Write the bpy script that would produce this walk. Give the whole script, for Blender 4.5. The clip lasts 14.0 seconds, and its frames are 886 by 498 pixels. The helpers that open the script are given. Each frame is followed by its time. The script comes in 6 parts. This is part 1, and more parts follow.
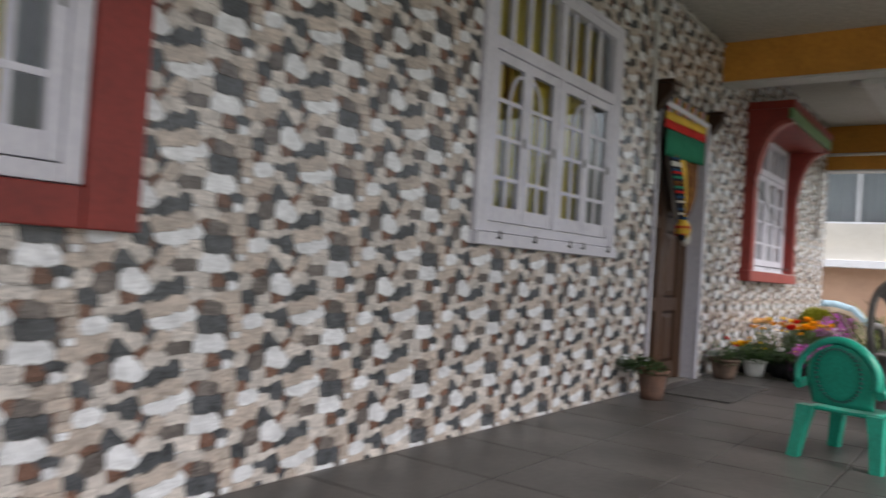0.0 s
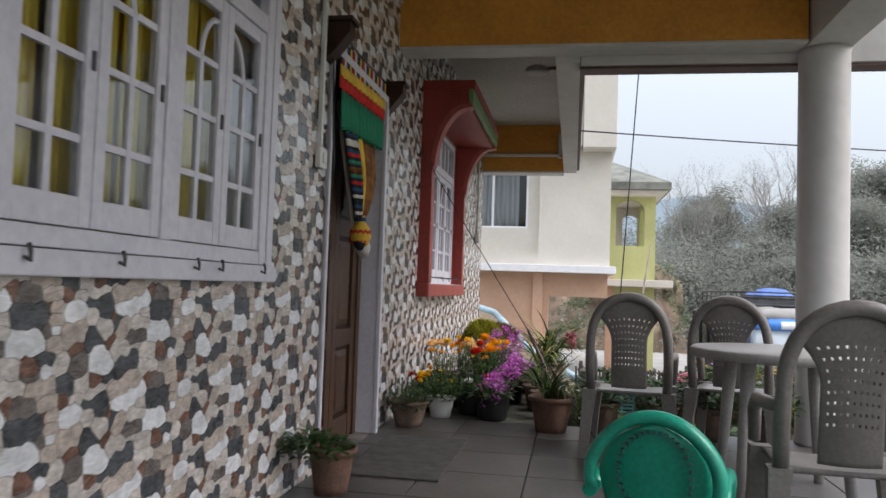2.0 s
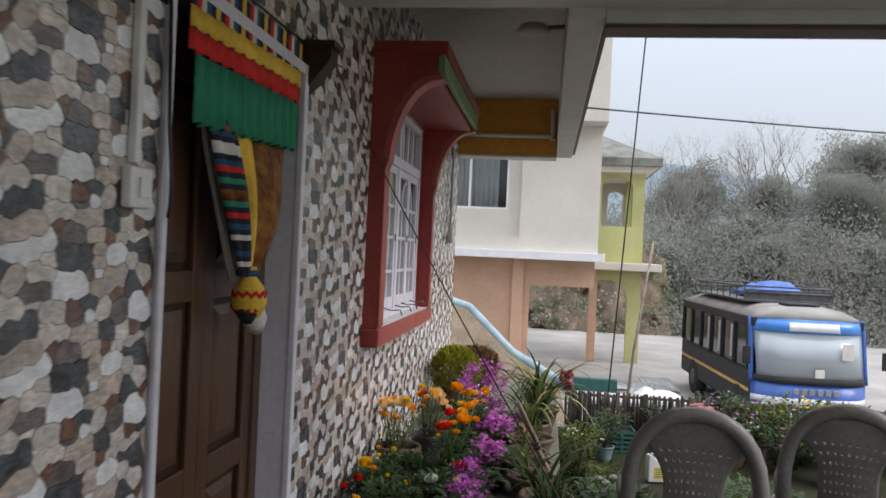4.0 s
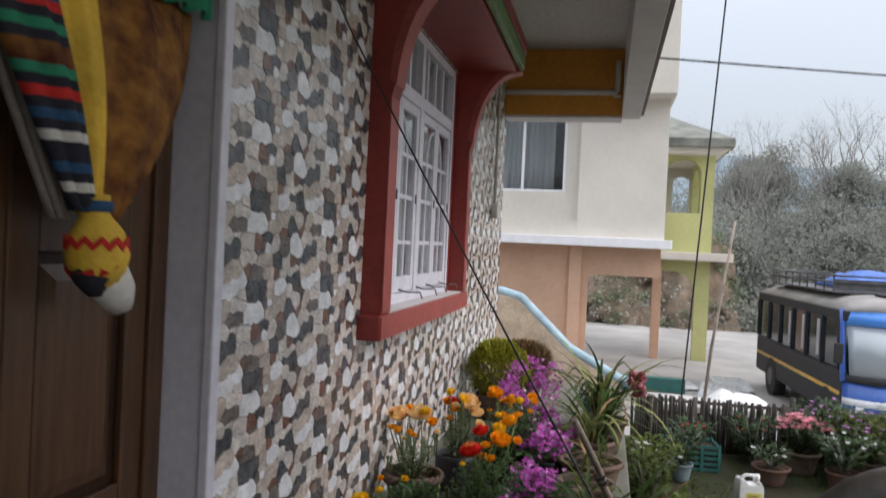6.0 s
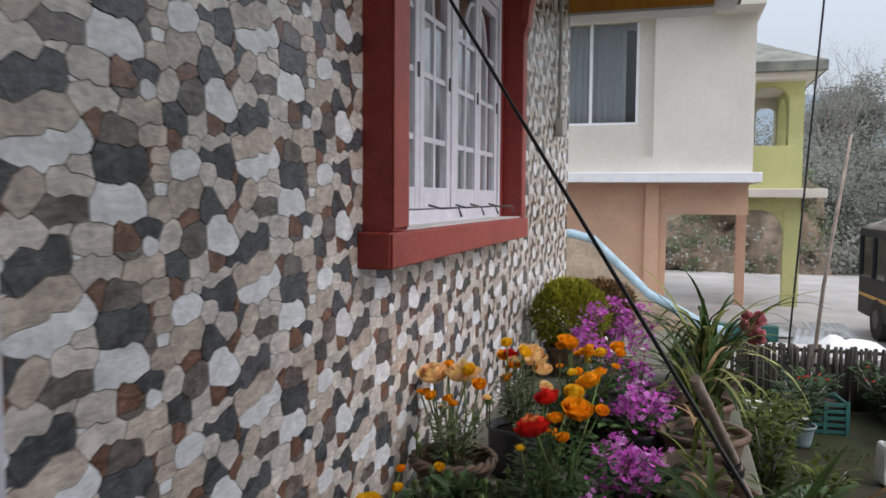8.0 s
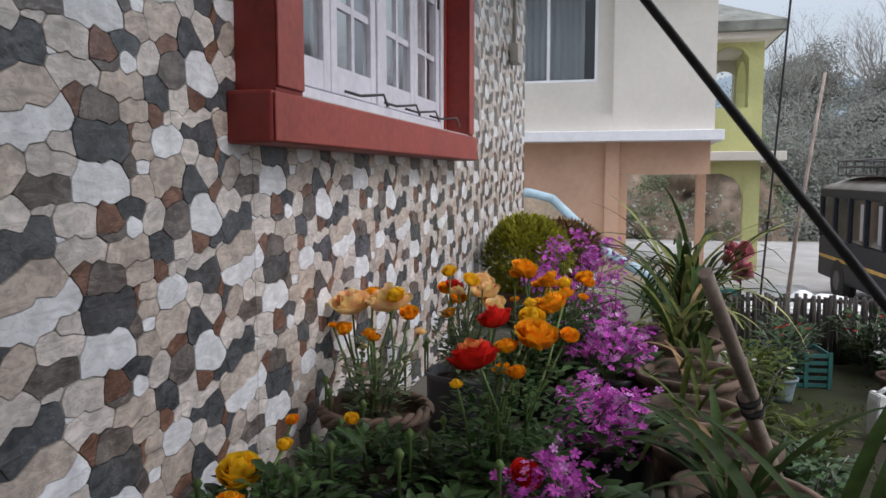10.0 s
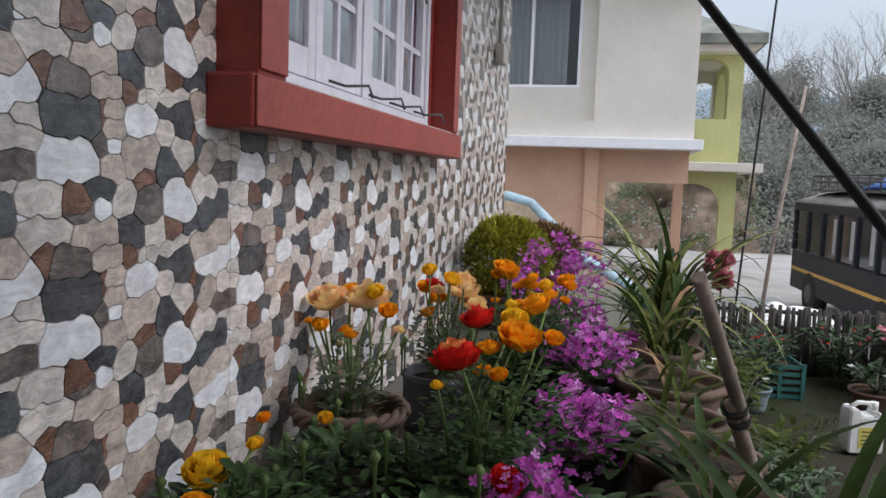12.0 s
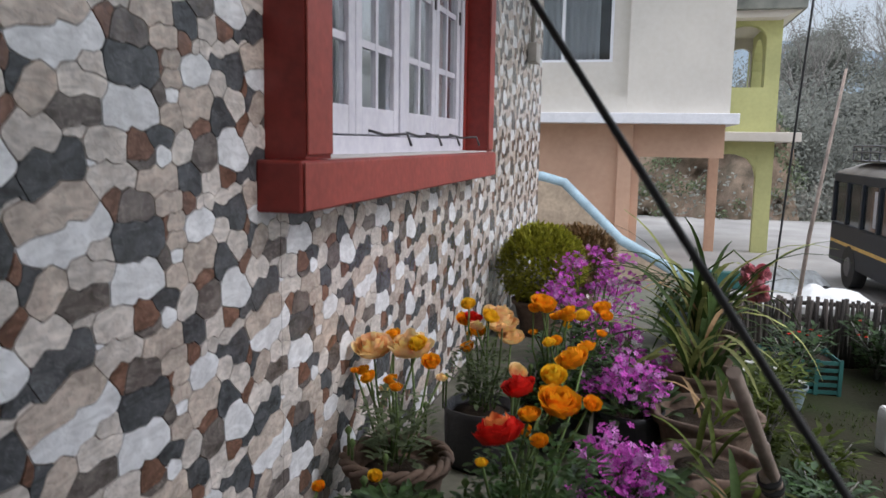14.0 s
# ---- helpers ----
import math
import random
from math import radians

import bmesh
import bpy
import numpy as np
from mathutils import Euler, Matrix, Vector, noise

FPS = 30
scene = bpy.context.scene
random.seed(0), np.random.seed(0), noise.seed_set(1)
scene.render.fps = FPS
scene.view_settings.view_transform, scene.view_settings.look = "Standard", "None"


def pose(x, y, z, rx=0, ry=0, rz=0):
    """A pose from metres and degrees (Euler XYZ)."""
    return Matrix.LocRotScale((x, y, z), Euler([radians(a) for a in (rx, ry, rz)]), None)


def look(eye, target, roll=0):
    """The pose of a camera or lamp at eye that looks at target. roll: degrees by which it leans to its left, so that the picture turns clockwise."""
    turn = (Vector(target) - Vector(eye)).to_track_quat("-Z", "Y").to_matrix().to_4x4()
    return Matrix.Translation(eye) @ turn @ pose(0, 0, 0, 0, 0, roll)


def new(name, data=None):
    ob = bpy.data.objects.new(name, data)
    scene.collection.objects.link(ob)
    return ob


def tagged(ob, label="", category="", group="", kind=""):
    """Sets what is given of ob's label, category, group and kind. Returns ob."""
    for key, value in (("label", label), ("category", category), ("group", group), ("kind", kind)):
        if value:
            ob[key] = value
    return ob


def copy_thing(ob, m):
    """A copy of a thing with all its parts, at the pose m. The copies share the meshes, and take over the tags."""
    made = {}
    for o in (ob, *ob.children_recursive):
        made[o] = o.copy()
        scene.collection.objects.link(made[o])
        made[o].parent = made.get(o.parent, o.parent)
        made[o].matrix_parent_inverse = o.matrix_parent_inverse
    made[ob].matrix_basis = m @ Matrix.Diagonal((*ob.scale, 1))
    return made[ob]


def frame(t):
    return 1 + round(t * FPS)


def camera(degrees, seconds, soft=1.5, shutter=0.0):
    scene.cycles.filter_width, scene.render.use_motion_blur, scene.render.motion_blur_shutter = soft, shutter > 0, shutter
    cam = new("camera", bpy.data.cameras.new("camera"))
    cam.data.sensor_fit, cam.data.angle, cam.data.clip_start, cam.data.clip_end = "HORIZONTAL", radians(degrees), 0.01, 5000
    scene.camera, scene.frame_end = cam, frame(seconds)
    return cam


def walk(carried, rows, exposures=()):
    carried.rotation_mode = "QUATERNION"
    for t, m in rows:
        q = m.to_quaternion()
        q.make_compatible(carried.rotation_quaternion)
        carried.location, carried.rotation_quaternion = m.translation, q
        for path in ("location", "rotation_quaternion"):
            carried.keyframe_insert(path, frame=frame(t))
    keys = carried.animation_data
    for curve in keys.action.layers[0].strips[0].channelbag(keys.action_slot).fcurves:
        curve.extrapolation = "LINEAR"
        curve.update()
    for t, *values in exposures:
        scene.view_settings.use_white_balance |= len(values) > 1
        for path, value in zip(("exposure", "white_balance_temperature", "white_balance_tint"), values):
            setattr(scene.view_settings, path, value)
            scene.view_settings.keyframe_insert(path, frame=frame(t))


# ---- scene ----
cam = camera(60.0, 14.0, 1.5, 0.5)
PATH = [
    (0, (2.448, -7.512, 0.961), (1.265, -5.899, 1.001), 3.7),
    (0.5, (2.057, -6.851, 0.861), (1.154, -5.07, 0.974), 1.1),
    (1, (1.805, -6.28, 0.89), (0.996, -4.457, 1.047), 1.3),
    (1.5, (1.609, -5.847, 0.974), (1.071, -3.924, 1.094), 1.4),
    (2, (1.445, -5.48, 1.099), (1.109, -3.511, 1.196), 1.9),
    (2.2, (1.402, -5.3, 1.084), (1.08, -3.329, 1.191), 1.4),
    (4.3, (1.177, -3.16, 1.689), (0.91, -1.179, 1.638), 2.6),
    (4.5, (1.149, -2.999, 1.674), (0.874, -1.02, 1.573), 2.2),
    (5, (1.08, -2.599, 1.609), (0.829, -0.616, 1.558), 2.3),
    (5.5, (1.109, -2.263, 1.536), (0.688, -0.309, 1.587), 5.0),
    (6, (1.16, -2.001, 1.486), (0.745, -0.045, 1.47), 2.7),
    (6.5, (1.083, -1.696, 1.39), (0.705, 0.26, 1.212), 3.1),
    (7, (1.04, -1.417, 1.33), (0.657, 0.532, 1.098), 2.4),
    (7.5, (1.044, -1.077, 1.27), (0.476, 0.834, 1.109), 1.5),
    (8, (0.999, -0.778, 1.231), (0.418, 1.131, 1.098), 0.4),
    (8.5, (0.958, -0.534, 1.152), (0.621, 1.436, 1.07), -2.3),
    (9, (0.958, -0.354, 1.054), (0.573, 1.605, 0.953), -2.2),
    (9.2, (0.951, -0.244, 0.989), (0.472, 1.689, 0.806), -1.7),
    (11.5, (0.897, -0.035, 0.894), (0.479, 1.91, 0.696), 2.3),
    (12, (0.89, -0.037, 0.902), (0.472, 1.91, 0.715), 2.0),
    (12.5, (0.901, -0.032, 0.91), (0.488, 1.917, 0.733), 1.9),
    (13, (0.905, -0.036, 0.918), (0.455, 1.905, 0.75), 1.9),
    (13.5, (0.893, -0.045, 0.993), (0.405, 1.884, 0.783), 0.1),
    (14, (0.871, -0.086, 1.166), (0.376, 1.832, 0.889), 0.9),
]
EXPOSURE = [(0.0, -0.05, 6450, 14), (1.5, -0.10, 6350, 14), (2.2, -0.20, 6350, 14), (4.5, -0.33, 6350, 14), (8.0, -0.43, 6250, 14), (9.0, -0.50, 6200, 14), (14.0, -0.46, 6100, 14)]
walk(cam, [(t, look(eye, target, roll)) for t, eye, target, roll in PATH], EXPOSURE)

# ---- world and light ----
world = bpy.data.worlds.new("overcast_sky")
scene.world = world
world.use_nodes = True
wn, wl = world.node_tree.nodes, world.node_tree.links
wn.clear()
sky = wn.new("ShaderNodeTexSky")
sky.sky_type, sky.sun_disc = "NISHITA", False
sky.sun_elevation, sky.sun_rotation = radians(43), radians(99)
sky.dust_density, sky.air_density, sky.ozone_density = 4.0, 1.2, 1.0
bg_sky = wn.new("ShaderNodeBackground")
bg_sky.inputs[1].default_value = 0.07
bg_cloud = wn.new("ShaderNodeBackground")
# A veiled sky: brighter overhead than at the horizon.
sky_co = wn.new("ShaderNodeTexCoord")
sky_xyz = wn.new("ShaderNodeSeparateXYZ")
sky_ramp = wn.new("ShaderNodeValToRGB")
sky_ramp.color_ramp.elements[0].position, sky_ramp.color_ramp.elements[1].position = 0.12, 0.85
sky_ramp.color_ramp.elements[0].color = (0.295, 0.318, 0.335, 1)
sky_ramp.color_ramp.elements[1].color = (1.25, 1.28, 1.3, 1)
sky_mid = sky_ramp.color_ramp.elements.new(0.42)
sky_mid.color = (0.50, 0.525, 0.545, 1)
wl.new(sky_co.outputs["Generated"], sky_xyz.inputs[0])
wl.new(sky_xyz.outputs["Z"], sky_ramp.inputs[0])
wl.new(sky_ramp.outputs[0], bg_cloud.inputs[0])
bg_cloud.inputs[1].default_value = 2.1
add_bg = wn.new("ShaderNodeAddShader")
world_out = wn.new("ShaderNodeOutputWorld")
wl.new(sky.outputs[0], bg_sky.inputs[0])
wl.new(bg_sky.outputs[0], add_bg.inputs[0])
wl.new(bg_cloud.outputs[0], add_bg.inputs[1])
wl.new(add_bg.outputs[0], world_out.inputs[0])
sun_data = bpy.data.lights.new("sun", "SUN")
sun_data.energy, sun_data.angle, sun_data.color = 1.85, radians(25), (1.0, 0.97, 0.93)
sun = new("sun", sun_data)
sun.matrix_world = look((40, -6, 38), (0, 0, 0))


# ---- materials ----
def mat(name, color, rough=0.6, metal=0.0, vary=0.25, scale=6.0, fine=60.0, bump=0.15, second=None, tint=0.0, spec=0.5, stretch=(1, 1, 1), veins=0.0, thin=0.0):
    """Noise at two scales over a base colour, with fine relief; tint varies it from piece to piece."""
    m = bpy.data.materials.new(name)
    m.use_nodes = True
    nt = m.node_tree
    n, l = nt.nodes, nt.links
    bsdf = n["Principled BSDF"]
    bsdf.inputs["Roughness"].default_value = rough
    bsdf.inputs["Metallic"].default_value = metal
    bsdf.inputs["Specular IOR Level"].default_value = spec
    co = n.new("ShaderNodeTexCoord")
    mp = n.new("ShaderNodeMapping")
    mp.inputs["Scale"].default_value = stretch
    geo = n.new("ShaderNodeNewGeometry")
    l.new(geo.outputs["Position"], mp.inputs[0])
    big = n.new("ShaderNodeTexNoise")
    big.inputs["Scale"].default_value, big.inputs["Detail"].default_value = scale, 5
    small = n.new("ShaderNodeTexNoise")
    small.inputs["Scale"].default_value, small.inputs["Detail"].default_value = fine, 3
    l.new(mp.outputs[0], big.inputs["Vector"])
    l.new(mp.outputs[0], small.inputs["Vector"])
    dark = tuple(c * (1 - vary) for c in color)
    light = tuple(min(1.0, c * (1 + vary)) for c in color)
    ramp = n.new("ShaderNodeValToRGB")
    ramp.color_ramp.elements[0].position, ramp.color_ramp.elements[1].position = 0.3, 0.7
    ramp.color_ramp.elements[0].color = (*(second or dark), 1)
    ramp.color_ramp.elements[1].color = (*(color if second else light), 1)
    l.new(big.outputs["Fac"], ramp.inputs[0])
    mix = n.new("ShaderNodeMix")
    mix.data_type, mix.blend_type = "RGBA", "OVERLAY"
    mix.inputs[0].default_value = 0.12 if fine < 15 else 0.35
    l.new(ramp.outputs[0], mix.inputs[6])
    l.new(small.outputs["Fac"], mix.inputs[7])
    last = mix.outputs[2]
    if tint:
        info = n.new("ShaderNodeObjectInfo")
        both = n.new("ShaderNodeMath")
        both.operation = "ADD"
        l.new(info.outputs["Random"], both.inputs[0])
        l.new(geo.outputs["Random Per Island"], both.inputs[1])
        wrap = n.new("ShaderNodeMath")
        wrap.operation = "FRACT"
        l.new(both.outputs[0], wrap.inputs[0])
        span = n.new("ShaderNodeMapRange")
        span.inputs[3].default_value, span.inputs[4].default_value = 1 - tint, 1 + tint
        l.new(wrap.outputs[0], span.inputs[0])
        hsv = n.new("ShaderNodeHueSaturation")
        l.new(span.outputs[0], hsv.inputs["Value"])
        l.new(last, hsv.inputs["Color"])
        last = hsv.outputs[0]
    if veins:
        # Thin wandering mineral veins, dark or pale, with broad cloudy streaks.
        vm = n.new("ShaderNodeMapping")
        vm.inputs["Rotation"].default_value = (0.5, 0, 0)
        vm.inputs["Scale"].default_value = (1, 0.55, 1.6)
        l.new(geo.outputs["Position"], vm.inputs[0])
        vein = n.new("ShaderNodeTexNoise")
        vein.inputs["Scale"].default_value, vein.inputs["Detail"].default_value, vein.inputs["Distortion"].default_value = 24, 7, 1.6
        l.new(vm.outputs[0], vein.inputs["Vector"])
        vr = n.new("ShaderNodeValToRGB")
        e = vr.color_ramp.elements
        e[0].position, e[1].position = 0.34, 0.70
        lo, hi = (1 - 0.5 * veins, 1 + 0.32 * veins) if color[0] > 0.2 else (1 - 0.4 * veins, 1 + 0.8 * veins)
        e[0].color, e[1].color = (lo, lo, lo, 1), (hi, hi, hi, 1)
        for pos, c in ((0.47, 1.0), (0.492, 1 - 0.6 * veins if color[0] > 0.2 else 1 + 1.3 * veins), (0.514, 1.0)):
            k = e.new(pos)
            k.color = (c, c, c, 1)
        l.new(vein.outputs["Fac"], vr.inputs[0])
        vx = n.new("ShaderNodeMix")
        vx.data_type, vx.blend_type = "RGBA", "MULTIPLY"
        vx.inputs[0].default_value = 1.0
        l.new(last, vx.inputs[6])
        l.new(vr.outputs[0], vx.inputs[7])
        last = vx.outputs[2]
    l.new(last, bsdf.inputs["Base Color"])
    if thin:
        # Petals and leaves let part of the light through.
        glow = n.new("ShaderNodeBsdfTranslucent")
        l.new(last, glow.inputs["Color"])
        blend = n.new("ShaderNodeMixShader")
        blend.inputs[0].default_value = thin
        l.new(bsdf.outputs[0], blend.inputs[1])
        l.new(glow.outputs[0], blend.inputs[2])
        l.new(blend.outputs[0], n["Material Output"].inputs["Surface"])
    if bump:
        b = n.new("ShaderNodeBump")
        b.inputs["Strength"].default_value, b.inputs["Distance"].default_value = bump, 0.01
        l.new(small.outputs["Fac"], b.inputs["Height"])
        l.new(b.outputs[0], bsdf.inputs["Normal"])
    return m


def glass_mat(name, color=(0.9, 0.95, 0.95), rough=0.02):
    m = bpy.data.materials.new(name)
    m.use_nodes = True
    b = m.node_tree.nodes["Principled BSDF"]
    b.inputs["Base Color"].default_value = (*color, 1)
    b.inputs["Roughness"].default_value = rough
    b.inputs["Transmission Weight"].default_value = 1.0
    b.inputs["IOR"].default_value = 1.45
    return m


M = {
    "grout": mat("grout", (0.20, 0.18, 0.165), 0.9, vary=0.3),
    "sW": mat("stone_white", (0.83, 0.845, 0.87), 0.2, vary=0.14, scale=14, fine=45, tint=0.08, bump=0.3, veins=0.35),
    "sD": mat("stone_slate", (0.082, 0.087, 0.094), 0.2, vary=0.35, scale=16, fine=55, tint=0.15, bump=0.3, veins=0.55),
    "sT": mat("stone_umber", (0.145, 0.127, 0.118), 0.2, vary=0.35, scale=16, fine=50, tint=0.15, bump=0.3, veins=0.55),
    "sB": mat("stone_sand", (0.56, 0.485, 0.425), 0.2, vary=0.2, scale=15, fine=50, tint=0.1, bump=0.3, veins=0.55),
    "sL": mat("stone_pale", (0.665, 0.615, 0.572), 0.2, vary=0.18, scale=15, fine=50, tint=0.1, bump=0.3, veins=0.55),
    "sR": mat("stone_rust", (0.177, 0.100, 0.073), 0.2, vary=0.3, scale=18, fine=50, tint=0.15, bump=0.3, veins=0.55),
    "white": mat("white_paint", (0.78, 0.78, 0.80), 0.4, vary=0.06, scale=5, fine=30, bump=0.05),
    "lilac": mat("pale_lilac_paint", (0.66, 0.65, 0.72), 0.4, vary=0.07, scale=4, fine=30, bump=0.05),
    "red": mat("red_oxide_paint", (0.25, 0.030, 0.022), 0.5, vary=0.18, scale=4, fine=40, bump=0.06),
    # Lighter red for front faces: their stronger light is put into the colour.
    "pink": mat("front_lit_red_paint", (0.31, 0.062, 0.047), 0.5, vary=0.15, scale=5, fine=40, bump=0.06),
    "green_trim": mat("green_trim_paint", (0.14, 0.25, 0.10), 0.5, vary=0.2, scale=8),
    "orange": mat("ochre_wall_paint", (0.60, 0.26, 0.035), 0.6, vary=0.12, scale=2.5, fine=30, bump=0.08),
    "ceil": mat("cream_ceiling_paint", (0.46, 0.44, 0.41), 0.75, vary=0.08, scale=1.5, fine=20, bump=0.06),
    "grey_paint": mat("grey_white_paint", (0.52, 0.51, 0.50), 0.65, vary=0.08, scale=2, fine=12, bump=0.06),
    "brown_trim": mat("brown_trim", (0.10, 0.055, 0.045), 0.6, vary=0.2),
    "cement": mat("cement_floor", (0.082, 0.076, 0.071), 0.42, vary=0.3, scale=2.2, fine=25, bump=0.1, tint=0.09),
    "cement_joint": mat("cement_joint", (0.10, 0.095, 0.09), 0.9, vary=0.3),
    "concrete": mat("pale_concrete", (0.31, 0.30, 0.285), 0.85, vary=0.2, scale=0.6, fine=8, bump=0.2),
    "slab_grey": mat("slab_concrete", (0.40, 0.39, 0.37), 0.85, vary=0.18, scale=2.5, fine=14, bump=0.2),
    "plinth": mat("mossy_plinth", (0.15, 0.14, 0.12), 0.85, vary=0.4, scale=3, fine=20, bump=0.3, second=(0.10, 0.11, 0.07)),
    "wood": mat("brown_varnished_wood", (0.085, 0.042, 0.021), 0.36, vary=0.35, scale=5, fine=40, bump=0.12, stretch=(9, 9, 0.7), tint=0.1, spec=0.4),
    "wood_dark": mat("dark_wood", (0.034, 0.016, 0.009), 0.5, vary=0.35, scale=5, fine=40, bump=0.1, stretch=(9, 9, 0.7), spec=0.2),
    "ramp_plaster": mat("stained_plaster", (0.44, 0.345, 0.25), 0.85, vary=0.3, scale=2.2, fine=18, bump=0.2),
    "beige": mat("cream_wall_paint", (0.64, 0.60, 0.535), 0.75, vary=0.07, scale=0.8, fine=10, bump=0.05),
    "peach": mat("peach_wall_paint", (0.58, 0.37, 0.255), 0.8, vary=0.1, scale=0.9, fine=10, bump=0.08),
    "lime": mat("lime_green_paint", (0.47, 0.48, 0.215), 0.8, vary=0.12, scale=0.9, fine=10),
    "blue_rail": mat("sky_blue_paint", (0.28, 0.39, 0.45), 0.6, vary=0.25, scale=3),
    "roof_grey": mat("weathered_roof", (0.24, 0.25, 0.22), 0.85, vary=0.3, scale=2, second=(0.10, 0.11, 0.10)),
    # Near black: the rooms' dimness is put into the colour.
    "dark_in": mat("interior_shade_colour", (0.045, 0.042, 0.04), 0.9, vary=0.3),
    "room": mat("room_wall_plaster", (0.30, 0.28, 0.25), 0.8, vary=0.15),
    "curtain_grey": mat("grey_curtain", (0.34, 0.34, 0.35), 0.9, vary=0.12, scale=6, stretch=(4, 4, 0.4)),
    "curtain_white": mat("white_curtain", (0.66, 0.66, 0.69), 0.9, vary=0.10, scale=6, stretch=(4, 4, 0.4)),
    "curtain_yellow": mat("yellow_curtain", (1.0, 0.70, 0.11), 0.85, vary=0.2, scale=6, stretch=(4, 4, 0.4)),
    "glass": glass_mat("window_glass"),
    "dark_glass": mat("dark_bus_glass", (0.02, 0.024, 0.026), 0.08, vary=0.3, bump=0),
    # Pale base colour stands in for much of the sky's reflection.
    "screen_glass": mat("windscreen_reflection_colour", (0.30, 0.34, 0.37), 0.06, vary=0.05, scale=1.5, fine=2, bump=0, spec=1.0),
    "bus_side": mat("dark_blue_grey_bus_paint", (0.010, 0.014, 0.021), 0.6, vary=0.2, bump=0.02),
    "bus_blue": mat("blue_bus_paint", (0.035, 0.10, 0.36), 0.3, vary=0.15, bump=0.02),
    "bus_roof": mat("dusty_bus_roof", (0.30, 0.29, 0.275), 0.7, vary=0.25, scale=1.5, fine=14, bump=0.1, second=(0.18, 0.17, 0.16)),
    "bus_header": mat("light_blue_header_glass", (0.06, 0.22, 0.62), 0.2, vary=0.15, bump=0.02),
    "bus_white": mat("white_bus_paint", (0.62, 0.64, 0.66), 0.4, vary=0.1, bump=0.02),
    "bus_yellow": mat("yellow_stripe_paint", (0.55, 0.33, 0.05), 0.4),
    "rubber": mat("black_rubber", (0.018, 0.018, 0.018), 0.8),
    "steel": mat("dark_steel", (0.10, 0.10, 0.105), 0.5, metal=0.6),
    "chrome": mat("dull_chrome", (0.45, 0.45, 0.46), 0.3, metal=0.9, vary=0.1),
    "tarp": mat("blue_tarpaulin", (0.05, 0.14, 0.48), 0.5, vary=0.3, scale=6, bump=0.3),
    "green_plastic": mat("green_plastic", (0.012, 0.33, 0.225), 0.32, vary=0.1, scale=5, bump=0.02),
    "grey_plastic": mat("grey_brown_plastic", (0.205, 0.19, 0.18), 0.42, vary=0.12, scale=5, bump=0.05),
    "table_plastic": mat("pale_grey_plastic", (0.37, 0.36, 0.35), 0.45, vary=0.1, scale=5, bump=0.04),
    "terracotta": mat("weathered_terracotta", (0.20, 0.11, 0.08), 0.85, vary=0.3, scale=9, fine=60, bump=0.25, second=(0.12, 0.08, 0.065), spec=0.15),
    "clay_dark": mat("dark_mossy_clay", (0.21, 0.145, 0.11), 0.85, vary=0.4, scale=7, fine=60, bump=0.3, second=(0.075, 0.058, 0.046), spec=0.15),
    "soil": mat("dark_soil", (0.04, 0.03, 0.022), 0.95, vary=0.5, scale=25, fine=120, bump=0.8, spec=0.15),
    "black_plastic": mat("black_plastic_bag", (0.014, 0.014, 0.016), 0.45, vary=0.3, bump=0.3),
    "white_plastic": mat("white_plastic", (0.68, 0.68, 0.66), 0.4, vary=0.07, bump=0.04),
    "label_yellow": mat("yellow_paper_label", (0.62, 0.55, 0.12), 0.6, vary=0.15),
    "teal_plastic": mat("teal_crate_plastic", (0.03, 0.13, 0.115), 0.5, vary=0.2),
    "blue_pot": mat("pale_blue_pot", (0.19, 0.25, 0.27), 0.5, vary=0.2),
    "leaf": mat("leaf_green", (0.05, 0.10, 0.03), 0.45, vary=0.35, scale=20, fine=80, tint=0.4, bump=0.1, spec=0.4, thin=0.25),
    # Darker copy of the leaf green: the garden's shade is put into the colour.
    "leaf_shaded": mat("leaf_green_shaded", (0.030, 0.058, 0.016), 0.55, vary=0.35, scale=20, fine=80, tint=0.4, bump=0.1, spec=0.25, thin=0.25),
    "leaf_bright": mat("yellow_green_leaf", (0.075, 0.10, 0.018), 0.6, vary=0.35, scale=20, fine=80, tint=0.45, bump=0.1, spec=0.15, thin=0.3),
    "leaf_grey": mat("dusty_leaf", (0.13, 0.165, 0.09), 0.6, vary=0.3, scale=20, fine=80, tint=0.35, bump=0.1, spec=0.15, thin=0.3),
    "leaf_lime": mat("golden_cypress_leaf", (0.30, 0.30, 0.035), 0.6, vary=0.35, scale=18, fine=80, tint=0.4, bump=0.1, spec=0.15, thin=0.35),
    "leaf_blade": mat("strap_leaf", (0.038, 0.066, 0.016), 0.6, vary=0.3, scale=14, fine=60, tint=0.35, bump=0.08, spec=0.15, thin=0.25),
    "leaf_cream": mat("variegated_leaf", (0.27, 0.29, 0.10), 0.5, vary=0.3, scale=16, tint=0.3, bump=0.08, spec=0.15, thin=0.3),
    "leaf_dry": mat("dry_leaf", (0.25, 0.165, 0.085), 0.8, vary=0.3, scale=14, tint=0.35, bump=0.1, spec=0.15),
    "stem": mat("grey_green_stem", (0.10, 0.15, 0.05), 0.6, vary=0.25, tint=0.25, spec=0.15),
    "f_orange": mat("orange_petal", (1.0, 0.45, 0.012), 0.55, vary=0.08, scale=25, tint=0.18, bump=0.0, spec=0.15, thin=0.45),
    "f_yellow": mat("yellow_petal", (1.0, 0.66, 0.03), 0.55, vary=0.08, scale=25, tint=0.12, bump=0.0, spec=0.15, thin=0.45),
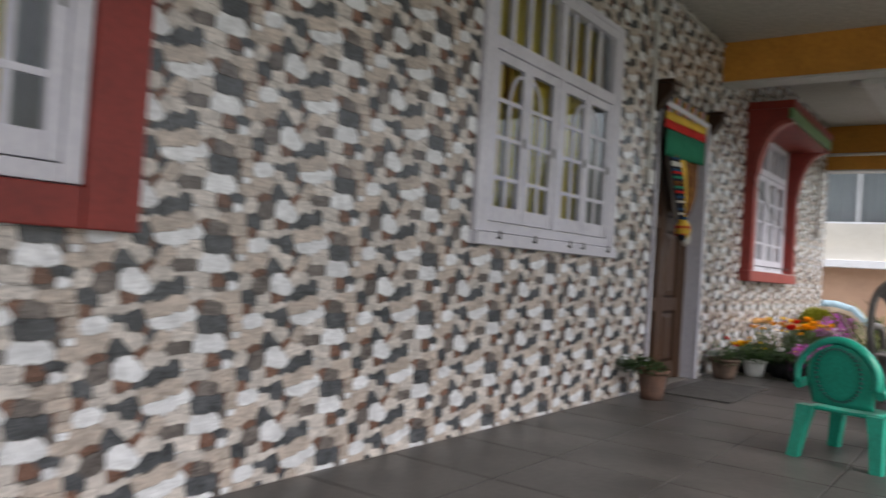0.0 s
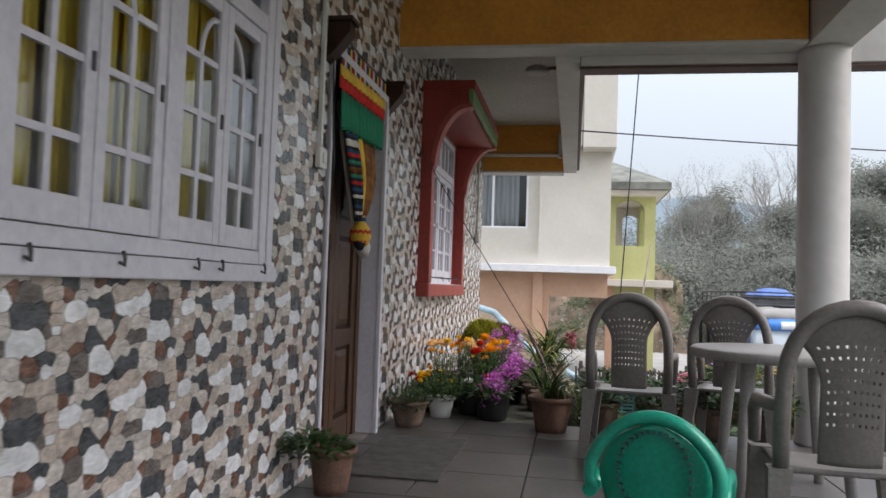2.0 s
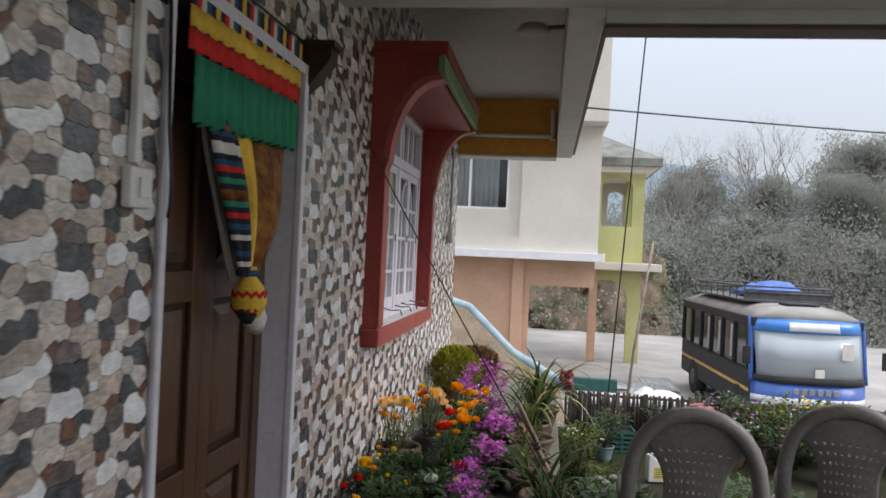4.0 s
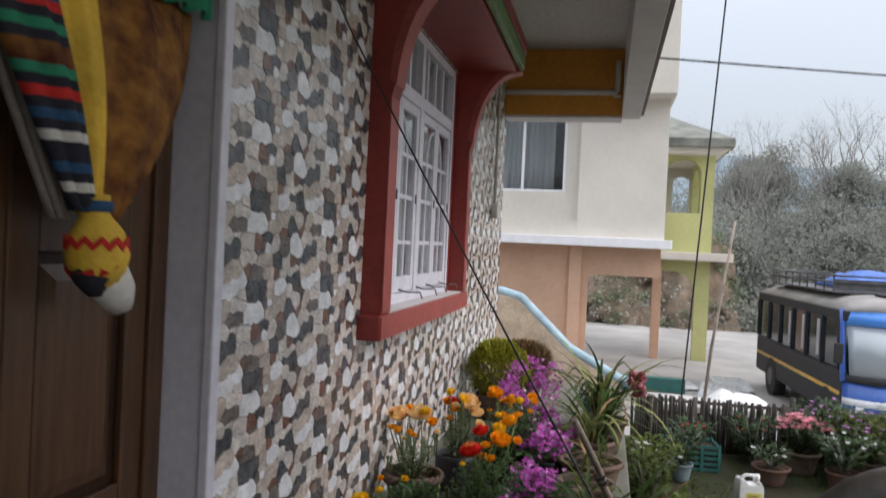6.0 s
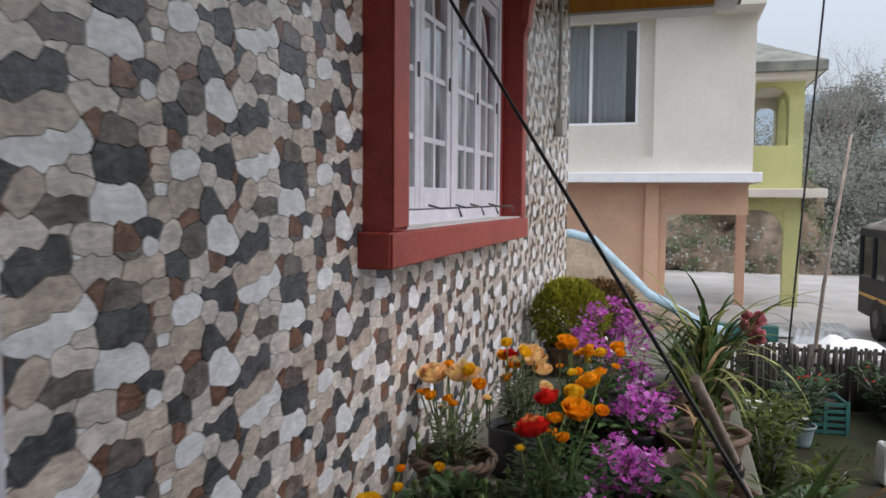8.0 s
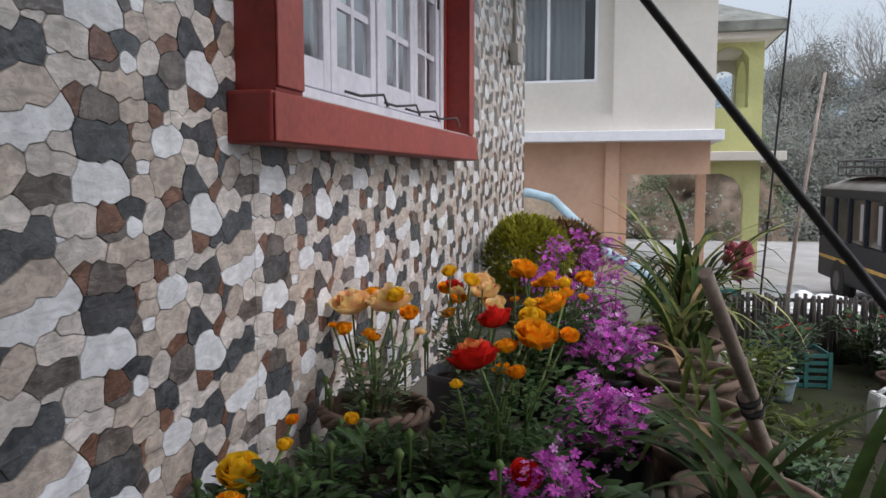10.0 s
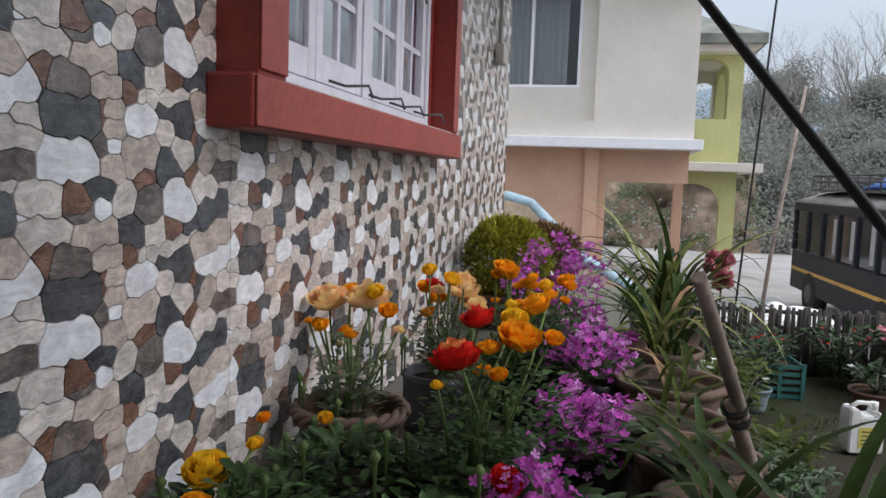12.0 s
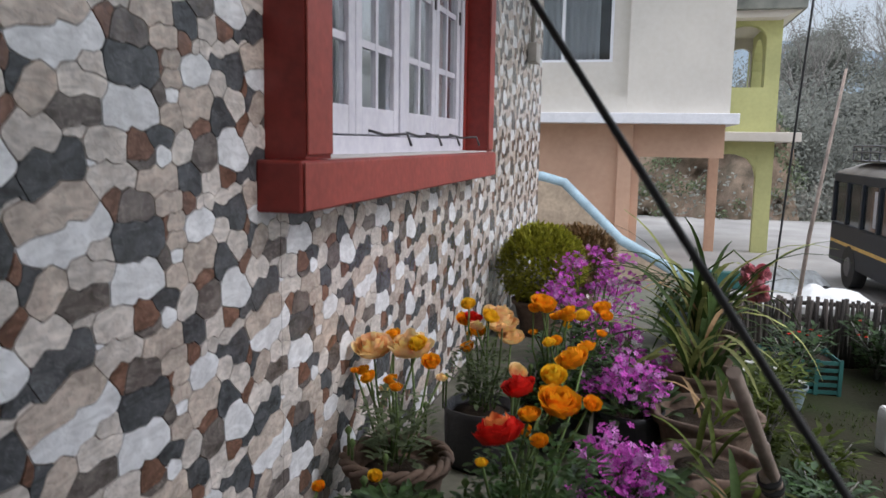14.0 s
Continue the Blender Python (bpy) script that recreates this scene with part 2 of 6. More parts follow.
    "f_pale": mat("peach_yellow_petal", (1.0, 0.90, 0.45), 0.55, vary=0.2, scale=28, tint=0.1, second=(1.0, 0.62, 0.36), bump=0.0, spec=0.15, thin=0.45),
    "f_red": mat("red_petal", (0.72, 0.028, 0.018), 0.5, vary=0.3, scale=25, tint=0.2, bump=0.0, spec=0.15, thin=0.4),
    "f_redgold": mat("red_gold_petal", (0.95, 0.42, 0.12), 0.5, vary=0.3, scale=34, second=(0.70, 0.02, 0.018), bump=0.0, spec=0.15, thin=0.4),
    "f_purple": mat("purple_petal", (0.60, 0.11, 0.54), 0.6, vary=0.25, scale=20, tint=0.35, bump=0.05, spec=0.15, thin=0.4),
    "f_lilac": mat("lilac_petal", (0.64, 0.28, 0.64), 0.6, vary=0.25, scale=20, tint=0.3, bump=0.05, spec=0.15, thin=0.4),
    "f_white": mat("white_petal", (0.75, 0.74, 0.72), 0.6, vary=0.1, tint=0.1, thin=0.4),
    "f_pink": mat("pink_petal", (0.74, 0.30, 0.36), 0.6, vary=0.25, scale=20, tint=0.3, thin=0.4),
    # Grey bark, lightened to carry the hill trees' haze in its colour.
    "bark": mat("haze_grey_bark", (0.25, 0.235, 0.215), 0.9, vary=0.4, scale=8, fine=40, bump=0.5),
    "stick": mat("weathered_bamboo", (0.26, 0.205, 0.17), 0.7, vary=0.35, scale=7, fine=50, bump=0.3),
    "slat": mat("grey_bamboo_slat", (0.06, 0.05, 0.043), 0.85, vary=0.35, scale=8, tint=0.5, bump=0.3),
    "cable": mat("black_cable", (0.012, 0.012, 0.013), 0.5),
    "grass": mat("grass_blade", (0.055, 0.078, 0.021), 0.7, vary=0.3, tint=0.4, spec=0.15),
    "dirt": mat("garden_earth", (0.034, 0.027, 0.020), 0.95, vary=0.4, scale=1.6, fine=30, bump=0.6, second=(0.025, 0.034, 0.012), spec=0.15),
    "hill": mat("hillside_scrub", (0.20, 0.19, 0.155), 0.95, vary=0.4, scale=0.18, fine=2.0, bump=0.8, second=(0.13, 0.14, 0.10), spec=0.15),
    # Far foliage: greyed and lightened, so the air's haze sits in the colour.
    "far_leaf": mat("hazed_winter_foliage", (0.245, 0.255, 0.225), 0.9, vary=0.3, scale=0.25, fine=4, tint=0.12, bump=0, spec=0.15, thin=0.4),
    "far_leaf_brown": mat("hazed_dry_foliage", (0.29, 0.28, 0.245), 0.9, vary=0.3, scale=0.25, fine=4, tint=0.12, bump=0, spec=0.15, thin=0.4),
    # The distance haze is painted into the ridge's pale blue.
    "mountain": mat("mountain_haze_colour", (0.47, 0.57, 0.66), 1.0, vary=0.06, scale=0.02, fine=0.2, bump=0),
    "rock": mat("cut_earth_bank", (0.30, 0.225, 0.17), 0.95, vary=0.4, scale=1.4, fine=16, bump=1.0, second=(0.10, 0.085, 0.06), spec=0.15),
    "fabric_green": mat("green_fabric", (0.035, 0.23, 0.135), 0.8, vary=0.15, scale=8, stretch=(1, 6, 1), spec=0.15),
    "fabric_red": mat("red_fabric", (0.55, 0.035, 0.03), 0.8, vary=0.15, spec=0.15),
    "fabric_yellow": mat("yellow_fabric", (0.72, 0.46, 0.05), 0.8, vary=0.2),
    "fabric_gold": mat("gold_brocade", (0.34, 0.16, 0.035), 0.7, vary=0.5, scale=13, second=(0.075, 0.018, 0.012), spec=0.15),
    "fabric_blue": mat("blue_fabric", (0.035, 0.085, 0.17), 0.8, vary=0.2, spec=0.15),
    "fabric_edge": mat("grey_brown_fabric", (0.17, 0.15, 0.135), 0.85, vary=0.2, spec=0.15),
    "fabric_white": mat("white_fabric", (0.62, 0.60, 0.56), 0.8, vary=0.12),
    "fabric_dark": mat("dark_fabric", (0.03, 0.03, 0.04), 0.85, spec=0.15),
    "mat_grey": mat("grey_doormat", (0.075, 0.07, 0.066), 0.95, vary=0.3, scale=12, fine=150, bump=0.6),
    "tin": mat("corrugated_tin", (0.48, 0.50, 0.50), 0.5, metal=0.3, vary=0.15),
}


# ---- mesh helpers ----
def bx(bm, x0, y0, z0, x1, y1, z1, bev=0.0):
    vs = [bm.verts.new(p) for p in ((x0, y0, z0), (x1, y0, z0), (x1, y1, z0), (x0, y1, z0), (x0, y0, z1), (x1, y0, z1), (x1, y1, z1), (x0, y1, z1))]
    fs = [bm.faces.new([vs[i] for i in q]) for q in ((3, 2, 1, 0), (4, 5, 6, 7), (0, 1, 5, 4), (1, 2, 6, 5), (2, 3, 7, 6), (3, 0, 4, 7))]
    if bev:
        es = list({e for f in fs for e in f.edges})
        bmesh.ops.bevel(bm, geom=es, offset=bev, segments=2, affect="EDGES", profile=0.5)
    return bm


def box(x0, y0, z0, x1, y1, z1, bev=0.0):
    return bx(bmesh.new(), x0, y0, z0, x1, y1, z1, bev)


def tube(bm, pts, radii, seg=8, caps=True):
    pts = [Vector(p) for p in pts]
    if not hasattr(radii, "__len__"):
        radii = [radii] * len(pts)
    rings, side = [], None
    for i, p in enumerate(pts):
        d = (pts[min(i + 1, len(pts) - 1)] - pts[max(i - 1, 0)]).normalized()
        if side is None:
            side = d.orthogonal().normalized()
        side = (side - d * side.dot(d)).normalized()
        up = d.cross(side)
        rings.append([bm.verts.new(p + (side * math.cos(a) + up * math.sin(a)) * radii[i]) for a in (2 * math.pi * k / seg for k in range(seg))])
    for a, b in zip(rings, rings[1:]):
        for k in range(seg):
            bm.faces.new((a[k], a[(k + 1) % seg], b[(k + 1) % seg], b[k])).smooth = True
    if caps:
        bm.faces.new(rings[0][::-1])
        bm.faces.new(rings[-1])
    return bm


def lathe(bm, profile, seg=24, wobble=0.0, at=(0, 0, 0)):
    rings = []
    for r, z in profile:
        rings.append([bm.verts.new((at[0] + (r + wobble * math.sin(5 * a + z * 9)) * math.cos(a), at[1] + (r + wobble * math.sin(4 * a)) * math.sin(a), at[2] + z)) for a in (2 * math.pi * k / seg for k in range(seg))])
    for a, b in zip(rings, rings[1:]):
        for k in range(seg):
            bm.faces.new((a[k], a[(k + 1) % seg], b[(k + 1) % seg], b[k])).smooth = True
    bm.faces.new(rings[0][::-1])
    bm.faces.new(rings[-1])
    return bm


def prism(bm, poly, axis, a0, a1):
    """A flat outline drawn in the two axes other than axis, made a solid from a0 to a1."""
    def at(p, a):
        return {"x": (a, p[0], p[1]), "y": (p[0], a, p[1]), "z": (p[0], p[1], a)}[axis]
    lo = [bm.verts.new(at(p, a0)) for p in poly]
    hi = [bm.verts.new(at(p, a1)) for p in poly]
    bm.faces.new(lo)
    bm.faces.new(hi[::-1])
    for i in range(len(poly)):
        j = (i + 1) % len(poly)
        bm.faces.new((lo[j], lo[i], hi[i], hi[j]))
    bmesh.ops.recalc_face_normals(bm, faces=bm.faces)
    return bm


def obj(name, bm, material, smooth=False):
    me = bpy.data.meshes.new(name)
    bm.to_mesh(me)
    bm.free()
    for mt in material if isinstance(material, (list, tuple)) else [material]:
        me.materials.append(mt)
    if smooth:
        for p in me.polygons:
            p.use_smooth = True
    return new(name, me)


def part(name, bm, material, parent, label="", smooth=False):
    ob = obj(name, bm, material, smooth)
    ob.parent = parent
    return tagged(ob, label) if label else ob


def share(name, me, parent, m=None):
    """An object of its own on a mesh that is already there."""
    ob = new(name, me)
    ob.parent = parent
    if m is not None:
        ob.matrix_basis = m
    return ob


def thing(name, label, category, m=None, group=""):
    ob = new(name)
    ob.empty_display_size = 0.1
    if m is not None:
        ob.matrix_basis = m
    return tagged(ob, label, category, group)


def structure(name, bm, material, label="", category=""):
    return tagged(obj(name, bm, material), label, category, "", "structure")


# ---- the house: floor, wall, roof ----
WALL_END, ROOF, GARDEN, YARD = 6.55, 3.65, -0.65, -1.75
OPENINGS = [  # y0, y1, z0, z1 of the holes in the wall
    (-7.82, -6.22, 1.12, 2.78),
    (-3.86, -2.10, 1.17, 2.80),
    (-1.19, 0.09, 0.0, 2.48),
    (1.66, 3.77, 1.1, 2.78),
]
WALL_START = -10.5


def wall_panels(z_low):
    """The wall's face as rectangles round its openings."""
    out, y = [], WALL_START
    for y0, y1, z0, z1 in OPENINGS:
        out += [(y, y0, z_low, ROOF), (y0, y1, z1, ROOF)]
        if z0 > z_low:
            out.append((y0, y1, z_low, z0))
        y = y1
    return out + [(y, WALL_END, z_low, ROOF)]


bm = bmesh.new()
for y0, y1, z0, z1 in wall_panels(-0.02):
    bx(bm, -0.24, y0, z0, -0.006, y1, z1)
wall_front = structure("wall_front", bm, M["grout"], "house wall clad in printed fieldstone tiles", "wall")

# Rooms behind the wall, closed, so that the panes show an inside.
bm = bmesh.new()
bx(bm, -3.6, WALL_START, -0.02, -3.5, WALL_END, ROOF)
bx(bm, -3.6, WALL_END - 0.24, -1.0, -0.26, WALL_END - 0.01, ROOF)
bx(bm, -3.6, WALL_START - 0.2, -0.02, 0.0, WALL_START, ROOF)
for y in (-4.9, -1.5, 0.35):
    bx(bm, -3.5, y - 0.06, -0.02, -0.24, y + 0.06, ROOF)
structure("wall_inner", bm, M["room"], "plastered inner walls of the rooms", "wall")
structure("floor_rooms", box(-3.6, WALL_START, -0.12, -0.24, WALL_END, -0.02), M["dark_in"], "floor of the rooms, indoor dimness put into its colour", "floor")

# Veranda floor and the narrow plinth that runs on along the wall.
bm = bmesh.new()
bx(bm, -0.24, -10.7, -0.9, 3.72, 0.92, -0.012)
veranda_floor = structure("floor", bm, M["cement_joint"], "grey cement veranda floor laid in large tiles", "floor")
bm = box(-0.006, 0.92, -0.9, 1.38, WALL_END + 0.2, -0.004, 0.012)
structure("plinth", bm, M["plinth"], "weathered cement ledge along the house wall", "ledge")

# Ceiling, beams, eaves.
bm = bmesh.new()
bx(bm, -3.6, -10.7, 3.45, 3.9, 0.55, 3.75)
structure("ceiling", bm, M["ceil"], "cream painted concrete veranda ceiling", "ceiling")
structure("ceiling_eaves", box(-3.6, 0.8, ROOF, 1.5, WALL_END + 0.15, 3.95), M["ceil"], "cream painted underside of the eaves", "ceiling")
beam = structure("beam_1", box(-0.1, 0.55, 3.04, 3.14, 0.8, 3.75, 0.006), M["orange"], "ochre painted concrete beam", "beam")
structure("trim_1", box(0.0, 0.545, 3.015, 3.14, 0.805, 3.04, 0.003), M["grey_paint"], "grey painted underside of the beam", "trim")
structure("beam_2", box(0.0, 6.42, 2.93, 1.26, 6.72, 3.65, 0.006), M["orange"], "ochre painted concrete end beam", "beam")
structure("trim_2", box(0.0, 6.41, 2.905, 1.26, 6.73, 2.93, 0.003), M["grey_paint"], "white painted underside of the end beam", "trim")
structure("beam_3", box(1.26, 0.8, 2.96, 1.46, 6.8, 3.75, 0.006), M["grey_paint"], "white painted edge beam of the eaves", "beam")
structure("trim_3", box(1.463, 0.95, 3.0, 1.50, 6.8, 3.9, 0.003), M["brown_trim"], "brown fascia board", "trim")
structure("beam_4", box(1.463, 0.82, 2.94, 3.9, 1.0, 3.75, 0.006), M["grey_paint"], "grey painted outer beam", "beam")
structure("trim_4", box(1.463, 0.83, 2.915, 3.9, 1.02, 2.937, 0.003), M["brown_trim"], "brown drip edge under the outer beam", "trim")
structure("beam_5", box(3.16, -10.7, 3.02, 3.5, 0.80, 3.45, 0.006), M["grey_paint"], "grey painted beam along the veranda", "beam")

col = thing("column", "round pale grey painted veranda column", "column", pose(3.32, 0.78, 0))
bm = bmesh.new()
lathe(bm, [(0.19, 0.0), (0.19, 0.02), (0.185, 0.03), (0.185, 2.98), (0.19, 3.015)], 40)
part("shaft", bm, M["grey_paint"], col)


def veranda_tiles():
    """The floor's tiles: a few hundred alike pieces on one mesh."""
    bm = box(-0.296, -0.296, -0.011, 0.296, 0.296, 0.0, 0.004)
    me = bpy.data.meshes.new("floor_tile")
    bm.to_mesh(me)
    bm.free()
    me.materials.append(M["cement"])
    for i in range(6):
        for j in range(18):
            share("floor_tile", me, veranda_floor, pose(0.3 + 0.6 * i, 0.6 - 0.6 * j, 0.0))


# ---- windows ----
def sash(parent, y0, y1, z0, z1, x, arch_side=0, name="sash"):
    """One casement: stiles, rails, an arched glazing bar and its pane."""
    bm = bmesh.new()
    w = 0.055
    bx(bm, x - 0.02, y0, z0, x + 0.02, y0 + w, z1, 0.004)
    bx(bm, x - 0.02, y1 - w, z0, x + 0.02, y1, z1, 0.004)
    bx(bm, x - 0.019, y0 + w, z0, x + 0.019, y1 - w, z0 + 0.09, 0.004)
    bx(bm, x - 0.019, y0 + w, z1 - 0.06, x + 0.019, y1 - w, z1, 0.004)
    s = part(name, bm, M["lilac"], parent)
    ym, h = (y0 + y1) / 2, z1 - z0
    bm = bmesh.new()
    zt = z0 + 0.74 * h
    bx(bm, x - 0.012, ym - 0.014, z0 + 0.09, x + 0.012, ym + 0.014, zt - 0.02, 0.002)
    for f in (0.26, 0.5, 0.72):
        z = z0 + f * h
        bx(bm, x - 0.010, y0 + w, z - 0.012, x + 0.010, ym - 0.014, z + 0.012)
        bx(bm, x - 0.010, ym + 0.014, z - 0.012, x + 0.010, y1 - w, z + 0.012)
    r = ym - y0 - w
    arc = [(x, ym + arch_side * (r - r * math.cos(a)), zt - 0.04 + 1.5 * r * math.sin(a)) for a in np.linspace(0, math.pi / 2, 8)]
    tube(bm, arc, 0.013, 6)
    part("glazing_bar", bm, M["lilac"], s)
    pane = part("pane", box(x - 0.003, y0 + w, z0 + 0.09, x + 0.003, y1 - w, z1 - 0.06), M["glass"], s)
    pane.visible_shadow = False
    part("latch", box(x + 0.021, y1 - 0.035, z0 + 0.5 * h - 0.03, x + 0.029, y1 - 0.02, z0 + 0.5 * h + 0.03, 0.002), M["steel"], s)
    return s


def window_unit(name, y0, y1, z0, z1, x, leaves, label, z_transom, curtain=True):
    """A casement window with a row of small lights over it."""
    w = tagged(new(name), label, "window", "", "structure")
    bm = bmesh.new()
    bx(bm, x - 0.06, y0, z0, x + 0.05, y0 + 0.07, z1, 0.004)
    bx(bm, x - 0.06, y1 - 0.07, z0, x + 0.05, y1, z1, 0.004)
    bx(bm, x - 0.058, y0 + 0.07, z1 - 0.06, x + 0.048, y1 - 0.07, z1, 0.004)
    bx(bm, x - 0.058, y0 + 0.07, z_transom, x + 0.048, y1 - 0.07, z_transom + 0.08, 0.004)
    bx(bm, x - 0.058, y0 + 0.07, z0, x + 0.048, y1 - 0.07, z0 + 0.06, 0.004)
    ym = (y0 + y1) / 2
    bx(bm, x - 0.057, ym - 0.035, z0 + 0.06, x + 0.047, ym + 0.035, z_transom, 0.004)
    bx(bm, x - 0.057, ym - 0.035, z_transom + 0.08, x + 0.047, ym + 0.035, z1 - 0.06, 0.004)
    part("window_frame", bm, M["lilac"], w)
    step = (y1 - y0 - 0.14 - 0.07) / leaves
    for k in range(leaves):
        a = y0 + 0.07 + k * step + (0.07 if k >= leaves / 2 else 0)
        sash(w, a + 0.003, a + step - 0.003, z0 + 0.065, z_transom - 0.005, x + 0.02, 1 if k % 2 == 0 else -1)
    bm = bmesh.new()
    n = 8
    for k in range(n + 1):
        a = y0 + 0.07 + (y1 - y0 - 0.14) * k / n
        if 0 < k < n and abs(a - ym) > 0.06:
            bx(bm, x - 0.015, a - 0.02, z_transom + 0.08, x + 0.02, a + 0.02, z1 - 0.06, 0.003)
    part("transom_bar", bm, M["lilac"], w)
    p = part("transom_pane", box(x - 0.004, y0 + 0.07, z_transom + 0.08, x + 0.002, y1 - 0.07, z1 - 0.06), M["glass"], w)
    p.visible_shadow = False
    if curtain:
        for c0, c1, key in curtain:
            bm = bmesh.new()
            cols = 40
            rows = []
            for k in range(cols + 1):
                yy = c0 + (c1 - c0) * k / cols
                xx = x - 0.050 + 0.018 * math.sin(k * 1.5) + 0.008 * math.sin(k * 3.7)
                rows.append([bm.verts.new((xx, yy, zz)) for zz in (z0 + 0.02, z1 - 0.05)])
            for a, b in zip(rows, rows[1:]):
                bm.faces.new((a[0], b[0], b[1], a[1])).smooth = True
            cu = tagged(obj("curtain", bm, M[key]), ("yellow" if "yellow" in key else "white" if "white" in key else "pale grey") + " curtain hanging behind the window panes", "curtain")
            cu.modifiers.new("thickness", "SOLIDIFY").thickness = 0.004
    return w


w1 = window_unit("window_1", -3.86, -2.10, 1.17, 2.80, -0.02, 4, "white painted four-leaf casement window with arched glazing bars", 2.24,
                 [(-3.80, -3.58, "curtain_yellow"), (-3.50, -3.20, "curtain_yellow"), (-3.16, -2.94, "curtain_yellow"), (-2.92, -2.68, "curtain_yellow"), (-2.64, -2.40, "curtain_yellow"), (-2.35, -2.14, "curtain_grey")])
bm = bmesh.new()
bx(bm, -0.02, -3.93, 1.09, 0.055, -2.03, 1.165, 0.006)
part("window_sill", bm, M["lilac"], w1)
bm = bmesh.new()
bx(bm, 0.0, -3.93, 1.167, 0.035, -3.865, 2.84, 0.004)
bx(bm, 0.0, -2.095, 1.167, 0.035, -2.03, 2.84, 0.004)
bx(bm, 0.0, -3.865, 2.80, 0.034, -2.095, 2.84, 0.004)
part("architrave", bm, M["lilac"], w1)
for y in (-3.72, -3.30, -2.82, -2.62, -2.2):
    bm = bmesh.new()
    tube(bm, [(0.056, y, 1.14), (0.075, y, 1.13), (0.075, y, 1.155), (0.068, y, 1.175)], 0.006, 6)
    part("hook", bm, M["steel"], w1)

w2 = window_unit("window_2", 1.72, 3.71, 1.12, 2.78, -0.06, 4, "white painted casement window set in a red hooded surround", 2.32,
                 [(1.8, 3.65, "curtain_white")])


def hood(name, y0, y1, label):
    """The red box round a window, whose cheeks sweep out under a hood."""
    h = tagged(new(name), label, "window surround", "", "structure")
    curve = [(0.110, 2.17)] + [(0.124 + 0.32 * (1 - math.cos(a)), 2.17 + 0.62 * math.sin(a)) for a in np.linspace(0.12, math.pi / 2, 10)]
    outline = [(-0.005, 1.12), (0.104, 1.12), (0.104, 2.17)] + curve[1:] + [(0.48, 2.95), (-0.005, 3.02)]
    for a, b in ((y0, y0 + 0.15), (y1 - 0.12, y1)):
        bm = bmesh.new()
        prism(bm, outline, "y", a, b)
        c = part("cheek", bm, M["red"], h)
        bm = bmesh.new()
        rings = []
        for x, z in curve[1:] + [(0.475, 2.80)]:
            rings.append([bm.verts.new((x + 0.006, yy, z - 0.004)) for yy in (a - 0.003, b + 0.003)] + [bm.verts.new((x - 0.03, yy, z + 0.03)) for yy in (b + 0.003, a - 0.003)])
        for p, q in zip(rings, rings[1:]):
            for k in range(4):
                bm.faces.new((p[k], p[(k + 1) % 4], q[(k + 1) % 4], q[k]))
        bm.faces.new(rings[0][::-1])
        bm.faces.new(rings[-1])
        bmesh.ops.recalc_face_normals(bm, faces=bm.faces)
        part("arch_edge", bm, M["pink"], c, "pink edge of the arch, its stronger light put into the colour")
        # Thin front plate in the lighter red, brighter than the cheek's side by colour.
        part("cheek_face", box(0.105, a + 0.002, 1.13, 0.112, b - 0.002, 2.185, 0.003), M["pink"], c)
    part("soffit", box(-0.04, y0 + 0.113, 2.79, 0.44, y1 - 0.113, 2.83, 0.004), M["red"], h)
    part("hood_top", box(0.0, y0 - 0.03, 2.955, 0.50, y1 + 0.03, 3.04, 0.006), M["red"], h)
    part("hood_board", box(0.44, y0 - 0.02, 2.835, 0.485, y1 + 0.02, 2.952, 0.006), M["green_trim"], h, "green painted hood board")
    part("head_panel", box(-0.03, y0 + 0.113, 2.835, 0.08, y1 - 0.113, 2.952), M["red"], h)
    sill = part("window_sill", box(-0.004, y0 - 0.045, 0.995, 0.116, y1 + 0.03, 1.118, 0.008), M["red"], h)
    part("sill_face", box(0.117, y0 - 0.04, 1.0, 0.123, y1 + 0.025, 1.113, 0.003), M["pink"], sill)
    part("sill_top", box(-0.1, y0 + 0.112, 1.105, 0.102, y1 - 0.112, 1.124, 0.003), M["grey_paint"], h, "bare cement sill top")
    for a, b in ((y0 + 0.112, y0 + 0.17), (y1 - 0.17, y1 - 0.122)):
        part("reveal", box(-0.1, a, 1.126, -0.006, b, 2.788), M["red"], h)
    return h


hood("window_surround_1", 1.585, 3.86, "red painted window surround with arched cheeks and a hood")
for y in (2.35, 2.75, 3.05, 3.45):
    bm = bmesh.new()
    tube(bm, [(-0.02, y, 1.20), (0.03, y + 0.02, 1.185), (0.10, y + 0.05, 1.19), (0.115, y + 0.05, 1.15)], 0.005, 6)
    part("hook", bm, M["steel"], w2)

# The first red window, at the start of the walk.
w3 = window_unit("window_3", -7.82, -6.22, 1.14, 2.78, -0.0, 4, "white painted casement window in a flat red frame", 2.24, [(-7.7, -6.9, "curtain_grey"), (-6.62, -6.42, "curtain_yellow")])
bm = bmesh.new()
bx(bm, -0.004, -6.215, 1.0, 0.07, -6.02, 2.95, 0.006)
bx(bm, -0.004, -8.02, 1.0, 0.07, -7.825, 2.95, 0.006)
bx(bm, -0.004, -7.82, 1.0, 0.068, -6.22, 1.135, 0.006)
bx(bm, -0.004, -7.82, 2.80, 0.068, -6.22, 2.95, 0.006)
part("red_frame", bm, M["red"], w3, "red painted flat frame")


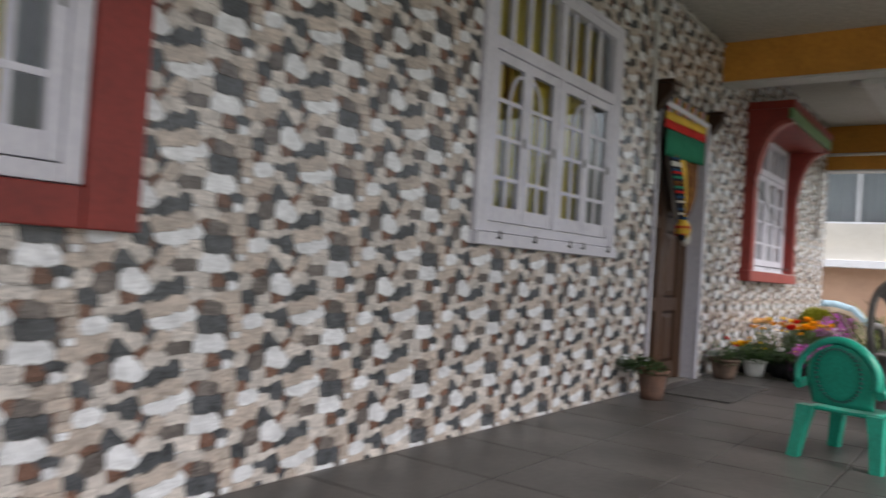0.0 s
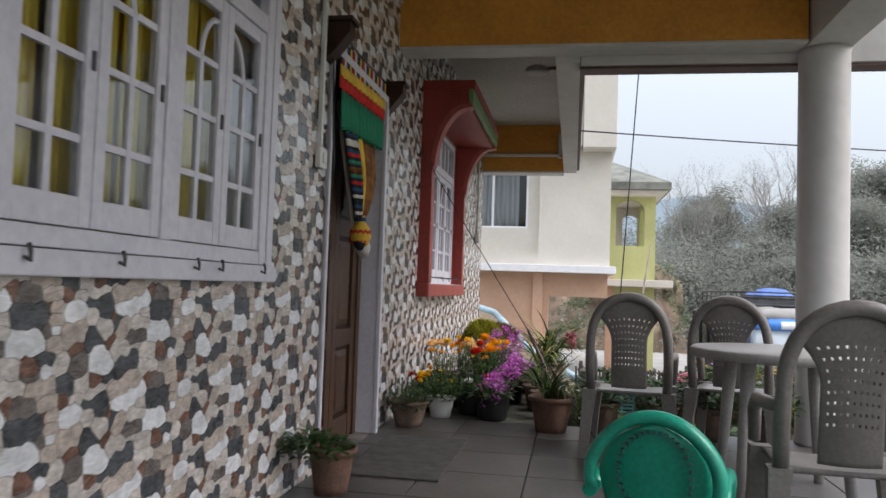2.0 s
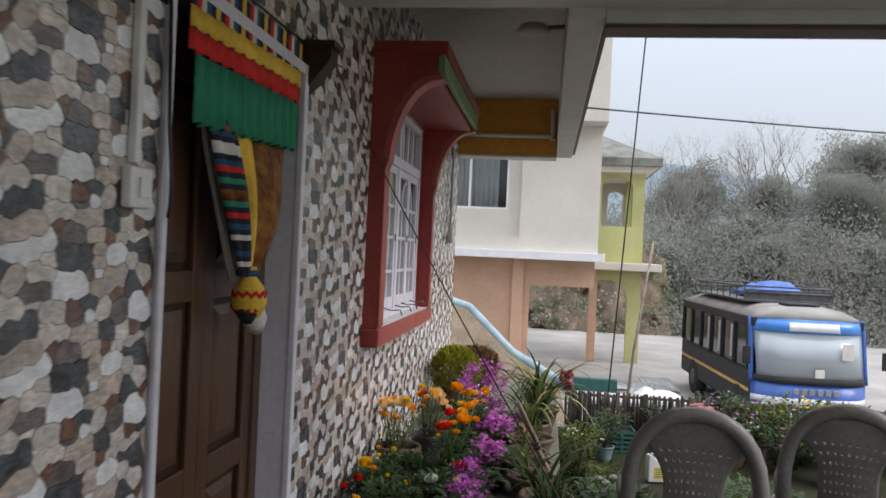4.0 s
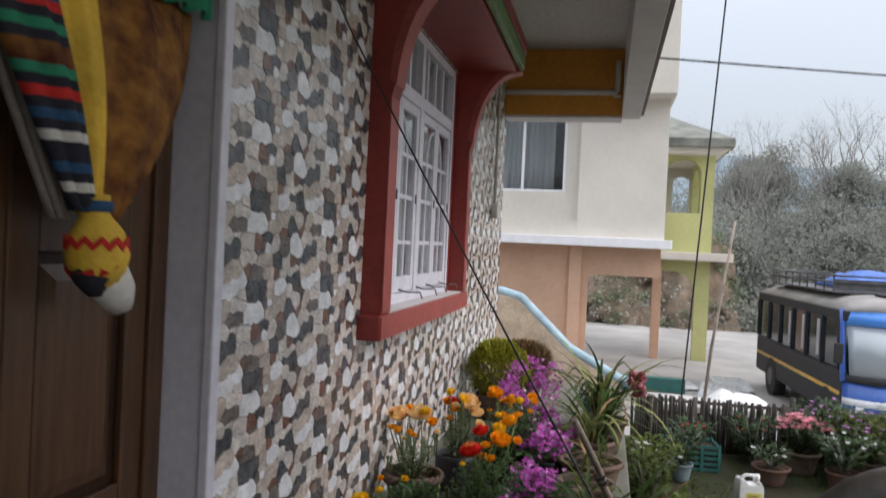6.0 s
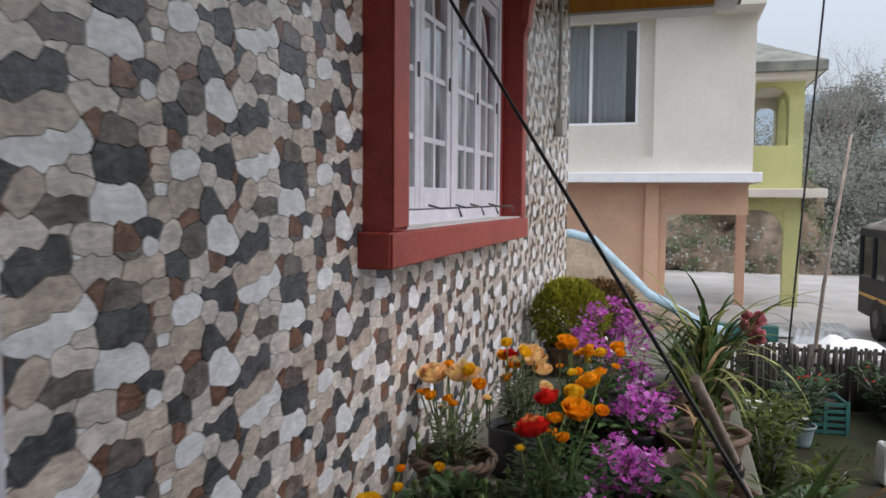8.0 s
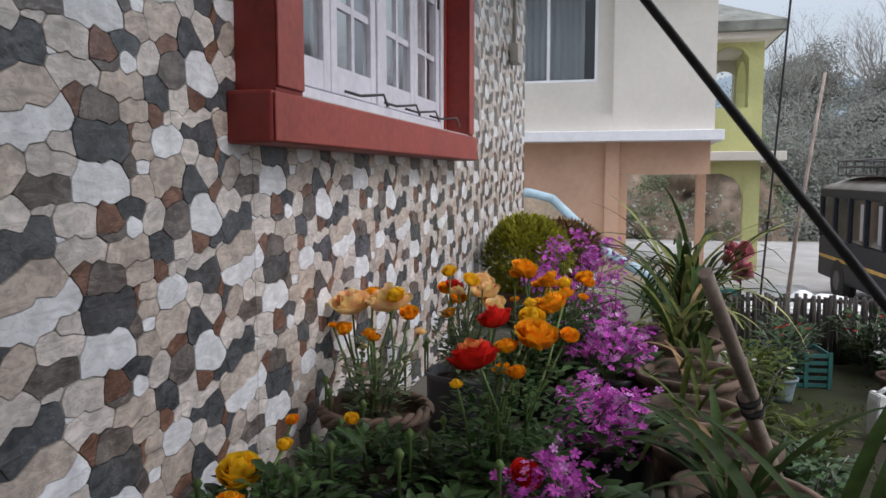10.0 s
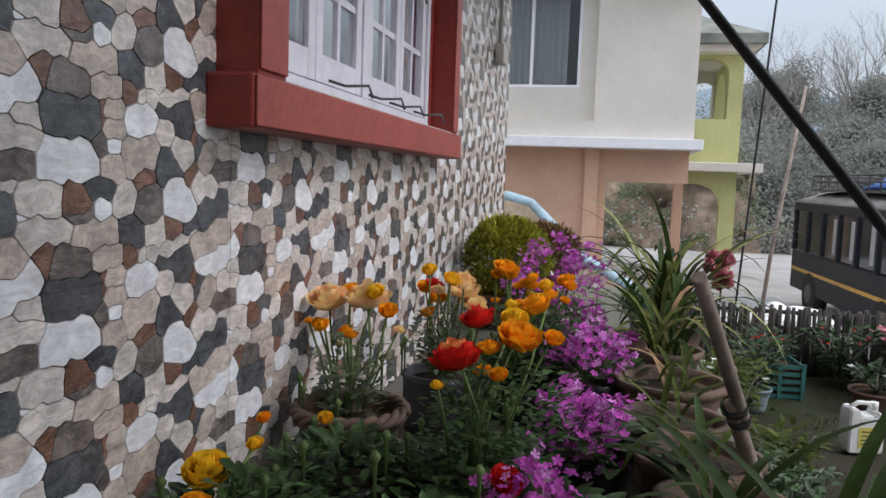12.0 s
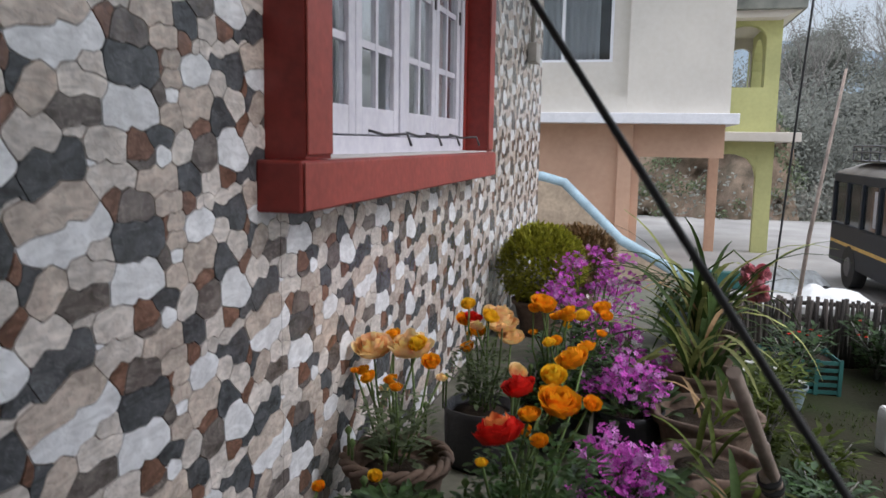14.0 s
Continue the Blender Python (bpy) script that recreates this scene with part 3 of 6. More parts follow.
# ---- the door ----
door = tagged(new("door_1"), "closed carved wooden double door with moulded panels", "door", "", "structure")
bm = bmesh.new()
bx(bm, -0.239, 0.07, 0.0, 0.012, 0.087, 2.475, 0.003)
bx(bm, 0.012, 0.062, 0.0, 0.045, 0.112, 2.51, 0.006)
bx(bm, -0.239, -1.187, 0.0, 0.012, -1.17, 2.475, 0.003)
bx(bm, 0.012, -1.200, 0.0, 0.030, -1.168, 2.51, 0.006)
bx(bm, 0.012, -1.168, 2.46, 0.044, 0.062, 2.51, 0.006)
part("jamb", bm, M["lilac"], door, "grey-white painted door jamb")
bm = bmesh.new()
bx(bm, -0.20, -1.168, 0.0, -0.115, -1.09, 2.455, 0.005)
bx(bm, -0.20, -0.01, 0.0, -0.115, 0.068, 2.455, 0.005)
bx(bm, -0.198, -1.09, 2.37, -0.117, -0.01, 2.455, 0.005)
part("door_frame", bm, M["wood"], door)
for a, b in ((-1.088, -0.553), (-0.547, -0.012)):
    leaf = bmesh.new()
    bx(leaf, -0.185, a, 0.012, -0.150, b, 2.365)
    lf = part("leaf", leaf, M["wood_dark"], door)
    bm = bmesh.new()
    for y0, y1 in ((a, a + 0.095), (b - 0.095, b)):
        bx(bm, -0.149, y0, 0.012, -0.128, y1, 2.365, 0.004)
    for z0, z1 in ((0.012, 0.17), (0.66, 0.78), (1.42, 1.54), (2.24, 2.365)):
        bx(bm, -0.149, a + 0.097, z0, -0.130, b - 0.097, z1, 0.004)
    part("stile", bm, M["wood"], lf)
    for z0, z1 in ((0.2, 0.63), (0.81, 1.39), (1.57, 2.21)):
        bm = bmesh.new()
        y0, y1 = a + 0.125, b - 0.125
        front = [(y0 + 0.04, z0 + 0.04), (y1 - 0.04, z0 + 0.04), (y1 - 0.04, z1 - 0.04), (y0 + 0.04, z1 - 0.04)]
        back = [(y0, z0), (y1, z0), (y1, z1), (y0, z1)]
        va = [bm.verts.new((-0.149, *p)) for p in back]
        vb = [bm.verts.new((-0.134, *p)) for p in front]
        bm.faces.new(vb)
        for k in range(4):
            bm.faces.new((va[k], va[(k + 1) % 4], vb[(k + 1) % 4], vb[k]))
        bmesh.ops.recalc_face_normals(bm, faces=bm.faces)
        part("panel", bm, M["wood"], lf)

# Carved wooden lintel boxes over the door.
for y in (-1.25, 0.15):
    b = thing("corner_bracket", "dark carved wooden bracket beside the door head", "bracket", pose(0.0, y, 2.38))
    bm = bmesh.new()
    prism(bm, [(0.005, 0.0), (0.06, 0.05), (0.15, 0.16), (0.15, 0.22), (0.005, 0.22)], "y", -0.06, 0.06)
    part("body", bm, M["wood_dark"], b)
    part("cap", box(0.005, -0.075, 0.222, 0.17, 0.075, 0.25, 0.004), M["wood_dark"], b)

# Switch box and conduit beside the door.
sw = thing("switch_box", "white plastic switch box beside the door", "switch", pose(0.0, -1.34, 1.74))
part("body", box(0.005, -0.065, 0.0, 0.04, 0.055, 0.12, 0.008), M["white_plastic"], sw)
part("button", box(0.041, -0.030, 0.03, 0.050, 0.022, 0.09, 0.004), M["white_plastic"], sw)
cd = thing("conduit", "white plastic conduit running up to the ceiling", "conduit", pose(0.0, -1.36, 1.87))
part("trunking", box(0.005, -0.016, 0.0, 0.03, 0.016, 1.58, 0.003), M["white_plastic"], cd)
bm = bmesh.new()
tube(bm, [(0.018, -4.6, 3.40), (0.018, 0.5, 3.40)], 0.014, 8)
cd2 = thing("conduit", "white plastic conduit along the top of the wall", "conduit")
part("pipe", bm, M["white_plastic"], cd2)


# ---- ground and buildings outside ----
bm = bmesh.new()
xs = [-900, -300, -120, -60, -30, -12, 0, 12, 30, 60, 120, 300, 900]
ys = [-900, -300, -120, -60, -20, 6.9, 20, 34, 60, 120, 300, 900, 2400]
grid = [[bm.verts.new((x, y, YARD - 0.03)) for y in ys] for x in xs]
for i in range(len(xs) - 1):
    for j in range(len(ys) - 1):
        bm.faces.new((grid[i][j], grid[i + 1][j], grid[i + 1][j + 1], grid[i][j + 1]))
structure("ground", bm, M["hill"], "scrubby brown valley ground", "ground")
structure("yard", box(-6, 7.15, YARD - 0.2, 22, 33, YARD, 0.01), M["concrete"], "pale concrete yard below the garden", "yard")

# The garden is a raised bed, held by the fence's footing.
bm = bmesh.new()
n = 26
gx = np.linspace(1.38, 9.0, n)
gy = np.linspace(0.92, 7.15, n)
rows = [[bm.verts.new((x, y, GARDEN + 0.05 * noise.noise((x * 1.3, y * 1.3, 0)) + 0.02 * noise.noise((x * 5, y * 5, 3)))) for y in gy] for x in gx]
for i in range(n - 1):
    for j in range(n - 1):
        bm.faces.new((rows[i][j], rows[i + 1][j], rows[i + 1][j + 1], rows[i][j + 1])).smooth = True
for line in ([r[-1] for r in rows], [r[0] for r in rows][::-1], rows[0], rows[-1][::-1]):
    low = [bm.verts.new((v.co.x, v.co.y, YARD - 0.1)) for v in line]
    for k in range(n - 1):
        bm.faces.new((line[k], line[k + 1], low[k + 1], low[k]))
bmesh.ops.recalc_face_normals(bm, faces=bm.faces)
structure("garden", bm, M["dirt"], "bare garden earth with patches of grass", "ground")


def grass_blades():
    bm = bmesh.new()
    rnd = random.Random(5)
    for _ in range(26000):
        x, y = rnd.uniform(1.45, 6.0), rnd.uniform(1.0, 6.6)
        if noise.noise((x * 1.1, y * 1.1, 7)) < -0.02:
            continue
        z = GARDEN + 0.05 * noise.noise((x * 1.3, y * 1.3, 0)) - 0.01
        h, a = rnd.uniform(0.015, 0.05), rnd.uniform(0, 6.3)
        dx, dy = 0.006 * math.cos(a), 0.006 * math.sin(a)
        lx, ly = rnd.uniform(-0.03, 0.03), rnd.uniform(-0.03, 0.03)
        bm.faces.new([bm.verts.new(p) for p in ((x - dx, y - dy, z), (x + dx, y + dy, z), (x + lx, y + ly, z + h))])
    tagged(obj("grass", bm, M["grass"]), "short patchy green grass on the garden earth", "grass", "", "stuff")


grass_blades()


def curtain_part(parent, y, x0, x1, z0, z1, key):
    bm = bmesh.new()
    rows = []
    for k in range(61):
        xx = x0 + (x1 - x0) * k / 60
        rows.append([bm.verts.new((xx, y + 0.05 * math.sin(k * 1.35) + 0.02 * math.sin(k * 3.1), z)) for z in (z0, z1)])
    for a, b in zip(rows, rows[1:]):
        bm.faces.new((a[0], b[0], b[1], a[1])).smooth = True
    return part("curtain", bm, M[key], parent)


# Cream and peach house.
BY = 15.4
h1 = thing("apartment_house", "two-storey house, cream above and peach below", "house", pose(0, BY, YARD))
U = -YARD
part("wall", box(0.50, 0, U + 1.77, 2.39, 7.5, U + 4.95), M["beige"], h1)
part("apron", box(-5.0, 0.0, U + 1.77, 0.498, 0.3, U + 2.09), M["beige"], h1)
part("bay_panel", box(-5.0, 0.28, U + 2.092, 0.498, 0.45, U + 2.77), M["beige"], h1)
part("bay_pier", box(0.18, 0.28, U + 2.772, 0.498, 0.45, U + 4.95), M["beige"], h1)
part("bay_head", box(-5.0, 0.28, U + 4.86, 0.178, 0.45, U + 4.95), M["beige"], h1)
part("bay_side", box(-5.0, 0.28, U + 2.772, -1.9, 0.45, U + 4.858), M["beige"], h1)
part("rear_wall", box(-5.0, 4.0, U + 1.77, 0.498, 7.5, U + 4.95), M["beige"], h1)
part("slab", box(-5.0, -0.22, U + 1.57, 2.55, 7.7, U + 1.768, 0.01), M["white"], h1, "white painted floor slab edge")
part("eaves_block", box(1.62, -0.7, U + 4.84, 2.48, 7.8, U + 7.4, 0.015), M["beige"], h1)
part("roof", box(-5.0, -0.3, U + 4.96, 1.6, 7.8, U + 7.4), M["beige"], h1)
win = thing("w", "", "")
win.name = "window"
win.parent = h1
bm = bmesh.new()
for a, b in ((-1.9, -1.84), (-0.83, -0.77), (0.12, 0.18)):
    bx(bm, a, 0.30, U + 2.77, b, 0.40, U + 4.85, 0.004)
bx(bm, -1.84, 0.302, U + 2.77, 0.12, 0.398, U + 2.82, 0.004)
part("frame", bm, M["white"], win)
p = part("pane", box(-1.84, 0.355, U + 2.82, 0.12, 0.36, U + 4.85), M["glass"], win)
p.visible_shadow = False
curtain_part(win, 0.65, -1.84, -0.10, U + 2.8, U + 4.85, "curtain_grey")
# Dark sheet that stands in for the unlit depth of the room.
part("room_back", box(-1.9, 1.6, U + 2.4, 0.4, 1.7, U + 4.95), M["dark_in"], win)
part("ground_floor_wall", box(-5.0, 0.35, 0.0, 0.36, 0.6, U + 1.638), M["peach"], h1, "peach painted ground floor wall")
part("lintel", box(0.64, 0.35, U + 0.93, 2.36, 0.6, U + 1.638), M["peach"], h1)
part("pier", box(0.64, 0.35, 0.0, 0.79, 0.6, U + 0.928), M["peach"], h1)
part("inner_wall", box(0.24, 0.62, 0.0, 0.36, 7.0, U + 1.638), M["peach"], h1)
part("pilaster", box(0.362, 0.22, 0.0, 0.638, 0.62, U + 1.636, 0.01), M["peach"], h1)
part("rear_column", box(2.6, 6.9, 0.0, 2.86, 7.16, U + 1.636, 0.01), M["peach"], h1)

# Ramp wall with its blue handrail.
rw = thing("ramp_wall", "sloping peach plaster ramp wall with a blue coping", "wall", pose(0, 12.6, YARD))
bm = bmesh.new()
prism(bm, [(-3.0, 0.0), (1.75, 0.0), (1.55, 0.75), (0.55, 1.30), (-0.42, 2.22), (-0.75, 2.3), (-3.0, 2.3)], "y", 0.0, 0.2)
part("body", bm, M["ramp_plaster"], rw)
bm = bmesh.new()
tube(bm, [(-3.0, 0.1, 2.36), (-0.75, 0.1, 2.36), (-0.40, 0.1, 2.27), (0.55, 0.1, 1.37), (1.5, 0.1, 0.86), (1.8, 0.1, 0.78)], 0.095, 10)
part("coping", bm, M["blue_rail"], rw)

# Lime green house.
GY = 22.5
h2 = thing("green_house", "lime green two-storey house with arched verandas and a hipped roof", "house", pose(0, GY, YARD))


def arch_wall(x0, x1, z0, z1, ax0, ax1, az0, az1, y0, y1, seg=10):
    """A wall with one round-headed opening."""
    bm = bmesh.new()
    bx(bm, x0, y0, z0, ax0, y1, z1)
    bx(bm, ax1, y0, z0, x1, y1, z1)
    if az0 > z0:
        bx(bm, ax0, y0, z0, ax1, y1, az0)
    r, xm = (ax1 - ax0) / 2, (ax0 + ax1) / 2
    pts = [(xm - r * math.cos(a), az1 - r * 0.75 + r * 0.75 * math.sin(a)) for a in np.linspace(0, math.pi, seg)]
    for (xa, za), (xb, zb) in zip(pts, pts[1:]):
        prism(bm, [(xa, za), (xb, zb), (xb, z1), (xa, z1)], "y", y0, y1)
    return bm


part("upper_wall", arch_wall(1.5, 4.28, U + 1.55, U + 4.55, 2.9, 3.9, U + 2.75, U + 4.4, 0.0, 0.3), M["lime"], h2)
part("upper_side", arch_wall(0.3, 4.5, U + 1.55, U + 4.55, 1.2, 3.4, U + 2.75, U + 4.3, -4.28, -3.98), M["lime"], h2).rotation_euler = (0, 0, radians(90))
part("lintel", box(-1.5, 0.0, U + 0.95, 3.86, 0.3, U + 1.3), M["lime"], h2)
part("pillar", box(3.86, 0.0, 0.0, 4.28, 0.3, U + 1.3), M["lime"], h2)
bm = bmesh.new()
prism(bm, [(3.861, U + 0.949), (3.3, U + 0.949), (3.6, U + 0.84), (3.78, U + 0.62), (3.861, U + 0.3)], "y", 0.02, 0.28)
part("arch_spandrel", bm, M["lime"], h2)
part("balcony_slab", box(1.2, -0.55, U + 1.30, 4.85, 5.0, U + 1.55, 0.02), M["beige"], h2)
part("inner_arch", arch_wall(1.5, 4.2, U + 1.55, U + 4.5, 3.35, 3.95, U + 2.75, U + 4.2, 3.6, 3.8), M["beige"], h2)
bm = bmesh.new()
top = [bm.verts.new(p) for p in ((1.5, 2.2, U + 6.1), (2.9, 2.2, U + 6.1))]
base = [bm.verts.new(p) for p in ((0.6, -0.75, U + 4.95), (4.70, -0.75, U + 4.95), (4.70, 5.2, U + 4.95), (0.6, 5.2, U + 4.95))]
for q in ((base[0], base[1], top[1], top[0]), (base[1], base[2], top[1]), (base[2], base[3], top[0], top[1]), (base[3], base[0], top[0])):
    bm.faces.new(q)
part("roof", bm, M["roof_grey"], h2, "weathered grey hipped roof")
part("roof_edge", box(0.6, -0.78, U + 4.68, 4.72, 5.2, U + 4.945, 0.02), M["roof_grey"], h2)
bm = bmesh.new()
prism(bm, [(0.9, U + 4.5), (4.2, U + 4.5), (4.65, U + 4.678), (0.6, U + 4.678)], "y", -0.6, 5.0)
part("eave_board", bm, M["beige"], h2)


# ---- bus ----
def build_bus():
    b = thing("bus", "parked blue and dark grey bus with a loaded roof rack", "bus", pose(6.5, 12.55, YARD, 0, 0, 3.0) @ Matrix.Scale(0.98, 4))
    w, L, H = 1.13, 6.6, 2.55
    def shell(z0, z1, y0, y1, inset=0.0, bev=0.06):
        return box(-w + inset, y0, z0, w - inset, y1, z1, bev)
    part("lower_body", shell(0.42, 1.32, 0.34, L), M["bus_side"], b, "dark blue-grey lower body")
    part("roof_edge", shell(2.22, 2.42, 0.42, L, 0.0, 0.03), M["bus_side"], b)
    bm = bmesh.new()
    cols = []
    for k in range(13):
        x = -1 + k / 6
        lift = 0.26 * (1 - abs(x) ** 3.5)
        nose = 0.16 + 0.34 * abs(x) ** 4
        cols.append([bm.verts.new((x * (w - 0.01), y, 2.42 + lift * f)) for y, f in ((nose, 0.0), (nose + 0.12, 0.55), (nose + 0.45, 0.9), (nose + 1.1, 1.0), (L - 0.4, 1.0), (L - 0.02, 0.7), (L, 0.0))])
    for p, q in zip(cols, cols[1:]):
        for j in range(6):
            bm.faces.new((p[j], q[j], q[j + 1], p[j + 1])).smooth = True
    roof = part("roof", bm, M["bus_roof"], b, "dusty pale grey roof")
    roof.modifiers.new("thickness", "SOLIDIFY").thickness = 0.03
    def nose_band(name, z0, z1, back0, back1, key, x0=-1.0, x1=1.0, out=0.0, parent=None, label=""):
        """A strip of the rounded front between two heights, from x0 to x1 of its half width."""
        bm = bmesh.new()
        rows = []
        for k in range(25):
            x = x0 + (x1 - x0) * k / 24
            y = -0.12 + 0.42 * abs(x) ** 4 - out
            rows.append([bm.verts.new((x * (w + 0.01), y + bk, z)) for bk, z in ((back0, z0), (back1, z1))])
        for p, q in zip(rows, rows[1:]):
            bm.faces.new((p[0], q[0], q[1], p[1])).smooth = True
        o = part(name, bm, M[key], parent or b, label)
        o.modifiers.new("thickness", "SOLIDIFY").thickness = 0.02
        return o
    nose_band("front_panel", 0.45, 1.14, 0.0, 0.02, "bus_blue", label="bright blue front")
    nose_band("front_stripe", 0.74, 0.86, -0.012, -0.010, "bus_white", label="white stripe")
    nose_band("screen_base", 1.14, 1.27, 0.0, 0.01, "rubber")
    # The windscreen's paleness is reflected sky painted into its colour.
    screen = nose_band("windscreen", 1.27, 2.16, 0.02, 0.22, "screen_glass", -0.93, 0.93, label="windscreen with a pale sky reflection put into its colour")
    nose_band("front_header", 2.16, 2.42, 0.20, 0.28, "bus_header", label="light blue tinted header band")
    nose_band("destination_board", 2.19, 2.36, 0.20, 0.26, "bus_white", -0.42, 0.45, 0.012, label="blank white destination board")
    for s in (-1, 1):
        bm = bmesh.new()
        tube(bm, [(s * (w + 0.0), 0.30, 1.14), (s * (w + 0.0), 0.34, 1.3), (s * (w - 0.01), 0.48, 2.16), (s * (w - 0.02), 0.56, 2.43)], 0.055, 8)
        part("corner_pillar", bm, M["bus_blue"], b)
        n = 6
        for k in range(n + 1):
            y = 0.58 + (L - 0.73) * k / n
            part("pillar", box(s * w - 0.035, y - 0.05, 1.32, s * w + 0.035, y + 0.05, 2.24, 0.01), M["bus_side"], b)
        for k in range(n):
            y0 = 0.63 + (L - 0.73) * k / n
            part("side_window", box(s * (w - 0.02) - 0.006, y0, 1.34, s * (w - 0.02) + 0.006, y0 + (L - 0.73) / n - 0.1, 2.22), M["dark_glass"], b)
            if k in (1, 2, 3):
                part("curtain", box(s * (w - 0.01) - 0.004, y0 + 0.10, 1.42, s * (w - 0.01) + 0.014, y0 + 0.30, 2.14), M["curtain_grey"], b)
        part("stripe", box(s * (w + 0.002) - 0.004, 0.45, 0.86, s * (w + 0.002) + 0.004, L - 0.1, 0.93), M["bus_yellow"], b)
        part("mirror", box(s * (w + 0.22) - 0.08, -0.08, 1.5, s * (w + 0.22) + 0.08, -0.03, 1.86, 0.02), M["rubber"], b)
        part("headlight", box(s * 0.82 - 0.16, 0.02, 0.60, s * 0.82 + 0.16, 0.10, 0.73, 0.02), M["bus_white"], b)
        for y in (1.15, L - 1.5):
            bm = bmesh.new()
            tube(bm, [(s * (w - 0.26), y, 0.45), (s * (w + 0.01), y, 0.45)], 0.45, 28)
            wh = part("wheel", bm, M["rubber"], b)
            bm = bmesh.new()
            tube(bm, [(s * (w - 0.05), y, 0.45), (s * (w + 0.03), y, 0.45)], [0.24, 0.20], 20)
            part("rim", bm, M["steel"], wh)
    part("windscreen_sticker", box(0.52, -0.035, 1.66, 0.74, -0.02, 1.98), M["fabric_white"], b)
    part("centre_sticker", box(-0.02, -0.115, 1.29, 0.16, -0.105, 1.46), M["fabric_white"], b)
    bm = bmesh.new()
    tube(bm, [(-0.3, -0.075, 1.28), (0.2, -0.06, 1.42)], 0.012, 6)
    part("wiper", bm, M["rubber"], b)
    part("bumper", box(-w - 0.02, -0.2, 0.32, w + 0.02, 0.1, 0.56, 0.05), M["bus_white"], b)
    for k in range(6):
        x = -0.38 + 0.155 * k
        part("badge", box(x - 0.05, -0.135, 0.94, x + 0.05, -0.115, 1.06, 0.006), M["chrome"], b)
    part("number_plate", box(-0.28, -0.215, 0.38, 0.28, -0.202, 0.50), M["f_yellow"], b)
    rack = part("roof_rack", box(-0.95, 1.6, H + 0.13, 0.95, L - 0.6, H + 0.17), M["steel"], b)
    for z in (0.2, 0.33):
        bm = bmesh.new()
        r = [(-0.95, 1.6), (0.95, 1.6), (0.95, L - 0.6), (-0.95, L - 0.6), (-0.95, 1.6)]
        tube(bm, [(x, y, H + 0.14 + z) for x, y in r], 0.022, 6)
        part("rack_rail", bm, M["steel"], rack)
    for k in range(9):
        for s in (-1, 1):
            y = 1.6 + (L - 2.2) * k / 8
            part("rack_post", box(s * 0.95 - 0.012, y - 0.012, H + 0.17, s * 0.95 + 0.012, y + 0.012, H + 0.46), M["steel"], rack)
    part("rack_front", box(-0.93, 1.62, H + 0.18, 0.93, 1.66, H + 0.40), M["steel"], rack)
    bm = bmesh.new()
    rnd = random.Random(2)
    lumps = [[None] * 15 for _ in range(9)]
    for i in range(9):
        for j in range(15):
            u, v = i / 8, j / 14
            edge = min(u, 1 - u, v, 1 - v) * 4
            z = 0.05 + 0.36 * min(1, edge) * (0.75 + 0.35 * noise.noise((u * 3, v * 4, 1)))
            lumps[i][j] = bm.verts.new((-0.5 + 1.3 * u, 2.0 + 2.3 * v, H + 0.2 + z))
    for i in range(8):
        for j in range(14):
            bm.faces.new((lumps[i][j], lumps[i + 1][j], lumps[i + 1][j + 1], lumps[i][j + 1])).smooth = True
    low = part("tarpaulin", bm, M["tarp"], rack, "crumpled blue tarpaulin over the luggage")
    low.modifiers.new("thickness", "SOLIDIFY").thickness = 0.06
    part("roof_hatch", box(-0.35, 0.7, H + 0.125, 0.35, 1.2, H + 0.17, 0.02), M["bus_side"], b)
    return b


build_bus()


# ---- distance: hillside, woods, mountains ----
def hill_height(x, y):
    d = max(0.0, y - 33) / 45
    side = max(0.0, x - 4) / 40
    base = 10.0 * min(1.0, d) * (0.75 + 0.25 * math.tanh(side)) + 1.5 * noise.noise((x * 0.05, y * 0.05, 2))
    return YARD - 0.6 + base * min(1.0, d * 3)


bm = bmesh.new()
hx, hy = np.linspace(-40, 90, 53), np.linspace(33, 110, 34)
rows = [[bm.verts.new((x, y, hill_height(x, y) + 0.5 * noise.noise((x * 0.4, y * 0.4, 5)))) for y in hy] for x in hx]
for i in range(len(hx) - 1):
    for j in range(len(hy) - 1):
        bm.faces.new((rows[i][j], rows[i + 1][j], rows[i + 1][j + 1], rows[i][j + 1])).smooth = True
structure("hillside", bm, M["hill"], "scrubby winter hillside", "hill")

# The cut earth bank behind the houses.
bm = bmesh.new()
bxs, bzs = np.linspace(-14, 7, 61), np.linspace(0, 1, 9)
rows = [[bm.verts.new((x, 33.0 + 2.6 * t + 1.1 * noise.noise((x * 0.5, t * 3, 1)) + 1.1 * noise.noise((x * 1.7, t * 7, 4)) + 0.5 * noise.noise((x * 4.5, t * 15, 4)), YARD + 4.6 * t * (0.8 + 0.3 * noise.noise((x * 0.3, 0, 9))))) for t in bzs] for x in bxs]
for i in range(60):
    for j in range(8):
        bm.faces.new((rows[i][j], rows[i + 1][j], rows[i + 1][j + 1], rows[i][j + 1])).smooth = True
structure("earth_bank", bm, M["rock"], "raw brown cut earth bank", "bank")


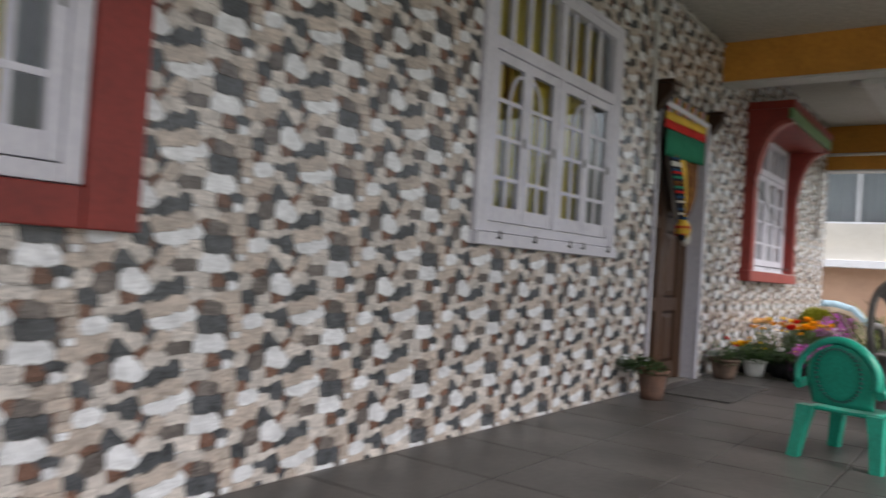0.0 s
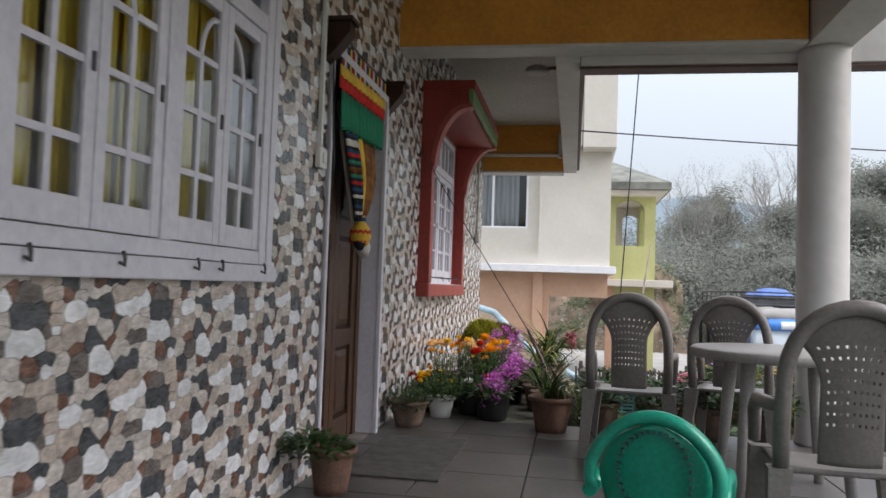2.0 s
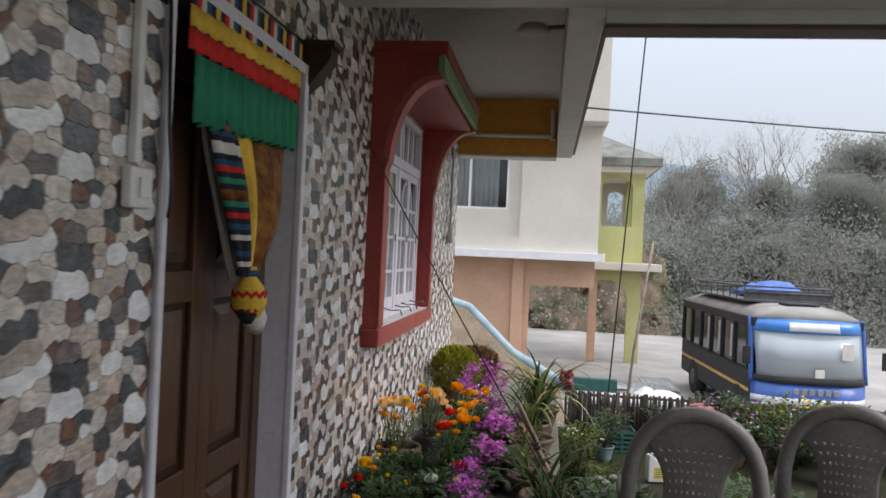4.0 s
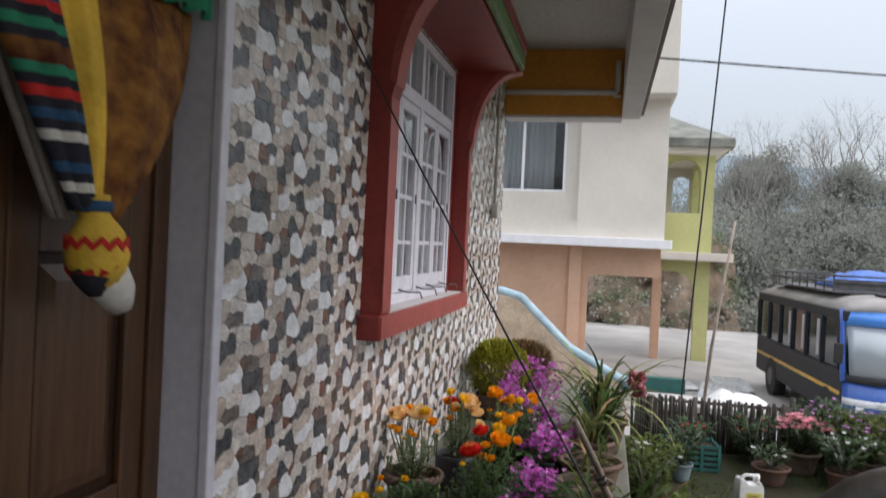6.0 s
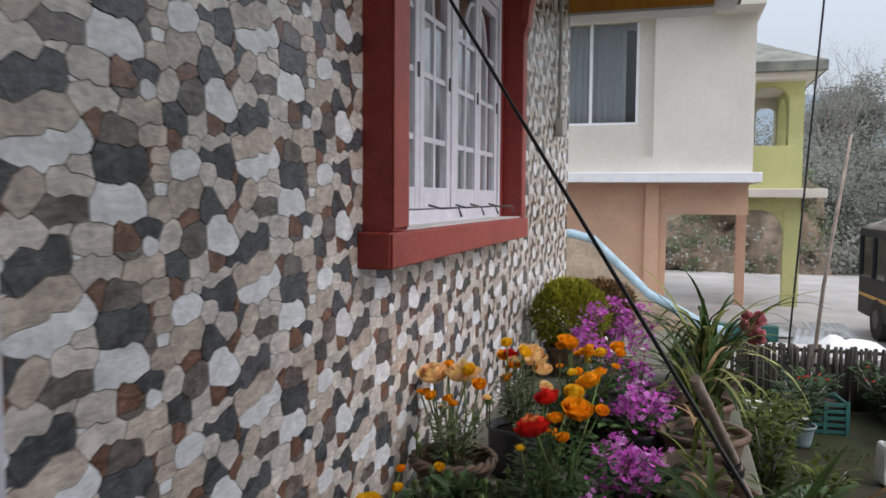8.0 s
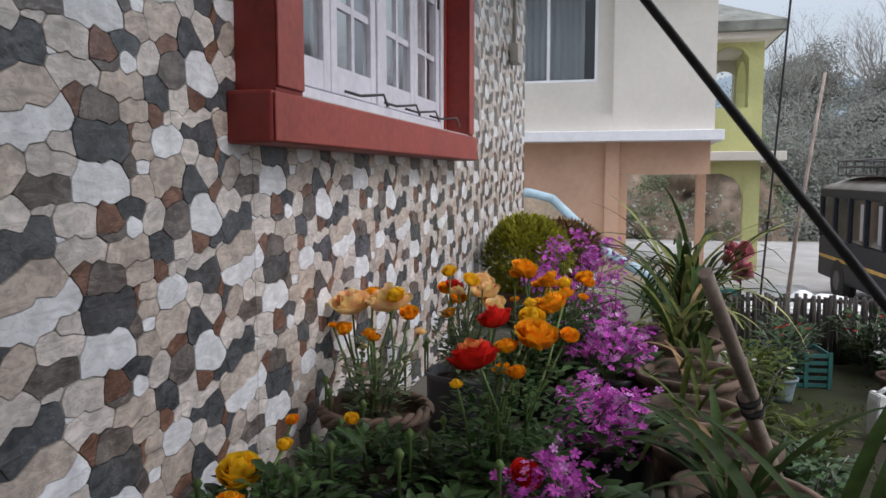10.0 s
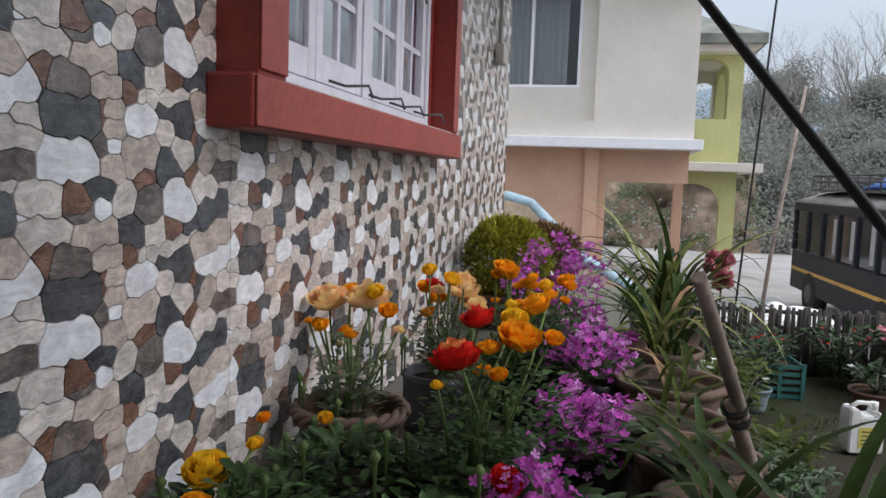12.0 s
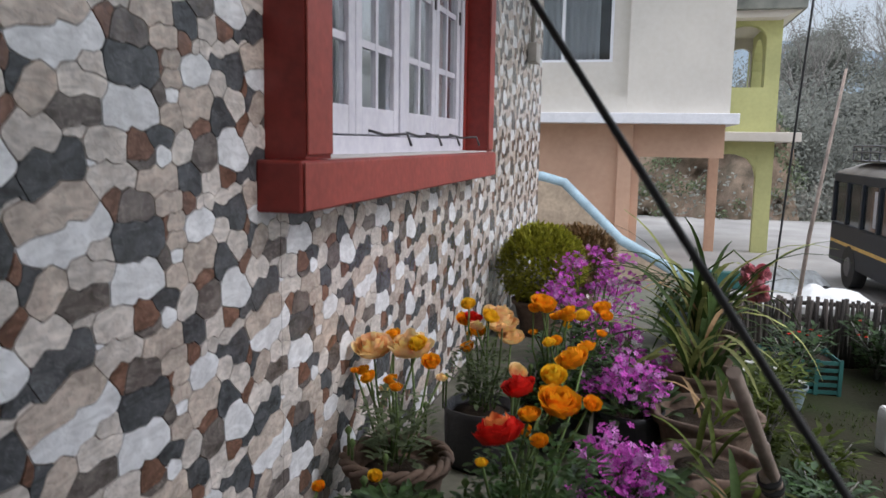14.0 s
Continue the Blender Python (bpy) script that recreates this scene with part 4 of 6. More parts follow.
def leaf_cloud(bm, centre, radius, count, size, rnd, squash=0.8):
    for _ in range(count):
        while True:
            v = Vector((rnd.uniform(-1, 1), rnd.uniform(-1, 1), rnd.uniform(-1, 1)))
            if 0.25 < v.length < 1:
                break
        p = Vector(centre) + Vector((v.x, v.y, v.z * squash)) * radius
        a = Vector((rnd.gauss(0, 1), rnd.gauss(0, 1), rnd.gauss(0, 1))).normalized() * size * rnd.uniform(0.5, 1.2)
        b = a.orthogonal().normalized() * size * rnd.uniform(0.35, 0.8)
        bm.faces.new([bm.verts.new(q) for q in (p - a, p + b, p + a, p - b)])


def limb(bm, p, d, length, r, depth, rnd, tips):
    """A branch that bends and forks, kept in tips where it ends."""
    pts, radii = [p.copy()], [r]
    q, v = p.copy(), d.copy()
    for k in range(3):
        v = (v + Vector((rnd.uniform(-0.25, 0.25), rnd.uniform(-0.25, 0.25), rnd.uniform(-0.05, 0.22)))).normalized()
        q = q + v * length / 3
        pts.append(q.copy())
        radii.append(r * (1 - 0.2 * (k + 1)))
    tube(bm, pts, radii, 5 if depth > 1 else 4, False)
    if depth == 0:
        tips.append(q)
        return
    for _ in range(rnd.choice((2, 3, 3))):
        w = (v + Vector((rnd.uniform(-0.9, 0.9), rnd.uniform(-0.9, 0.9), rnd.uniform(-0.2, 0.6)))).normalized()
        limb(bm, pts[rnd.choice((2, 3))], w, length * rnd.uniform(0.6, 0.8), r * 0.5, depth - 1, rnd, tips)


def tree(seed, height, leafy, key):
    rnd = random.Random(seed)
    t = thing("tree", "bare winter tree with thin grey branches" if leafy < 12 else "dense grey-green winter tree on the hillside", "tree", group="trees on the hillside")
    bm, tips = bmesh.new(), []
    top = height * 0.32
    tube(bm, [(0, 0, -0.5), (0.05, 0, top * 0.5), (0, 0.08, top)], [height * 0.03, height * 0.023, height * 0.018], 7)
    for _ in range(7):
        limb(bm, Vector((0, 0, top * rnd.uniform(0.35, 1.0))), Vector((rnd.uniform(-0.8, 0.8), rnd.uniform(-0.8, 0.8), 1)).normalized(), height * (0.25 if leafy > 40 else 0.30), height * 0.009, 3 if leafy > 40 else 4, rnd, tips)
    part("trunk", bm, M["bark"], t)
    bm = bmesh.new()
    for p in tips:
        leaf_cloud(bm, p, height * (0.13 if leafy > 40 else 0.06), leafy, height * (0.0105 if leafy > 40 else 0.0028), rnd, 0.8)
    part("crown", bm, M[key], t)
    return t


def woods():
    rnd = random.Random(11)
    kinds = [tree(1, 9.5, 5, "far_leaf_brown"), tree(2, 8.0, 150, "far_leaf"), tree(3, 9.0, 120, "far_leaf"), tree(4, 9.0, 6, "far_leaf_brown")]
    spots = [(9, 44, 0, 1.05), (14, 48, 3, 1.0), (19, 46, 1, 1.0), (24, 45, 0, 1.05), (28, 50, 2, 1.0), (13, 40, 1, 0.75), (17, 41, 2, 0.65), (22, 40, 3, 0.8), (27, 41, 0, 0.9), (32, 44, 3, 1.1), (36, 47, 2, 1.1), (11.5, 52, 2, 1.0), (17, 55, 0, 1.15), (23, 57, 2, 1.2), (31, 58, 1, 1.2), (40, 52, 0, 1.2), (45, 56, 1, 1.3), (7.5, 39, 2, 0.6), (15, 37, 3, 0.6), (20, 37, 1, 0.5), (25, 37.5, 2, 0.55), (30, 38, 1, 0.6), (2, 42, 2, 0.9), (-4, 44, 1, 1.0), (10, 50, 1, 0.85), (13, 46, 2, 0.7), (16, 51, 2, 0.8), (20, 51, 1, 0.9), (21, 44, 2, 0.6), (25, 53, 2, 0.8), (26, 47, 1, 0.8), (30, 49, 2, 0.7), (34, 53, 1, 0.9), (38, 50, 2, 0.85), (42, 48, 1, 0.9), (47, 52, 2, 0.9)]
    used = set()
    for x, y, k, s in spots:
        m = pose(x, y, hill_height(x, y), 0, 0, rnd.uniform(0, 360)) @ Matrix.Scale(s * rnd.uniform(0.92, 1.08), 4)
        if k not in used:
            used.add(k)
            kinds[k].matrix_basis = m
        else:
            t = copy_thing(kinds[k], m)
            t.matrix_basis = m


woods()


def scrub():
    rnd = random.Random(21)
    for key, label, count in (("far_leaf", "grey-green scrub covering the hillside", 1900), ("far_leaf_brown", "dry brown scrub covering the hillside", 1000)):
        bm = bmesh.new()
        for _ in range(count):
            x, y = rnd.uniform(-12, 56), 33.6 + 36 * rnd.random() ** 1.5
            if y < 36 and x < 6 and rnd.random() < 0.6:
                continue
            r = rnd.uniform(0.8, 2.3)
            leaf_cloud(bm, (x, y, hill_height(x, y) + 0.5 * r), r, 130, 0.115, rnd, 0.8)
        if key == "far_leaf":
            # Taller thickets under the trees.
            for _ in range(620):
                x, y = 5 + 41 * rnd.random() ** 1.3, rnd.uniform(36.5, 50)
                r = rnd.uniform(1.3, 3.3)
                leaf_cloud(bm, (x, y, hill_height(x, y) + 1.15 * r), r, 230, 0.10, rnd, 1.0)
        tagged(obj("scrub", bm, M[key]), label, "scrub", "", "stuff")


scrub()


def bank_brush():
    """Dark brush hanging over the cut bank."""
    rnd = random.Random(23)
    bm = bmesh.new()
    for _ in range(90):
        x, t = rnd.uniform(-6, 7), rnd.random()
        r = rnd.uniform(0.2, 0.55)
        leaf_cloud(bm, (x, 32.6 + 2.6 * t, YARD + 4.2 * t + 0.1), r, 60, 0.07, rnd, 0.8)
    tagged(obj("brush", bm, M["leaf_grey"]), "dark brush growing on the cut earth bank", "brush", "", "stuff")


bank_brush()

bm = bmesh.new()
ang = np.linspace(-0.9, 0.9, 70)
low = [bm.verts.new((2200 * math.sin(a), 2200 * math.cos(a), -60)) for a in ang]
high = [bm.verts.new((2200 * math.sin(a), 2200 * math.cos(a), 215 + 90 * noise.noise((a * 3.2, 1, 0)) + 28 * noise.noise((a * 11, 2, 0)) - 150 * max(0, a - 0.25))) for a in ang]
for k in range(69):
    bm.faces.new((low[k], low[k + 1], high[k + 1], high[k]))
structure("backdrop", bm, M["mountain"], "mountain ridge with the haze put into its pale blue colour", "mountains")


# ---- the veranda's furniture ----
def plastic_chair(m, label, key, h=1.0, w=0.56, solid=False, group=""):
    """A moulded plastic armchair facing +y: seat, woven back, arms, four splayed legs."""
    c = thing("plastic_chair", label, "chair", m, group)
    sz, d, hw = 0.42 * h, 0.46, w / 2
    bm = bmesh.new()
    nx, ny = 8, 6
    g = [[bm.verts.new((-hw * 0.86 + 2 * hw * 0.86 * i / nx, -d / 2 + d * j / ny, sz - 0.025 * math.sin(math.pi * i / nx) * math.sin(math.pi * j / ny) - (0.03 if j == ny else 0))) for j in range(ny + 1)] for i in range(nx + 1)]
    for i in range(nx):
        for j in range(ny):
            bm.faces.new((g[i][j], g[i + 1][j], g[i + 1][j + 1], g[i][j + 1])).smooth = True
    seat = part("seat", bm, M[key], c)
    seat.modifiers.new("thickness", "SOLIDIFY").thickness = 0.02
    # The hoop that frames the back and runs into the arms.
    top = h
    hoop = []
    for k in range(17):
        a = math.pi * k / 16
        hoop.append((hw * 0.88 * math.cos(a), -d / 2 - 0.05 - 0.05 * math.sin(a), sz + 0.17 * h + (top - sz - 0.17 * h) * math.sin(a) ** 0.6))
    hoop = [(hw * 0.86, -d / 2 + 0.0, sz)] + hoop + [(-hw * 0.86, -d / 2 + 0.0, sz)]
    bm = bmesh.new()
    if solid:
        # A broad rolled rim over a round back, ending in two ears.
        rows = []
        for k in range(33):
            a = radians(-14) + radians(208) * k / 32
            ear = 1.0 + 0.10 * abs(math.cos(a)) ** 3
            zc, rz = sz + 0.46 * (top - sz), 0.54 * (top - sz)
            rows.append([bm.verts.new((hw * f * ear * math.cos(a), -d / 2 - 0.085 + o, zc + rz * (f + 0.02) * math.sin(a))) for f, o in ((0.80, -0.006), (0.87, -0.018), (0.95, -0.014), (1.0, 0.006), (1.0, 0.03))])
        for p, q in zip(rows, rows[1:]):
            for j in range(4):
                bm.faces.new((p[j], p[j + 1], q[j + 1], q[j])).smooth = True
    else:
        tube(bm, hoop, 0.031, 8)
    rim = part("back_frame", bm, M[key], c)
    if solid:
        rim.modifiers.new("thickness", "SOLIDIFY").thickness = 0.012
    bm = bmesh.new()
    cols, rows_ = (12, 12) if solid else (21, 27)
    def back_at(u, v):
        zb = sz + 0.02 + (top - 0.03 - sz - 0.02) * v
        sn = min(1.0, max(0.0, (zb - sz - 0.17 * h) / (top - sz - 0.17 * h))) ** (1 / 0.6)
        half = hw * ((0.90 * math.sqrt(max(0.03, 1 - ((v - 0.46) / 0.535) ** 2)) if v > 0.46 else 0.90 - 0.14 * (0.46 - v) / 0.46) if solid else min(0.40 + 0.62 * max(0.0, (v - 0.55) / 0.45) ** 2, 0.86 * math.sqrt(max(0.03, 1 - sn * sn)) + 0.04))
        zz = sz + 0.02 + (top - 0.03 - sz - 0.02) * v * (1 - 0.05 * (2 * u - 1) ** 2)
        yy = -d / 2 - 0.02 - 0.07 * v + 0.03 * (2 * u - 1) ** 2
        return (-half + 2 * half * u, yy, zz)
    gv = [[bm.verts.new(back_at(i / cols, j / rows_)) for j in range(rows_ + 1)] for i in range(cols + 1)]
    for i in range(cols):
        for j in range(rows_):
            if not solid and 5 < j < rows_ - 4 and 1 < i < cols - 2 and i % 2 == 0 and j % 2 == 1:
                q = [gv[i][j].co, gv[i + 1][j].co, gv[i + 1][j + 1].co, gv[i][j + 1].co]
                mid = sum(q, Vector()) / 4
                inner = [bm.verts.new(mid + (p - mid) * 0.62) for p in q]
                outer = [gv[i][j], gv[i + 1][j], gv[i + 1][j + 1], gv[i][j + 1]]
                for k in range(4):
                    bm.faces.new((outer[k], outer[(k + 1) % 4], inner[(k + 1) % 4], inner[k]))
                continue
            bm.faces.new((gv[i][j], gv[i + 1][j], gv[i + 1][j + 1], gv[i][j + 1])).smooth = True
    back = part("backrest", bm, M[key], c)
    back.modifiers.new("thickness", "SOLIDIFY").thickness = 0.012
    if solid:
        bm = bmesh.new()
        for k in range(36):
            a = 2 * math.pi * k / 36
            x, z = hw * 0.56 * math.cos(a), sz + (top - sz) * 0.48 + (top - sz) * 0.36 * math.sin(a)
            v = (z - sz - 0.02) / (top - 0.05 - sz)
            yb = -d / 2 - 0.02 - 0.07 * v - 0.012
            bx(bm, x - 0.006, yb - 0.006, z - 0.006, x + 0.006, yb + 0.02, z + 0.006)
        part("dotted_ring", bm, M["teal_plastic"], c, "ring of small dark slots")
    for s in (-1, 1):
        bm = bmesh.new()
        ah = sz + 0.21 * h
        pts = [(s * hw * (1.02 if solid else 0.88), -d / 2 - 0.06, ah - (0.03 if solid else -0.01)), (s * hw * 0.96, -0.08, ah), (s * hw * 0.98, 0.10, ah - 0.01), (s * hw * 0.98, 0.19, ah - 0.06), (s * hw * 0.96, 0.215, sz + 0.02)]
        tube(bm, pts, [0.026, 0.03, 0.032, 0.03, 0.026], 8)
        part("armrest", bm, M[key], c)
        for y, lean in ((0.215, 0.03), (-d / 2, -0.06)):
            bm = bmesh.new()
            x = s * hw * 0.88
            prof = [(0.030, 0.030, 0.0), (0.034, 0.034, sz * 0.6), (0.045, 0.04, sz)]
            rings = []
            for wx, wy, z in prof:
                f = 1 - z / sz
                cx, cy = x + s * 0.035 * f, y + lean * f
                rings.append([bm.verts.new((cx + a * wx, cy + b_ * wy, z)) for a, b_ in ((-1, -1), (1, -1), (1, 1), (-1, 1))])
            for p, q in zip(rings, rings[1:]):
                for k in range(4):
                    bm.faces.new((p[k], p[(k + 1) % 4], q[(k + 1) % 4], q[k]))
            bm.faces.new(rings[0][::-1])
            bm.faces.new(rings[-1])
            part("leg", bm, M[key], c)
    return c


plastic_chair(pose(1.80, -2.50, 0, 0, 0, -14), "small green plastic armchair with a round solid back", "green_plastic", 0.70, 0.43, True)
grey = plastic_chair(pose(1.855, -0.02, 0, 0, 0, -8), "grey plastic armchair with a woven-pattern back", "grey_plastic", 1.07, 0.57, False, "chairs round the table")
copy_thing(grey, pose(2.60, 0.28, 0, 0, 0, -20))
copy_thing(grey, pose(2.51, -2.1, 0, 0, 0, -4))

tb = thing("plastic_table", "pale grey round plastic garden table", "table", pose(2.64, -0.80, 0))
bm = bmesh.new()
lathe(bm, [(0.47, 0.745), (0.505, 0.747), (0.51, 0.79), (0.495, 0.802), (0.05, 0.798)], 40)
part("tabletop", bm, M["table_plastic"], tb)
for k in range(4):
    a = radians(45 + 90 * k)
    bm = bmesh.new()
    tube(bm, [(0.40 * math.cos(a), 0.40 * math.sin(a), 0.0), (0.33 * math.cos(a), 0.33 * math.sin(a), 0.76)], [0.028, 0.042], 10)
    part("leg", bm, M["table_plastic"], tb)

dm = thing("doormat", "dark grey ribbed doormat in front of the door", "doormat", pose(0.44, -0.58, 0.0))
part("mat", box(-0.29, -0.6, 0.001, 0.29, 0.6, 0.014, 0.004), M["mat_grey"], dm)


# ---- the gathered door curtain ----
def ruffle(y0, y1, ztop0, ztop1, zbot0, zbot1, x, amp, waves, seg=60):
    """A cloth strip with folds, whose top and bottom edges may slope."""
    bm = bmesh.new()
    rows = []
    for k in range(seg + 1):
        u = k / seg
        y = y0 + (y1 - y0) * u
        xx = x + amp * math.sin(u * waves * 6.283)
        zt, zb = ztop0 + (ztop1 - ztop0) * u, zbot0 + (zbot1 - zbot0) * u
        rows.append([bm.verts.new((x + 0.3 * (xx - x), y, zt)), bm.verts.new((xx, y, (zt + zb) / 2)), bm.verts.new((x + 1.6 * (xx - x), y, zb + 0.006 * math.sin(u * waves * 6.283)))])
    for a, b in zip(rows, rows[1:]):
        for j in range(2):
            bm.faces.new((a[j], b[j], b[j + 1], a[j + 1])).smooth = True
    return bm


dc = thing("door_curtain", "colourful striped door curtain gathered into a knot", "curtain", pose(0, 0, 0))
def cloth(name, bm, key, label="", parent=None):
    o = part(name, bm, M[key], parent or dc, label)
    o.modifiers.new("thickness", "SOLIDIFY").thickness = 0.004
    return o


val = cloth("valance", ruffle(-1.04, 0.0, 2.27, 2.31, 2.04, 2.09, 0.03, 0.012, 11, 110), "fabric_green", "pleated green valance")
cloth("red_band", ruffle(-1.10, 0.0, 2.345, 2.385, 2.268, 2.308, 0.034, 0.006, 11, 110), "fabric_red", "", val)
cloth("yellow_band", ruffle(-1.10, 0.0, 2.415, 2.455, 2.343, 2.383, 0.037, 0.005, 11, 110), "fabric_yellow", "", val)
stripes = ("fabric_dark", "fabric_red", "fabric_white", "fabric_blue", "fabric_dark", "fabric_yellow")
for k in range(30):
    y = -1.10 + k * 0.0367
    dz = 0.04 * k / 30
    part("stripe", box(0.032, y + 0.001, 2.413 + dz, 0.040, y + 0.0355, 2.56 + dz * 0.6), M[stripes[k % 6]], val)
def swag(name, top, key, x, knot, label="", parent=None, z_top=2.10, bulge=0.04, power=1.25):
    """A cloth panel that runs from a stretch of the valance down to the knot."""
    bm = bmesh.new()
    n, rws = 14, (28 if isinstance(key, list) else 14)
    g = []
    for j in range(rws + 1):
        v = j / rws
        s = v ** power
        line = []
        for i in range(n + 1):
            u = i / n
            yt = top[0] + (top[1] - top[0]) * u
            yb = knot[0] + (u - 0.5) * 0.07
            y = yt + (yb - yt) * s
            z = z_top + (knot[1] - z_top) * v
            xx = x + bulge * math.sin(math.pi * u) * (0.4 + math.sin(math.pi * v)) + 0.010 * math.sin(u * 19) * (1 - 0.3 * v)
            line.append(bm.verts.new((xx, y, z)))
        g.append(line)
    for j in range(rws):
        for i in range(n):
            f = bm.faces.new((g[j][i], g[j][i + 1], g[j + 1][i + 1], g[j + 1][i]))
            f.smooth, f.material_index = True, 0
    o = part(name, bm, key if isinstance(key, list) else M[key], parent or dc, label)
    if isinstance(key, list):
        for p in o.data.polygons:
            p.material_index = (p.index // n) % len(key)
    o.modifiers.new("thickness", "SOLIDIFY").thickness = 0.006
    return o


KNOT = (-0.44, 1.50)
swag("striped_panel", (-0.86, -0.62), [M["fabric_" + c] for c in "dark red blue dark white white dark blue red dark green dark gold gold green dark red dark blue dark white dark dark blue dark white dark dark".split()], 0.0, (-0.47, 1.52), "dark panel with bright woven stripes")
swag("edge_panel", (-0.93, -0.80), "fabric_edge", -0.035, (-0.505, 1.50), "grey-brown cloth edge", None, 2.24, 0.01, 1.1)
swag("yellow_panel", (-0.64, -0.46), "fabric_yellow", -0.012, (-0.44, 1.52), "golden yellow cloth")
swag("brocade_panel", (-0.50, -0.015), "fabric_gold", -0.03, (-0.36, 1.50), "brown and gold brocade cloth", None, 2.10, 0.05, 2.3)
bm = bmesh.new()
tube(bm, [(0.0, -0.445, 1.55), (0.01, -0.445, 1.51), (0.012, -0.44, 1.47), (0.012, -0.43, 1.42), (0.0, -0.41, 1.37)], [0.042, 0.034, 0.062, 0.072, 0.058], 14)
knot = part("knot", bm, M["fabric_yellow"], dc, "yellow cloth knot")
bm = bmesh.new()
tube(bm, [(0.004, -0.430, 1.425), (0.010, -0.412, 1.402)], [0.076, 0.072], 14)
part("red_fold", bm, M["fabric_red"], knot)
bm = bmesh.new()
ring = [[bm.verts.new((0.012 + 0.071 * math.cos(k * math.pi / 12), -0.436 + 0.071 * math.sin(k * math.pi / 12), z + (0.009 if k % 2 else -0.009))) for z in (1.440, 1.456)] for k in range(24)]
for k in range(24):
    bm.faces.new((ring[k][0], ring[(k + 1) % 24][0], ring[(k + 1) % 24][1], ring[k][1]))
part("zigzag", bm, M["fabric_red"], knot, "red zigzag trim").modifiers.new("thickness", "SOLIDIFY").thickness = 0.004
bm = bmesh.new()
tube(bm, [(0.005, -0.405, 1.385), (0.02, -0.375, 1.335), (0.01, -0.345, 1.30)], [0.058, 0.05, 0.036], 12)
part("tail", bm, M["fabric_white"], dc, "pale cloth tail")
bm = bmesh.new()
tube(bm, [(0.0, -0.447, 1.545), (0.0, -0.447, 1.52)], [0.05, 0.05], 12)
part("tie", bm, M["fabric_blue"], dc)
bm = bmesh.new()
tube(bm, [(0.0, -0.448, 1.40), (0.012, -0.438, 1.37), (0.005, -0.42, 1.335)], [0.046, 0.046, 0.026], 12)
part("dark_fold", bm, M["fabric_dark"], knot)

# ---- eaves lamp, pipes, meter box, cables ----
lp = thing("eaves_lamp", "grey bracket lamp under the eaves", "lamp", pose(1.02, 2.55, 3.42))
bm = bmesh.new()
lathe(bm, [(0.03, -0.05), (0.12, -0.045), (0.13, -0.02), (0.10, 0.02), (0.04, 0.035)], 20)
part("head", bm, M["grey_paint"], lp)
bm = bmesh.new()
tube(bm, [(0.08, 0, 0.0), (0.24, 0, 0.01)], 0.018, 8)
part("arm", bm, M["steel"], lp)
pp = thing("pipe", "white plastic water pipe across the end beam", "pipe", pose(0, 6.37, 3.17))
bm = bmesh.new()
tube(bm, [(0.0, 0, 0), (1.18, 0, 0), (1.2, 0, 0.02), (1.2, 0, 0.34)], 0.028, 10)
part("run", bm, M["white_plastic"], pp)
part("clamp", box(1.165, -0.04, -0.045, 1.235, 0.045, -0.03), M["white_plastic"], pp)
mb = thing("meter_box", "small pale metal box high on the wall", "meter box", pose(0, 5.78, 1.83))
part("body", box(0.004, -0.10, -0.07, 0.07, 0.10, 0.07, 0.006), M["ceil"], mb)
bm = bmesh.new()
tube(bm, [(0.025, 0.0, 0.07), (0.025, 0.0, 1.8)], 0.016, 8)
part("conduit", bm, M["ceil"], mb)


def sagging(a, b, sag, n=24):
    a, b = Vector(a), Vector(b)
    return [a.lerp(b, k / n) - Vector((0, 0, sag * 4 * (k / n) * (1 - k / n))) for k in range(n + 1)]


def cable_thing(label, pts, r):
    c = thing("cable", label, "cable")
    bm = bmesh.new()
    tube(bm, pts, r, 8)
    part("line", bm, M["cable"], c)
    return c


CABLE = [Vector((0.02, 0.12, 2.70)), Vector((0.02, 0.6, 2.66))] + sagging((0.03, 1.16, 2.40), (1.664, 0.048, 0.012), 0.03)
cable_thing("thick black cable slung from the wall to the veranda floor", CABLE, 0.0038)
cable_thing("thin black wire along the wall", sagging((0.02, -1.2, 2.62), (0.02, 0.75, 2.66), 0.03) , 0.005)
cable_thing("black wire running out from the eaves", sagging((1.51, 6.5, 3.58), (26, 13, 4.05), 0.25, 40), 0.011)
cable_thing("black wire hanging down behind the fence", sagging((2.72, 8.0, 9.0), (2.16, 8.0, -0.45), 0.0), 0.011)
cable_thing("slack black cord hanging beside the door", [(0.03, -1.22, 2.5), (0.045, -1.215, 2.0), (0.05, -1.19, 1.8), (0.045, -1.20, 1.72)], 0.006)

# ---- fence ----
fence = thing("fence", "low weathered bamboo slat fence along the garden", "fence", pose(1.55, 6.8, GARDEN - 0.07))
rnd = random.Random(8)
for zz in (0.22, 0.45, 0.585):
    bm = bmesh.new()
    tube(bm, [(0, 0.03, zz), (3.2, 0.035, zz + 0.01), (6.6, 0.03, zz - 0.01)], 0.018, 8)
    part("rail", bm, M["slat"], fence)
slat_me = []
for k in range(5):
    bm = bmesh.new()
    r = 0.0125 + 0.002 * k
    tube(bm, [(0, 0, 0), (rnd.uniform(-0.006, 0.006), 0, 0.3), (rnd.uniform(-0.01, 0.01), 0.004, 0.6 + 0.012 * k)], [r, r * 0.95, r * 0.85], 6)
    me = bpy.data.meshes.new("slat")
    bm.to_mesh(me)
    bm.free()
    me.materials.append(M["slat"])
    slat_me.append(me)
